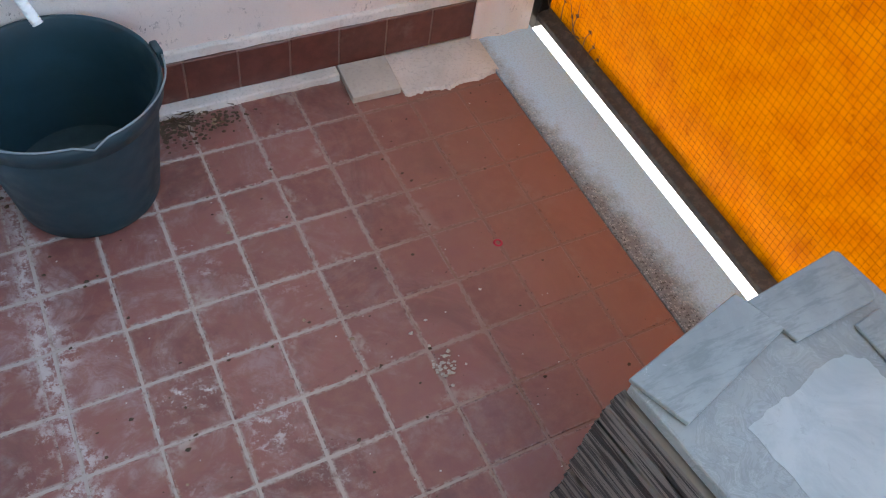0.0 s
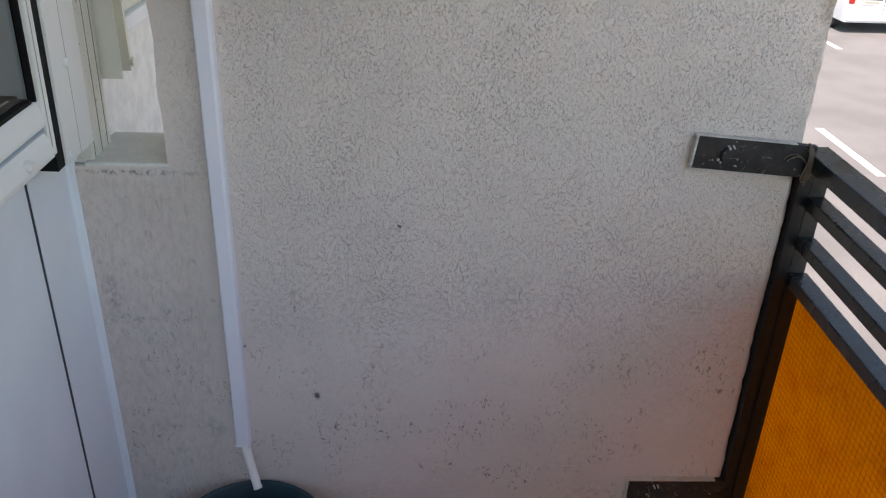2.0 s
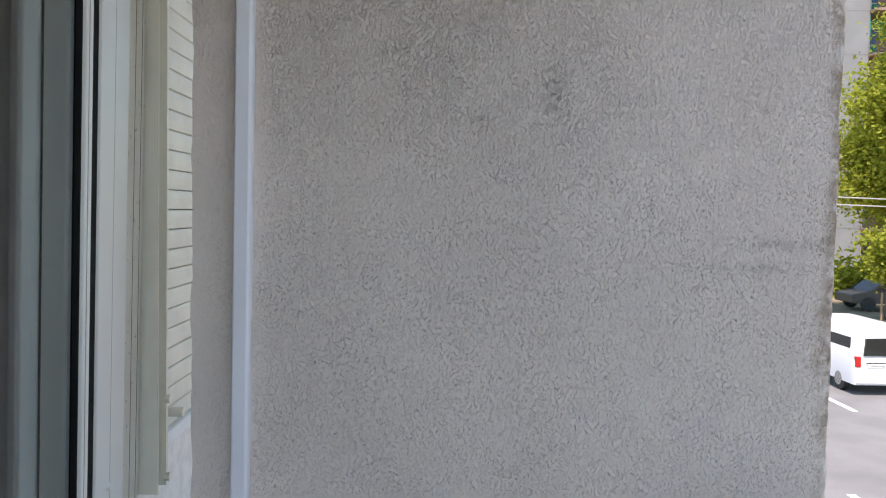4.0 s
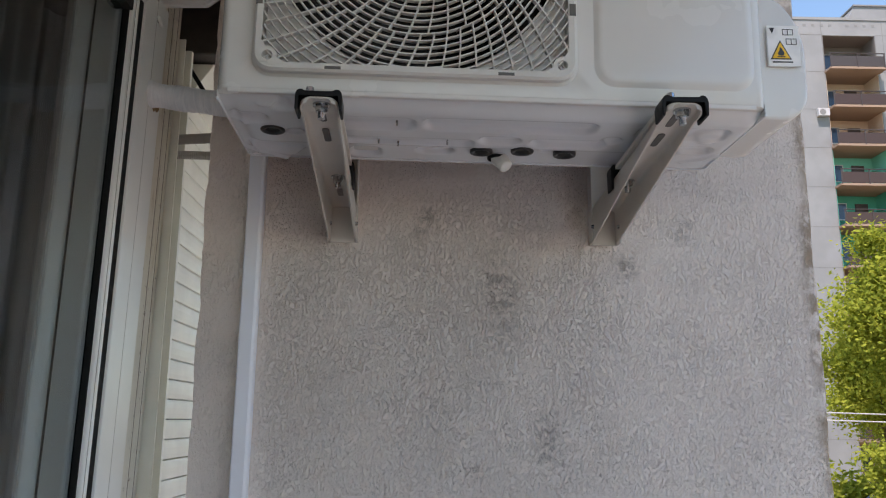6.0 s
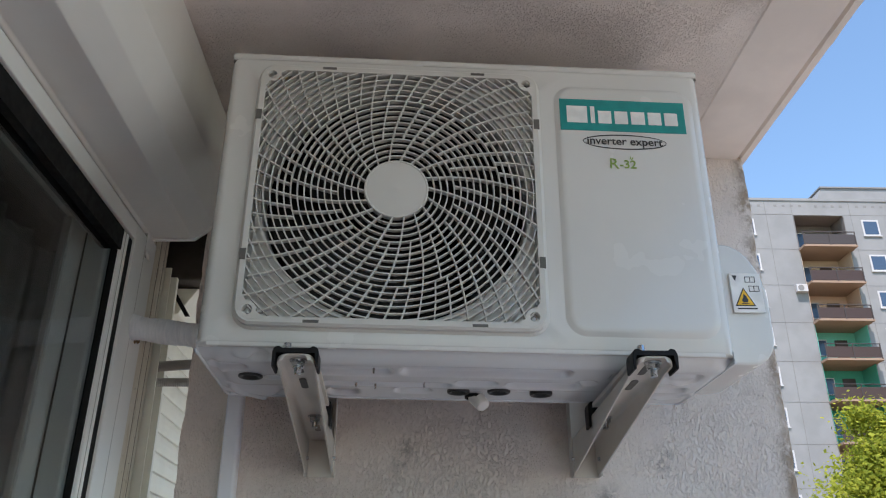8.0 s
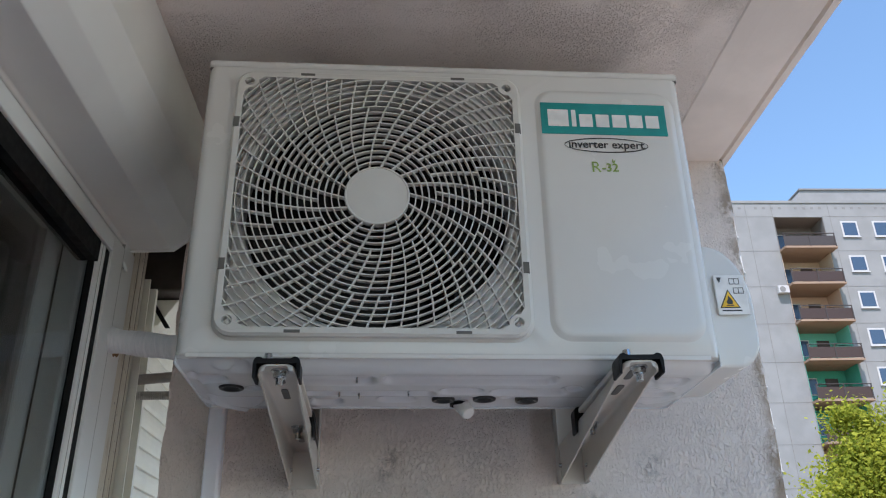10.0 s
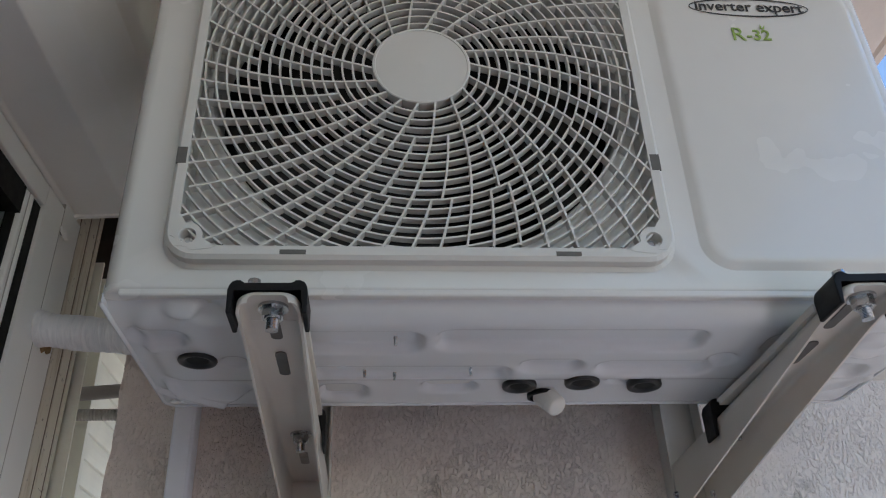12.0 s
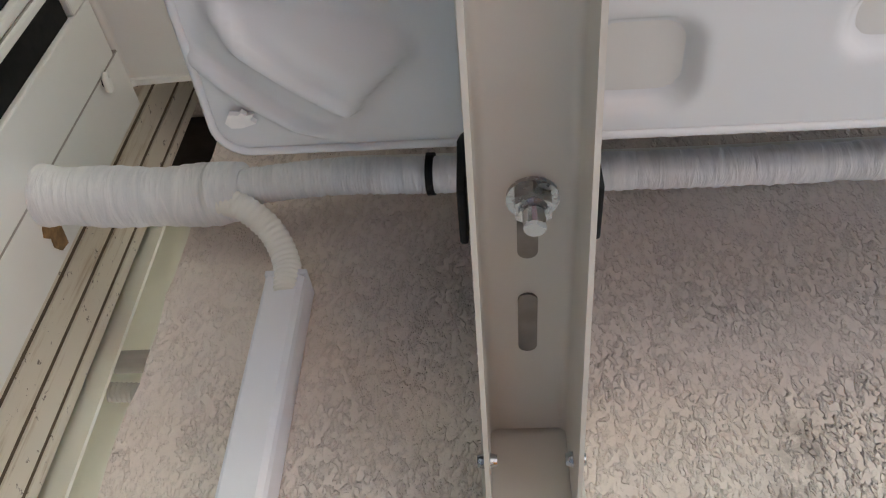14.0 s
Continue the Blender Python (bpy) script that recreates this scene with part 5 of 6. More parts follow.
        front = min(1.0, max(0.0, (-0.384 - y) / 0.034))
        return AZ0 + 0.005 - z + 0.0085 * front * front * (3 - 2 * front)

    bumps = [(*ac_local(b[0], b[1]), *b[2:]) for b in bumps]
    ridges = [([ac_local(*q) for q in pts], w, h) for pts, w, h in ridges]
    swell = [ac_local(*q) for q in swell]
    moved = []
    for x0, x1, y0, y1 in bars:
        cx, cy = ac_local((x0 + x1) / 2, (y0 + y1) / 2)
        moved.append((cx - (x1 - x0) / 2, cx + (x1 - x0) / 2, cy - (y1 - y0) / 2, cy + (y1 - y0) / 2))
    bars = moved
    nx, ny = 240, 84
    rows = []
    rc = 0.014
    for j in range(ny + 1):
        y = AY0 + 0.004 + (AY1 + 0.001 - AY0 - 0.004) * j / ny
        row = []
        over = max(0.0, y - (AY1 - rc))
        cut = rc - math.sqrt(max(0.0, rc * rc - over * over)) if over else 0.0
        xa, xb = AX0 + 0.001 + cut, AX1 - 0.001 - cut
        for i in range(nx + 1):
            x = xa + (xb - xa) * i / nx
            row.append((x, y, pan_z(x, y)))
        rows.append(row)
    pan = part("base_pan", loft(rows, False), M_PAN, ac, "pressed sheet-steel base pan", smooth=True)
    rim = [(AX0 + 0.002, AY0 + 0.004)]
    for k in range(9):
        a = radians(180 - 90 * k / 8)
        rim.append((AX0 + 0.001 + rc + rc * math.cos(a), AY1 + 0.001 - rc + rc * math.sin(a)))
    for k in range(9):
        a = radians(90 - 90 * k / 8)
        rim.append((AX1 - 0.001 - rc + rc * math.cos(a), AY1 + 0.001 - rc + rc * math.sin(a)))
    rim.append((AX1 - 0.002, AY0 + 0.004))
    skirt = loft([[(x, y, z) for x, y in rim] for z in (AZ0 + 0.0035, AZ0 + 0.020)], False)
    part("pan_skirt", skirt, M_PAN, pan)
    lip = tube([(x, y, AZ0 + 0.0045) for x, y in rim], 0.0019, 8)
    part("pan_lip", lip, M_PAN, pan, smooth=True)
    part("front_fold", box(AX0 + 0.014, AX1 - 0.014, AY0 + 0.001, AY0 + 0.008, AZ0 + 0.0105, AZ0 + 0.018, 0.0015), M_ACW, pan)
    for px, py in ((0.006, -0.322), (0.295, -0.242), (0.353, -0.257), (0.416, -0.246)):
        x, y = ac_local(px, py)
        zp = min(pan_z(x + 0.0166 * math.cos(0.524 * q), y + 0.0166 * math.sin(0.524 * q)) for q in range(12))
        rings = [(0.0165, zp + 0.004), (0.0168, zp - 0.0012), (0.0160, zp - 0.0026), (0.0138, zp - 0.0030), (0.0112, zp - 0.0020), (0.0100, zp - 0.0004), (0.0004, zp - 0.0003)]
        plug = part("drain_plug", loft([[(x + r * math.cos(2 * math.pi * q / 28), y + r * math.sin(2 * math.pi * q / 28), z) for q in range(28)] for r, z in rings]), M_PLUG, pan, "black rubber plug", smooth=True)
        # black disc paints the shade of the plug's hollow
        part("plug_hole", cyl((x, y, zp + 0.001), (x, y, zp - 0.0008), 0.0094, n=20), M_BLACKGAP, plug)
    # short drain spout leaning out of its sealing ring
    axis = Vector((0.44, -0.50, -0.75)).normalized()
    side, up = axis.orthogonal().normalized(), axis.cross(axis.orthogonal()).normalized()
    base = Vector((0.3235, -0.2215, AZ0 + 0.003))
    spout = [[base + axis * d + side * (r * math.cos(2 * math.pi * q / 24)) + up * (r * math.sin(2 * math.pi * q / 24)) for q in range(24)] for r, d in ((0.0120, 0.0), (0.0120, 0.006), (0.0112, 0.009), (0.0104, 0.023), (0.0092, 0.0245), (0.0060, 0.0252), (0.0004, 0.0254))]
    part("drain_nozzle", loft(spout, True, False, True), M_ACW, pan, "white drain nozzle", smooth=True)
    part("nozzle_ring", lathe([(0.0125, 0.0045), (0.0150, 0.0030), (0.0150, -0.0006), (0.0122, -0.0010)], 28, (0.3225, -0.2215, AZ0)), M_RUBBER, pan, "black sealing ring round the nozzle")
    for px, py in ((0.176, -0.362), (0.148, -0.290), (0.175, -0.281), (0.244, -0.291)):
        x, y = ac_local(px, py)
        rings = [((0.0021 if q % 2 else 0.0014) * (1 - 0.02 * q), AZ0 + 0.003 - 0.00062 * q) for q in range(14)]
        part("screw_tip", loft([[(x + r * math.cos(0.785 * q), y + r * math.sin(0.785 * q), z) for q in range(8)] for r, z in rings], True, False, True), M_STEEL, pan)
    part("sticker", extrude([ac_local(*q) for q in [(-0.0435, -0.2135), (-0.041, -0.2175), (-0.037, -0.217), (-0.0355, -0.2185), (-0.0335, -0.2165), (-0.030, -0.2175), (-0.0325, -0.2145), (-0.0305, -0.2125), (-0.037, -0.2105), (-0.0415, -0.2108)]], "z", AZ0 + 0.0008, AZ0 + 0.0036), M_WHITE, pan, "torn white sticker")
    # valve cover on the right flank: a flat front with a large round shoulder
    def cover_outline(ins):
        x1, z1, z0 = AX1 + 0.0665 - ins, 2.3385 - ins, 2.1635 + ins
        pts = [(AX1 - 0.01, z0), (x1 - 0.034, z0)]
        for k in range(1, 10):
            a = radians(-90 + 90 * k / 9)
            pts.append((x1 - 0.034 + 0.034 * math.cos(a), z0 + 0.040 + 0.040 * math.sin(a)))
        for k in range(13):
            a = radians(90 * k / 12)
            pts.append((x1 - 0.056 + 0.056 * math.cos(a), z1 - 0.088 + 0.088 * math.sin(a)))
        return pts + [(AX1 - 0.01, z1)]
    cover_loops = [[(x, -0.240, z) for x, z in cover_outline(0.0)]]
    for k in range(5):
        a = radians(90 * k / 4)
        cover_loops.append([(x, -0.3945 - 0.004 * math.sin(a), z) for x, z in cover_outline(0.004 * (1 - math.cos(a)))])
    cover = part("valve_cover", loft(cover_loops, True, False, True), M_ACW, ac, "rounded valve cover with a warning label")
    for f in cover.data.polygons:
        f.use_smooth = True
    cover.data.set_sharp_from_angle(angle=radians(40))
    # feet strips
    for x in (0.088, 0.519):
        part("foot", box(x - 0.016, x + 0.016, -0.420, -0.190, AZ0 - 0.0035, AZ0 - 0.0005, 0.0008), M_PAN, ac)
    turn = Euler((0, AC_ROLL, AC_YAW)).to_matrix()
    ac.location = AC_PIVOT - turn @ AC_PIVOT
    ac.rotation_euler = (0, AC_ROLL, AC_YAW)
    return ac


ac_unit()


def warning_label():
    """Warning label on the front of the valve cover."""
    w = thing("warning_label", "white warning label with a yellow triangle", "label")
    y = -0.3935
    part("sheet", box(0.662, 0.7045, y, y + 0.0035, 2.2300, 2.2870, 0.0002), M_WHITE, w)
    part("triangle_edge", extrude([(0.6645, 2.2390), (0.6925, 2.2390), (0.6785, 2.2660)], "y", y - 0.0005, y), M_INK, w)
    part("triangle", extrude([(0.667, 2.2405), (0.690, 2.2405), (0.6785, 2.2630)], "y", y - 0.001, y - 0.0004), M_YELLOW, w)
    part("flame", extrude([(0.6755, 2.2440), (0.6740, 2.2475), (0.6765, 2.2510), (0.6775, 2.2565), (0.6805, 2.2525), (0.6830, 2.2475), (0.6815, 2.2440)], "y", y - 0.0015, y - 0.0009), M_INK, w)
    part("flame_bar", box(0.6735, 0.6835, y - 0.0015, y - 0.0009, 2.2418, 2.2430), M_INK, w)
    # open-book signs: two leaves each
    for x0, z0 in ((0.6825, 2.2735), (0.6865, 2.2600)):
        for dx in (0.0, 0.0070):
            part("icon", box(x0 + dx, x0 + dx + 0.0070, y - 0.0006, y, z0, z0 + 0.0007), M_INK, w)
            part("icon", box(x0 + dx, x0 + dx + 0.0070, y - 0.0006, y, z0 + 0.0078, z0 + 0.0085), M_INK, w)
        for dx in (0.0, 0.0067, 0.0134):
            part("icon", box(x0 + dx, x0 + dx + 0.0007, y - 0.0006, y, z0, z0 + 0.0085), M_INK, w)
    part("icon", extrude([(0.6655, 2.2835), (0.6720, 2.2835), (0.6688, 2.2755)], "y", y - 0.0006, y), M_INK, w)
    part("text_bar", box(0.667, 0.694, y - 0.0006, y, 2.2345, 2.2362), M_INK, w, "dark bar in place of small print")


warning_label()


# ---- brackets ----
def bracket(cx):
    b = thing("wall_bracket", "beige steel wall bracket with slots and zinc bolts", "bracket", "brackets of the air conditioner", at=(cx, 0, 0))
    W = 0.0225

    def web(y):
        return 2.143 - 0.012 * (y + 0.475) / 0.455

    # arm: web with flanges that deepen towards the wall, rounded front end
    ys = [-0.4765, -0.4755, -0.473, -0.468] + [-0.464 + 0.446 * k / 24 for k in range(25)]
    loops = []
    for k, y in enumerate(ys):
        d = 0.012 + 0.051 * max(0.0, (y + 0.44) / 0.422)
        t = 0.0022
        w = W * (0.72, 0.84, 0.95, 1.0)[min(k, 3)]
        r = 0.007
        z = web(y)
        d = max(r + 0.001, d * (0.5, 0.7, 0.9, 1.0)[min(k, 3)])
        arc = [radians(15 * q) for q in range(7)]
        outer = [(-w, y, z - d)] + [(-w + r - r * math.cos(q), y, z - r + r * math.sin(q)) for q in arc] + [(w - r + r * math.sin(q), y, z - r + r * math.cos(q)) for q in arc] + [(w, y, z - d)]
        ri = r - t
        inner = [(w - t, y, z - d)] + [(w - r + ri * math.cos(q), y, z - r + ri * math.sin(q)) for q in arc] + [(-w + r - ri * math.sin(q), y, z - r + ri * math.cos(q)) for q in arc] + [(-w + t, y, z - d)]
        loops.append(outer + inner)
    arm = part("arm", loft(loops, True, True, True), M_BRACK, b, smooth=True)
    arm.data.set_sharp_from_angle(angle=radians(35))
    # leg on the wall
    leg = extrude([(-0.0248, -0.0125), (-0.0248, -0.043), (-0.0226, -0.043), (-0.0226, -0.0148), (0.0226, -0.0148), (0.0226, -0.043), (0.0248, -0.043), (0.0248, -0.0125)], "z", 2.068, 2.50, 0.0006)
    part("leg", leg, M_BRACK, b)
    # slots and bolts
    # slots are closed plates; their colour stands for the shade inside
    for y0, y1 in ((-0.462, -0.405), (-0.383, -0.335), (-0.128, -0.086), (-0.195, -0.150)):
        pts = []
        for k in range(9):
            a = math.pi * k / 8
            pts.append((0.0045 * math.cos(a), y1 - 0.0045 + 0.0045 * math.sin(a)))
        for k in range(9):
            a = math.pi + math.pi * k / 8
            pts.append((0.0045 * math.cos(a), y0 + 0.0045 + 0.0045 * math.sin(a)))
        part("slot", extrude(pts, "z", web((y0 + y1) / 2) - 0.0032, web((y0 + y1) / 2) - 0.0018), M_SLOT if y0 < -0.3 else M_SLOTWALL, arm, "oblong slot")
    for y in (-0.458, -0.185):
        z = web(y) - 0.002
        bolt = part("bolt", cyl((0.002, y, z), (0.002, y, z - 0.0022), 0.0108, n=28), M_STEEL, b, "zinc bolt with washer and nut")
        part("nut", cyl((0.002, y, z - 0.0022), (0.002, y, z - 0.0090), 0.0084, n=6), M_STEEL, bolt)
        part("nut_collar", cyl((0.002, y, z - 0.0090), (0.002, y, z - 0.0105), 0.0060, n=16), M_STEEL, bolt)
        rings = [(0.004 if k % 2 else 0.0046, z - 0.0105 - 0.008 * k / 14) for k in range(15)]
        part("thread", loft([[(0.002 + r * math.cos(2 * math.pi * q / 14), y + r * math.sin(2 * math.pi * q / 14), zz) for q in range(14)] for r, zz in rings], True, False, True), M_STEEL, bolt)
    part("bolt_head", cyl((-0.012, -0.462, 2.150), (-0.012, -0.462, 2.160), 0.006, 0.0045, 10), M_STEEL, b)
    for s in (-1, 1):
        part("rivet", cyl((s * 0.0205, -0.045, 2.094), (s * 0.0266, -0.045, 2.094), 0.0044, 0.0030, 14), M_STEEL, b)
        part("rivet", cyl((s * 0.0212, -0.045, 2.094), (s * 0.0168, -0.045, 2.094), 0.0042, 0.0030, 14), M_STEEL, b)
    # rubber pads
    def pad(y0, y1, ztop, zlow):
        prof = [(-0.0275, zlow), (-0.0275, ztop - 0.008), (-0.0268, ztop - 0.004), (-0.0248, ztop - 0.001), (-0.022, ztop), (-0.0185, ztop), (-0.0165, ztop - 0.0038), (0.0165, ztop - 0.0038), (0.0185, ztop), (0.022, ztop), (0.0248, ztop - 0.001), (0.0268, ztop - 0.004), (0.0275, ztop - 0.008), (0.0275, zlow), (0.0240, zlow), (0.0240, web(y0) + 0.0012), (-0.0240, web(y0) + 0.0012), (-0.0240, zlow)]
        part("pad", extrude(prof, "y", y0, y1, 0.0012), M_RUBBER, b, "black rubber pad")
    pad(-0.4795, -0.445, 2.1515, 2.126)
    pad(-0.206, -0.178, 2.1525, 2.114)
    part("pad_strip", box(-0.0245, 0.0245, -0.437, -0.222, 2.1395, 2.1455), M_BRACK, b)
    return b


br = bracket(0.0735)
br.rotation_euler = (0, 0, radians(1.75))
copy_thing(br, pose(0.5205, 0, 0))


# ---- pipes and duct ----
def corrugated(path, r, pitch, n=14):
    pts = [Vector(p) for p in path]
    length = sum((b - a).length for a, b in zip(pts, pts[1:]))
    steps = int(length / pitch * 4)
    fine = curve_points(pts, steps)
    return tube(fine, lambda i: r * (1.0, 1.04, 1.0, 0.94)[i % 4], n)


def pipes():
    d = thing("cable_duct", "white plastic cable duct running down the wall", "cable duct")
    loops = []
    for z in (0.342, 1.0, 1.6, 2.240):
        x0 = -0.0965 + 0.0050 * (z - 0.383)
        x1 = x0 + 0.0265
        loops.append([(x, y, z) for x, y in ((x0, WY - 0.0005), (x0, -0.0335), (x0 + 0.0010, -0.0350), (x0 + 0.0025, -0.0358), (x1 - 0.0045, -0.0358), (x1 - 0.0012, -0.0335), (x1, -0.0300), (x1, WY - 0.0005))])
    part("cover", loft(loops, True, True, True), M_DUCT, d)
    for k, (lo, hi) in enumerate(((0.341, 0.3465), (2.2365, 2.2412))):
        x0 = -0.0965 + 0.0050 * (lo - 0.383)
        part("end_cap", box(x0 - 0.0006, x0 + 0.0271, -0.0364, WY - 0.0004, lo, hi, 0.0012), M_DUCT, d)
    h = thing("drain_hose", "white corrugated drain hose ending over the bucket", "hose")
    part("tube", corrugated([(-0.083, -0.025, 0.40), (-0.081, -0.027, 0.352), (-0.071, -0.040, 0.305), (-0.055, -0.064, 0.262)], 0.0085, 0.0042), M_HOSE, h, smooth=True)
    p = thing("pipe_bundle", "taped white refrigerant pipes coming out of the frame", "pipe")
    main = curve_points([(-0.270, -0.046, 2.319), (-0.235, -0.048, 2.313), (-0.17, -0.050, 2.304), (-0.118, -0.055, 2.297)], 46)
    part("taped_pipe", tube(main, lambda i: 0.0212 + 0.0004 * math.sin(i * 1.9) + 0.0008 * math.sin(i * 0.35) + 0.002 * max(0.0, 1 - i / 12), 24), M_TAPE, p, smooth=True)
    part("collar", tube(curve_points([(-0.127, -0.055, 2.297), (-0.118, -0.056, 2.297), (-0.106, -0.057, 2.296)], 6), lambda i: 0.0222 - 0.0004 * i, 24), M_TAPE, p, smooth=True)
    run = curve_points([(-0.122, -0.058, 2.297), (-0.05, -0.060, 2.301), (0.02, -0.060, 2.2965), (0.2, -0.062, 2.283), (0.45, -0.066, 2.276), (0.66, -0.070, 2.281)], 420)
    part("wrapped_pipe", tube(run, lambda i: 0.0124 + 0.00035 * math.sin(i * 2.1) + 0.0010 * noise.noise((i * 0.16, 2, 0)) + 0.0006 * noise.noise((i * 0.6, 5, 0)), 18), M_TAPE, p, smooth=True)
    part("bare_pipe", tube(curve_points([(-0.125, -0.052, 2.310), (-0.05, -0.052, 2.3205), (0.02, -0.052, 2.3175), (0.2, -0.054, 2.304), (0.45, -0.058, 2.297), (0.66, -0.062, 2.301)], 40), 0.0068, 12), M_HOSE, p, smooth=True)
    part("cable_tie", tube([(0.0185, -0.060, 2.2975), (0.0235, -0.060, 2.2972)], 0.0142, 20), M_RUBBER, p, "black cable tie")
    bh = thing("branch_hose", "white corrugated hose bending into the duct", "hose")
    part("tube", corrugated([(-0.125, -0.058, 2.286), (-0.106, -0.057, 2.281), (-0.086, -0.046, 2.268), (-0.075, -0.034, 2.248), (-0.073, -0.030, 2.225)], 0.0090, 0.0038), M_HOSE, bh, smooth=True)
    n = thing("grey_conduit", "grey pipes of the next flat crossing behind the wall", "pipe")
    part("conduit", cyl((-0.268, 0.122, 2.294), (-0.12, 0.150, 2.314), 0.0098, n=16), M_GREYPIPE, n)
    n2 = thing("grey_hose", "grey corrugated hose of the next flat", "hose")
    part("tube", corrugated([(-0.264, 0.122, 2.264), (-0.20, 0.134, 2.267), (-0.12, 0.150, 2.270)], 0.0082, 0.0045), M_GREYPIPE, n2)
    # broken-out hole round the pipes
    hole = thing("pipe_opening", "rough brown cut-out in the frame cover below the pipes", "opening")
    part("edge", extrude([(-0.036, 2.303), (-0.034, 2.318), (-0.004, 2.312), (-0.006, 2.302), (-0.014, 2.297), (-0.021, 2.299), (-0.028, 2.293), (-0.034, 2.297)], "x", -0.262, -0.2592), plain("raw_foam", (0.28, 0.17, 0.075), 0.9, 0, 0.3, 90), hole)


pipes()


# ---- cupboard with boards ----
def cupboard():
    z1 = 0.478
    c = thing("cupboard", "small worn cupboard with dark peeling veneer and grey top", "cupboard", at=(0.333, -0.995, 0.0))
    c.rotation_euler = (0, 0, radians(8.6))
    part("carcass", box(0.004, 0.300, -0.46, -0.004, 0.0, z1 - 0.016), M_VENEER, c)
    part("top", box(0.0, 0.305, -0.465, 0.0, z1 - 0.016, z1, 0.003), M_BOARD, c, "dusty grey top board")
    # ragged veneer on the flank
    rr = random.Random(3)
    for k in range(15):
        za, zb = z1 - 0.018 - 0.0305 * k, z1 - 0.046 - 0.0305 * k
        end = 0.006 * rr.random() + 0.010 * noise.noise((k * 1.7, 0, 3))
        pts = [(end + 0.004 * noise.noise((k * 3.1, i * 0.9, 0)) + 0.002 * rr.random(), za + (zb - za) * i / 9) for i in range(10)]
        back = [(-0.455, z) for y, z in reversed(pts)]
        part("veneer_strip", extrude(pts + back, "x", -0.0045 - 0.0035 * rr.random(), 0.0035), M_VENEER, c, "peeling dark veneer")
    # pale skin of paint on the top board
    outline = [(0.408, -1.074), (0.440, -1.066), (0.474, -1.063), (0.512, -1.052), (0.547, -1.050), (0.566, -1.062), (0.572, -1.12), (0.590, -1.34), (0.450, -1.33), (0.428, -1.20)]
    rim = []
    for p, q in zip(outline, outline[1:] + outline[:1]):
        for i in range(12):
            f = i / 12
            x, y = p[0] + (q[0] - p[0]) * f, p[1] + (q[1] - p[1]) * f
            rim.append((x - 0.333 + 0.003 * noise.noise((x * 90, y * 90, 2)) + 0.002 * noise.noise((x * 260, y * 260, 5)), y + 0.995 + 0.003 * noise.noise((x * 90, y * 90, 8))))
    a = radians(-8.6)
    rim = [(x * math.cos(a) - y * math.sin(a), x * math.sin(a) + y * math.cos(a)) for x, y in rim]
    part("paint_skin", extrude(rim, "z", z1 + 0.0001, z1 + 0.0006), M_PAINTSKIN, c, "flaking white paint on the top")
    def offcut(corners, label, h):
        b = thing("board_offcut", label, "board", "board offcuts", at=(*corners[0], z1))
        part("plate", extrude([(x - corners[0][0], y - corners[0][1]) for x, y in corners], "z", 0.0006, h, 0.0015), M_OFFCUT, b)
    offcut(((0.332, -0.992), (0.486, -0.954), (0.507, -1.006), (0.357, -1.050)), "grey laminate board offcut with worn corners", 0.0066)
    offcut(((0.492, -0.966), (0.625, -0.950), (0.622, -1.015), (0.511, -1.022)), "grey laminate board offcut beside the longer one", 0.0056)
    offcut(((0.580, -1.030), (0.620, -1.024), (0.640, -1.35), (0.600, -1.36)), "long grey board offcut along the edge of the top", 0.0050)


cupboard()


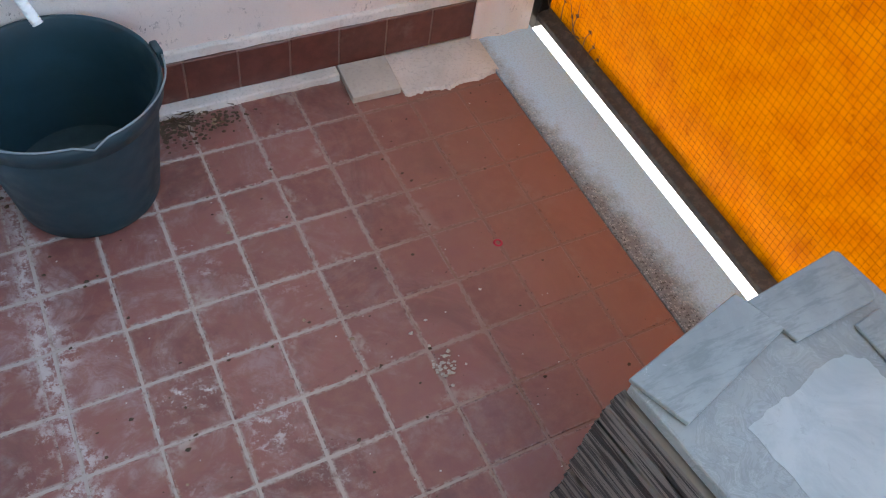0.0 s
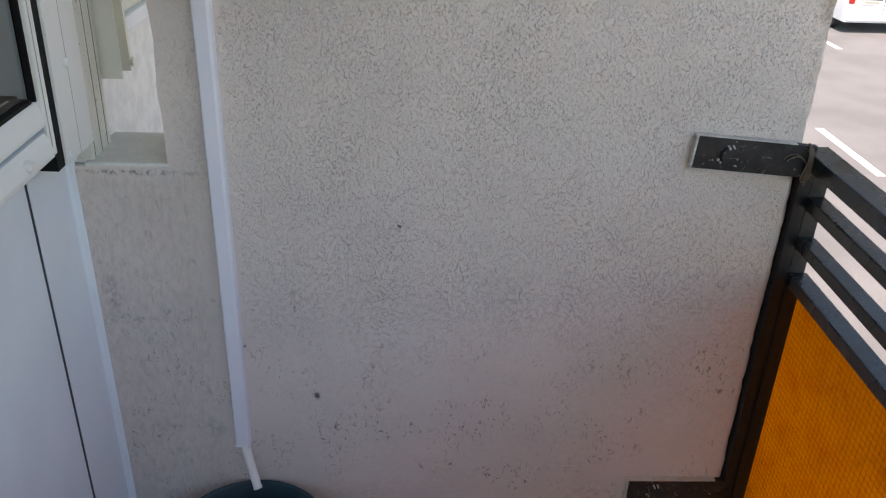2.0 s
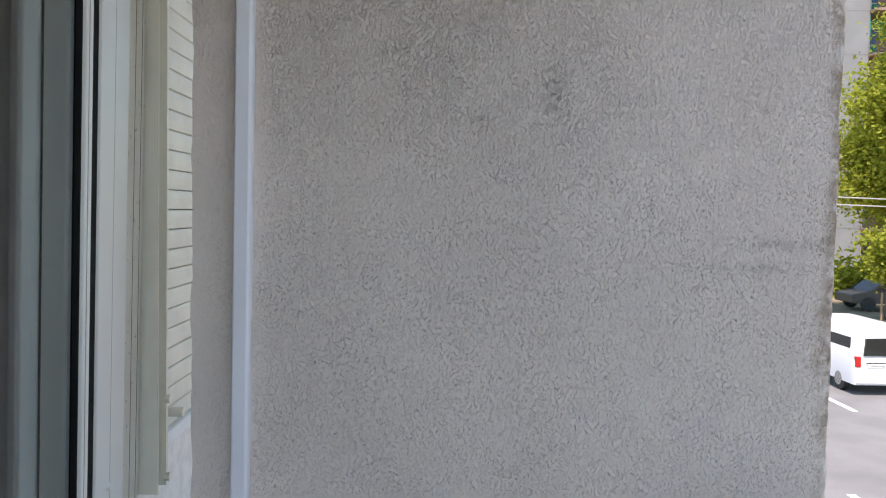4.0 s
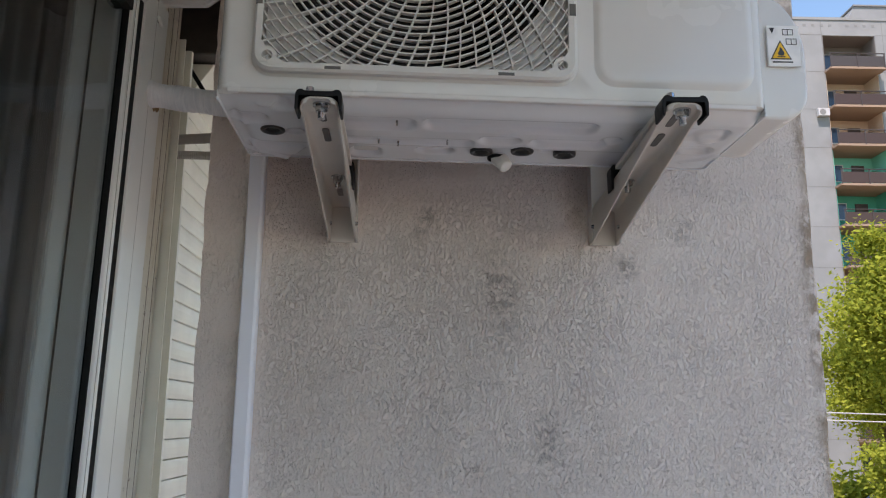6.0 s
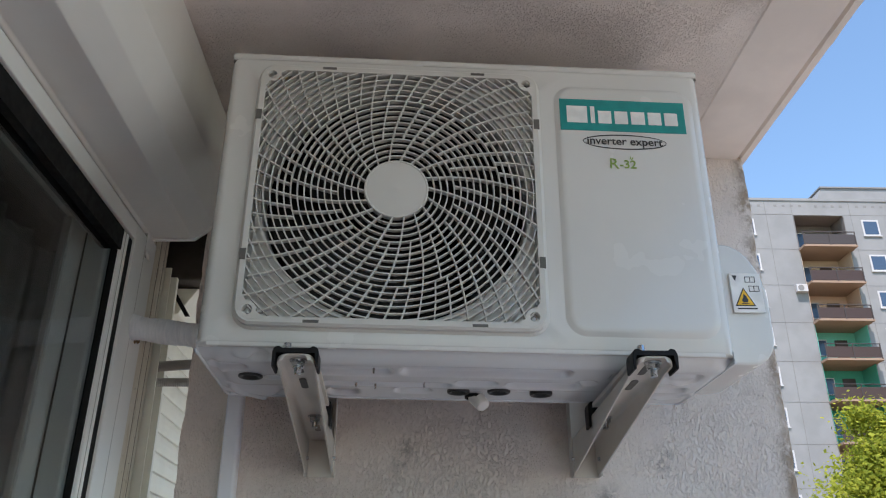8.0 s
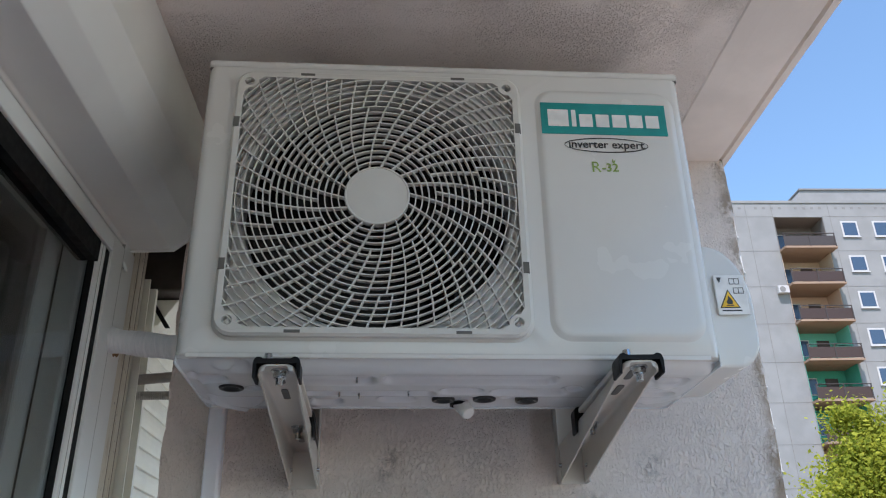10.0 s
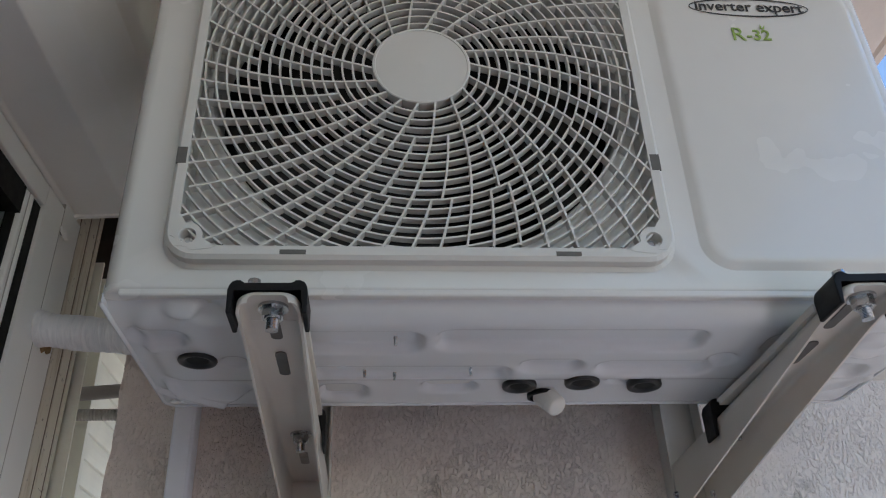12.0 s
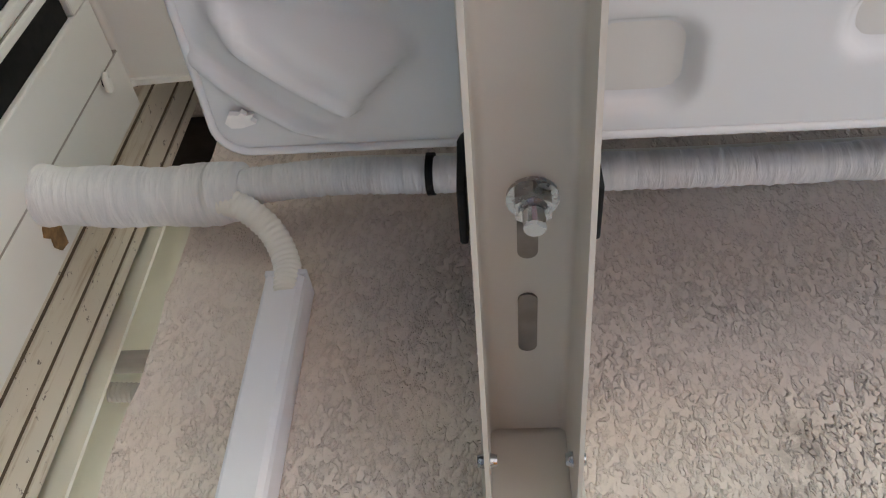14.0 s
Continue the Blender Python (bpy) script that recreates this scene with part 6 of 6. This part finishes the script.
# ---- litter on the floor ----
def litter():
    rl = random.Random(21)
    def flake(bm, x, y, z, s, flat=0.35):
        n = rl.randint(5, 7)
        a0 = rl.random() * 6
        top = [bm.verts.new((x + s * rl.uniform(0.5, 1) * math.cos(a0 + 6.283 * k / n), y + s * rl.uniform(0.35, 0.8) * math.sin(a0 + 6.283 * k / n), z + s * rl.uniform(0.0, flat))) for k in range(n)]
        mid = bm.verts.new((x, y, z + s * flat * 1.3))
        for k in range(n):
            bm.faces.new((top[k], top[(k + 1) % n], mid))
    bm = bmesh.new()
    for _ in range(320):
        x = rl.gauss(0.13, 0.05)
        flake(bm, max(0.085, x), min(-0.04, -0.075 + rl.gauss(0, 0.022)), 0.001, rl.uniform(0.002, 0.007))
    for _ in range(420):
        flake(bm, -0.315 + abs(rl.gauss(0, 0.06)), min(-0.03, -0.05 - abs(rl.gauss(0, 0.035))), 0.003, rl.uniform(0.0015, 0.007), 0.8)
    for _ in range(130):
        x, y = (-0.312 + abs(rl.gauss(0, 0.06)), -0.045 - abs(rl.gauss(0, 0.04))) if rl.random() < 0.7 else (0.09 + abs(rl.gauss(0, 0.05)), -0.055 - abs(rl.gauss(0, 0.02)))
        a, length, w = rl.uniform(0, 6.28), rl.uniform(0.012, 0.035), rl.uniform(0.0006, 0.0014)
        dx, dy, z = math.cos(a) * length, math.sin(a) * length, 0.004 + 0.008 * rl.random()
        if y + dy > -0.03:
            dy = -dy
        p = [bm.verts.new(v) for v in ((x - w, y, z), (x + w, y, z), (x, y + w, z + 2 * w), (x + dx, y + dy, z + 0.002))]
        for f in ((0, 1, 3), (1, 2, 3), (2, 0, 3)):
            bm.faces.new([p[i] for i in f])
    tagged(part("leaf_litter", bm, M_DEBRIS), "brown crumbs and dry leaves gathered in the corners", "litter", "", "stuff")
    bm = bmesh.new()
    for _ in range(260):
        x, y = rl.uniform(-0.2, 0.74), rl.uniform(-1.1, -0.06)
        flake(bm, x, y, 0.001, 0.0008 + 0.0042 * rl.random() ** 3)
    tagged(part("dark_crumbs", bm, M_DEBRIS), "dark crumbs scattered over the floor", "crumbs", "", "stuff")
    bm = bmesh.new()
    for _ in range(90):
        x, y = rl.uniform(-0.2, 0.74), rl.uniform(-1.1, -0.06)
        flake(bm, x, y, 0.001, rl.uniform(0.0008, 0.0026), 0.6)
    tagged(part("white_crumbs", bm, M_CHIP), "pale plaster crumbs scattered over the floor", "crumbs", "", "stuff")
    for k in range(26):
        bm = bmesh.new()
        if k < 12:
            x, y, s = rl.uniform(0.075, 0.19), rl.uniform(-0.095, -0.05), rl.uniform(0.003, 0.008)
        else:
            x, y, s = rl.uniform(-0.1, 0.5), rl.uniform(-0.85, -0.2), rl.uniform(0.003, 0.006)
        flake(bm, x, y, 0.0015, s, 0.5)
        tagged(part("leaf_scrap", bm, M_LEAFDRY if k < 12 or k % 3 == 0 else M_DEBRIS), "dry curled leaf scrap on the tiles", "leaf", "leaf scraps on the floor")
    for x, y, s in ((0.328, -0.634, 0.006), (0.36, -0.62, 0.0045), (0.345, -0.665, 0.004), (0.47, -0.60, 0.004)):
        bm = bmesh.new()
        flake(bm, x, y, 0.001, s, 0.7)
        tagged(part("plaster_chip", bm, M_CHIP), "pale plaster chip on the tiles", "chip", "plaster chips on the floor")
    clump = bmesh.new()
    for _ in range(40):
        flake(clump, 0.352 + rl.gauss(0, 0.012), -0.705 + rl.gauss(0, 0.012), 0.001, rl.uniform(0.002, 0.006), 0.5)
    tagged(part("dirt_clump", clump, M_LOOSE), "crumbled clump of dry dirt on the tiles", "dirt", "", "stuff")
    ring = part("red_ring", lathe([(0.006, 0.001), (0.0085, 0.002), (0.006, 0.004), (0.0045, 0.0025), (0.006, 0.001)], 20, (0.545, -0.525, 0.0)), M_RED)
    tagged(ring, "small red plastic ring on the tiles", "ring")


litter()


# ---- street ----
def asphalt():
    m = Nodes("street_asphalt")
    c = m.mix(m.ramp(m.noise(0.7, 5), 0.3, 0.7), (0.185, 0.181, 0.174), (0.24, 0.235, 0.226))
    c = m.mix(m.math("MULTIPLY", m.ramp(m.noise(40, 3), 0.4, 0.65), 0.25), c, (0.1, 0.1, 0.1))
    return m.done(c, 0.85)


def earth():
    m = Nodes("dry_earth")
    c = m.mix(m.ramp(m.noise(0.9, 5), 0.35, 0.65), (0.30, 0.23, 0.15), (0.22, 0.18, 0.10))
    return m.done(c, 0.95, 0, m.bump(m.noise(4, 5), 0.4, 0.05))


def leaf_mat():
    m = Nodes("green_leaf")
    rnd = m.add("ShaderNodeNewGeometry").outputs["Random Per Island"]
    c = m.mix(rnd, (0.12, 0.16, 0.025), (0.38, 0.40, 0.060))
    df = m.add("ShaderNodeBsdfDiffuse", {"Color": c})
    tl = m.add("ShaderNodeBsdfTranslucent", {"Color": m.mix(0.5, c, (0.50, 0.53, 0.05))})
    mixed = m.add("ShaderNodeMixShader", {0: 0.45, 1: df.outputs[0], 2: tl.outputs[0]})
    m.tree.links.new(mixed.outputs[0], m.tree.nodes["Material Output"].inputs["Surface"])
    return m.mat


M_ASPH, M_EARTH, M_LEAF = asphalt(), earth(), leaf_mat()
M_BARK = plain("bark", (0.13, 0.09, 0.06), 0.9)
M_STAKE = plain("wood_stake", (0.30, 0.20, 0.11), 0.8)
M_LINE = plain("road_paint", (0.75, 0.75, 0.73), 0.7)
M_VAN = plain("van_paint", (0.80, 0.80, 0.80), 0.2, 0, 0.01)
M_TINT = plain("tinted_glass", (0.015, 0.02, 0.02), 0.08)
M_LAMP = plain("tail_lamp", (0.5, 0.02, 0.015), 0.2)
M_TYRE = plain("tyre", (0.03, 0.03, 0.03), 0.8)
M_KERBST = plain("kerb_stone", (0.58, 0.57, 0.54), 0.9, 0, 0.1, 3)
M_FACADE = plain("facade_cream", (0.238, 0.245, 0.244), 0.9, 0, 0.06, 0.6)
M_JOINT = plain("facade_joint", (0.20, 0.20, 0.195), 0.9)
M_RECESS = [plain("recess_" + n, c, 0.9) for n, c in (("grey", (0.16, 0.15, 0.14)), ("beige", (0.52, 0.42, 0.32)), ("peach", (0.55, 0.40, 0.30)), ("mint", (0.14, 0.50, 0.40)), ("green", (0.05, 0.34, 0.25)))]
M_SLAB = plain("balcony_slab_peach", (0.30, 0.21, 0.15), 0.9)
M_BROWN = plain("balcony_brown", (0.050, 0.026, 0.018), 0.45)
M_BROWND = plain("balcony_dark", (0.045, 0.036, 0.034), 0.6)
M_WINF = plain("far_window_frame", (0.48, 0.48, 0.48), 0.5)
M_WING = plain("far_window_glass", (0.05, 0.085, 0.14), 0.1)

structure(part("ground", box(-400, 600, -400, 900, GROUND - 0.3, GROUND - 0.02), M_EARTH), "dry earth and grass beyond the street", "ground")
structure(part("road", box(3.6, 13.6, -150, 300, GROUND - 0.2, GROUND), M_ASPH), "sunlit asphalt street", "road")
structure(part("pavement", box(2.64, 3.6, -150, 300, GROUND - 0.2, GROUND + 0.12, 0.01), M_KERBST), "concrete pavement along the street", "pavement")
structure(part("kerb", box(13.6, 13.8, -150, 300, GROUND - 0.2, GROUND + 0.12, 0.02), M_KERBST), "concrete kerb", "kerb")
for x, offs in ((6.75, 0.0), (9.6, 1.2)):
    for k in range(-4, 12):
        y0 = 9.1 + offs + k * 6.2
        structure(part("road_marking", box(x - 0.07, x + 0.07, y0, y0 + 2.0, GROUND, GROUND + 0.004), M_LINE), "white dashed lane line", "road marking")


def van():
    v = thing("van", "white delivery van standing in the street, seen from behind", "van", at=(11.25, 18.1, GROUND))
    v.scale = (0.9, 0.9, 0.86)
    prof = [(-0.97, 0.30), (-0.98, 0.55), (-0.97, 0.95), (-0.90, 1.35), (-0.82, 1.72), (-0.72, 1.86), (-0.45, 1.91)]
    prof = prof + [(-x, z) for x, z in reversed(prof)]
    loops = []
    for y, sx, dz in ((0.0, 0.965, -0.03), (0.05, 0.99, 0), (0.25, 1.0, 0), (3.2, 1.0, 0), (3.9, 0.98, -0.12)):
        loops.append([(x * sx, y + (0.10 * max(0.0, (z - 0.9)) if y < 0.1 else 0), z + (dz if z > 1.0 else 0)) for x, z in prof])
    for y, zs in ((4.3, 0.62), (4.9, 0.52)):
        loops.append([(x * 0.96, y, 0.30 + (z - 0.30) * zs) for x, z in prof])
    body = part("body", loft(loops, True, True, True), M_VAN, v, smooth=True)
    body.data.set_sharp_from_angle(angle=radians(35))
    for s in (-1, 1):
        part("rear_window", extrude([(s * 0.06, 1.12), (s * 0.74, 1.12), (s * 0.68, 1.60), (s * 0.06, 1.62)], "y", -0.006, 0.10), M_TINT, v, "dark rear window")
        part("tail_lamp", box(min(s * 0.80, s * 0.95), max(s * 0.80, s * 0.95), -0.015, 0.1, 0.80, 1.10, 0.02), M_LAMP, v, "red tail lamp")
        for y in (0.85, 3.9):
            w = part("wheel", cyl((s * 0.80, y, 0.33), (s * 0.97, y, 0.33), 0.33, n=24), M_TYRE, v)
            part("rim", cyl((s * 0.97, y, 0.33), (s * 0.98, y, 0.33), 0.2, n=20), M_STEEL, w)
        part("side_window", box(min(s * 0.90, s * 0.915), max(s * 0.90, s * 0.915), 0.4, 1.5, 1.12, 1.58, 0.002), M_TINT, v)
    part("door_gap", box(-0.006, 0.006, -0.004, 0.08, 0.42, 1.8), M_TYRE, v)
    part("bumper", box(-0.93, 0.93, -0.07, 0.1, 0.34, 0.52, 0.03), M_VAN, v)
    part("plate", box(-0.62, -0.12, -0.012, 0.0, 0.78, 0.90, 0.004), M_WHITE, v, "number plate with a dark bar")
    part("plate_bar", box(-0.54, -0.16, -0.016, -0.011, 0.815, 0.865), M_GREYPIPE, v)
    part("trim", box(-0.66, -0.08, -0.014, 0.0, 0.90, 0.93, 0.004), M_TYRE, v)
    part("wiper", cyl((0.12, -0.02, 1.10), (0.40, -0.0, 1.42), 0.012, n=8), M_TYRE, v)


van()


def tree(name, label, x, y, trunk_h, crown, leaves, seed, leaf=0.16, trunk_r=0.14):
    """Tapered trunk, limbs, and a crown of many small leaf pieces in clumps. crown: (dx, dy, z, rx, ry, rz)."""
    rr = random.Random(seed)
    t = thing(name, label, "tree", "", (x, y, GROUND))
    part("trunk", tube(curve_points([(0, 0, -0.1), (0.08, 0.02, trunk_h * 0.5), (0.0, 0.05, trunk_h), (0.1, 0, trunk_h + crown[5])], 14), lambda i: trunk_r * (1 - 0.055 * i), 10), M_BARK, t, smooth=True)
    cx, cy, cz, rx, ry, rz = crown
    centres = []
    for k in range(46):
        while True:
            a = Vector((rr.uniform(-1, 1), rr.uniform(-1, 1), rr.uniform(-1, 1)))
            if 0.35 < a.length < 1:
                break
        a *= 0.75 + 0.3 * noise.noise(a * 2 + Vector((seed, 0, 0)))
        centres.append((Vector((cx + a.x * rx, cy + a.y * ry, cz + a.z * rz)), rr.uniform(0.5, 1.0)))
    for k in range(0, 46, 4):
        c = centres[k][0]
        part("limb", tube(curve_points([(0, 0, trunk_h * 0.8 + 0.3 * rr.random()), (c.x * 0.45, c.y * 0.45, (trunk_h + c.z) * 0.5), tuple(c)], 8), lambda i: max(0.012, trunk_r * 0.45 * (1 - i / 8.5)), 6), M_BARK, t)
    verts, faces = [], []
    cs = 0.30 * (rx + ry + rz) / 3
    for _ in range(leaves):
        c, k = centres[rr.randrange(46)]
        d = Vector((rr.gauss(0, 1), rr.gauss(0, 1), rr.gauss(0, 0.75))) * cs * k * 0.62
        p = c + d
        u = Vector((rr.gauss(0, 1), rr.gauss(0, 1), rr.gauss(0, 0.6))).normalized()
        w = u.orthogonal().normalized()
        w = (w + u.cross(w) * rr.uniform(-1, 1)).normalized()
        s = leaf * rr.uniform(0.6, 1.25)
        b = len(verts)
        verts += [p - u * s * 0.5, p + w * s * 0.32 + u * s * 0.05, p + u * s * 0.55, p - w * s * 0.32 + u * s * 0.05]
        faces.append((b, b + 1, b + 2, b + 3))
    me = bpy.data.meshes.new("crown")
    me.from_pydata([tuple(v) for v in verts], [], faces)
    me.materials.append(M_LEAF)
    ob = new("crown", me)
    ob.parent = t
    return t


tree("tree", "broad street tree with bright yellow-green leaves", 17.6, 27.0, 4.2, (0, 0, 9.0, 3.7, 3.0, 4.7), 40000, 3, 0.18, 0.2)
tree("tree", "street tree with light green leaves", 19.5, 33.0, 3.6, (0, 0, 6.6, 4.0, 3.5, 3.6), 24000, 5, 0.19, 0.2)
tree("tree", "young street tree with pale green leaves tied to stakes", 15.4, 25.6, 1.9, (0, 0, 3.1, 1.25, 1.2, 1.2), 3200, 8, 0.17, 0.05)
tree("tree", "street tree with dense green leaves behind the parked cars", 25.0, 40.0, 3.5, (0, 0, 6.8, 5.0, 4.0, 4.2), 18000, 9, 0.24, 0.2)
for dx, dy in ((-0.3, 0.0), (0.25, 0.15), (0.0, -0.3)):
    st = thing("stake", "wooden stake beside the young tree", "stake", "tree stakes", (15.4 + dx, 25.6 + dy, GROUND))
    part("pole", cyl((0, 0, 0), (0, 0, 1.8), 0.04, 0.035, 10), M_STAKE, st)
hedge_r = random.Random(31)
hv, hf = [], []
for _ in range(9000):
    p = Vector((hedge_r.uniform(14.6, 40), 44 + hedge_r.gauss(0, 0.9), GROUND + abs(hedge_r.gauss(0.7, 0.7))))
    u = Vector((hedge_r.gauss(0, 1), hedge_r.gauss(0, 1), hedge_r.gauss(0, 0.6))).normalized() * 0.22
    w = u.orthogonal().normalized() * 0.1
    b = len(hv)
    hv += [tuple(p - u), tuple(p + w), tuple(p + u), tuple(p - w)]
    hf.append((b, b + 1, b + 2, b + 3))
me = bpy.data.meshes.new("hedge")
me.from_pydata(hv, [], hf)
me.materials.append(M_LEAF)
tagged(new("hedge", me), "dark hedge far behind the street trees", "hedge", "", "stuff")


def parked_car(x, y, mat, label):
    c = thing("parked_car", label, "car", "", (x, y, GROUND))
    prof = [(-2.1, 0.35), (-2.1, 0.75), (-1.3, 0.88), (-0.7, 1.38), (0.7, 1.40), (1.5, 0.92), (2.1, 0.82), (2.15, 0.35)]
    part("body", extrude(prof, "y", -0.85, 0.85, 0.05), mat, c)
    part("window_band", extrude([(-1.1, 0.92), (-0.62, 1.32), (0.62, 1.34), (1.25, 0.95)], "y", -0.86, 0.86), M_TINT, c)
    for sx in (-1.35, 1.35):
        for sy in (-0.8, 0.8):
            part("wheel", cyl((sx, sy - 0.09, 0.32), (sx, sy + 0.09, 0.32), 0.32, n=18), M_TYRE, c)


parked_car(21.4, 36.5, plain("car_grey", (0.05, 0.055, 0.06), 0.25), "dark grey parked car behind the trees")
parked_car(26.5, 36.8, plain("car_navy", (0.03, 0.035, 0.05), 0.25), "dark blue parked car behind the trees")
for k, z in enumerate((2.25, 2.05)):
    cb = thing("overhead_cable", "thin overhead cable across the street trees", "cable", "overhead cables")
    for px in (4.0, 44.0):
        part("pole", cyl((px, 20.6 + 0.02 * (px - 4.0), GROUND - 0.2), (px, 20.6 + 0.02 * (px - 4.0), z + 0.2), 0.11, 0.08, 12), M_GREYPIPE, cb) if k == 0 else None
    part("strand", tube([(4.0 + 40 * i / 20, 20.6 + 0.04 * i, z - 0.35 * math.sin(math.pi * i / 20)) for i in range(21)], 0.017, 6), M_GREYPIPE, cb)


def tower_block():
    """Ten-storey panel house: wall, loggia column, windows, parapet, roof house."""
    Y, X0, X1, ROOF, ST = 52.3, 22.0, 58.0, 30.25, 2.82
    b = thing("apartment_block", "cream panel apartment block with coloured loggias and brown balcony fronts", "building")
    floors = [28.95 - ST * k for k in range(11)]      # top of each loggia
    LX0, LX1 = 28.25, 32.05
    part("wall", box(X0, LX0, Y, Y + 12, GROUND - 0.3, ROOF), M_FACADE, b)
    part("wall", box(LX1, X1, Y, Y + 12, GROUND - 0.3, ROOF), M_FACADE, b)
    part("wall", box(LX0, LX1, Y + 1.9, Y + 12, GROUND - 0.3, ROOF), M_FACADE, b)
    part("lintel", box(LX0, LX1, Y, Y + 1.9, floors[0], ROOF), M_FACADE, b)
    part("parapet", box(X0 - 0.05, X1, Y - 0.06, Y + 0.2, ROOF - 0.12, ROOF + 0.08), M_FACADE, b)
    for k in range(26):
        if k % 5:
            x = X0 + 1.2 + k * 0.62
            part("vent", box(x, x + 0.22, Y - 0.015, Y + 0.02, ROOF - 0.62, ROOF - 0.46), M_JOINT, b, "small dark vent")
    part("roof_house", extrude([(31.0, ROOF), (32.2, ROOF + 2.35), (40.5, ROOF + 2.35), (40.5, ROOF)], "y", Y + 2.5, Y + 9), M_FACADE, b, "grey roof house")
    part("roof_edge", box(32.1, 40.6, Y + 2.4, Y + 9.1, ROOF + 2.35, ROOF + 2.47), M_JOINT, b)
    for k, zt in enumerate(floors):
        if zt - ST < GROUND:
            break
        tone = M_RECESS[(0, 1, 2, 3, 4, 4, 1, 2, 1, 1, 1)[k]]
        zf = zt - ST + 0.0
        part("loggia_lining", box(LX0 + 0.02, LX1 - 0.02, Y + 1.86, Y + 1.89, zf, zt), tone, b, "coloured loggia wall")
        part("loggia_side", box(LX1 - 0.05, LX1 - 0.02, Y + 0.02, Y + 1.86, zf, zt), tone, b)
        part("loggia_side", box(LX0 + 0.02, LX0 + 0.05, Y + 0.02, Y + 1.86, zf, zt), tone, b)
        part("loggia_ceiling", box(LX0 + 0.02, LX1 - 0.02, Y + 0.1, Y + 1.86, zt - 0.03, zt - 0.005), tone, b)
        part("balcony_slab", box(LX0 - 0.05, LX1 + 0.1, Y - 0.9, Y + 1.85, zf - 0.10, zf + 0.06), M_SLAB, b)
        front = part("balcony_front", box(LX0, LX1 + 0.05, Y - 0.88, Y - 0.84, zf + 0.10, zf + 0.86), M_BROWND if k in (0,) else M_BROWN, b, "brown balcony front")
        part("handrail", box(LX0 - 0.03, LX1 + 0.08, Y - 0.9, Y - 0.82, zf + 1.04, zf + 1.09), M_BROWND, front)
        for q in range(3):
            x = LX0 + (LX1 - LX0) * q / 2
            part("rail_post", box(x - 0.03, x + 0.05, Y - 0.91, Y - 0.88, zf, zf + 1.08), M_BROWND, front)
        w = part("loggia_window", box(LX0 + 0.35, LX0 + 1.6, Y + 1.80, Y + 1.87, zf + 0.95, zf + 2.2), M_WINF, b)
        part("pane", box(LX0 + 0.43, LX0 + 1.52, Y + 1.77, Y + 1.81, zf + 1.03, zf + 2.12), M_WING, w)
        part("loggia_door", box(LX0 + 2.2, LX0 + 3.1, Y + 1.78, Y + 1.87, zf + 0.06, zf + 2.15), M_BROWN, b)
    for k, zt in enumerate(floors):
        if zt - ST < GROUND:
            break
        for wx in (23.95, 33.3, 35.75, 39.0, 41.5, 46.0, 48.5, 52.5):
            zc = zt - 0.35
            w = part("window", box(wx, wx + 1.28, Y - 0.03, Y + 0.1, zc - 1.3, zc), M_WINF, b)
            part("pane", box(wx + 0.13, wx + 1.15, Y - 0.045, Y, zc - 1.17, zc - 0.13), M_WING, w)
            part("sill", box(wx - 0.05, wx + 1.33, Y - 0.10, Y - 0.02, zc - 1.36, zc - 1.30), M_WINF, w)
        part("joint", box(X0, LX0 - 0.01, Y - 0.01, Y + 0.02, zt + 0.02, zt + 0.06), M_JOINT, b)
        part("joint", box(LX1 + 0.01, X1, Y - 0.01, Y + 0.02, zt + 0.02, zt + 0.06), M_JOINT, b)
    for x in (26.2, 28.2, 32.6, 37.6, 43.5, 50.5):
        part("joint", box(x, x + 0.04, Y - 0.01, Y + 0.02, GROUND, ROOF - 0.2), M_JOINT, b)
    o = thing("outdoor_unit", "small white air conditioner unit on the block's wall", "air conditioner")
    part("casing", box(27.35, 28.15, Y - 0.36, Y - 0.02, 22.75, 23.3, 0.02), M_WINF, o)
    part("fan_ring", cyl((27.65, Y - 0.36, 23.02), (27.65, Y - 0.37, 23.02), 0.22, n=20), M_JOINT, o)


tower_block()
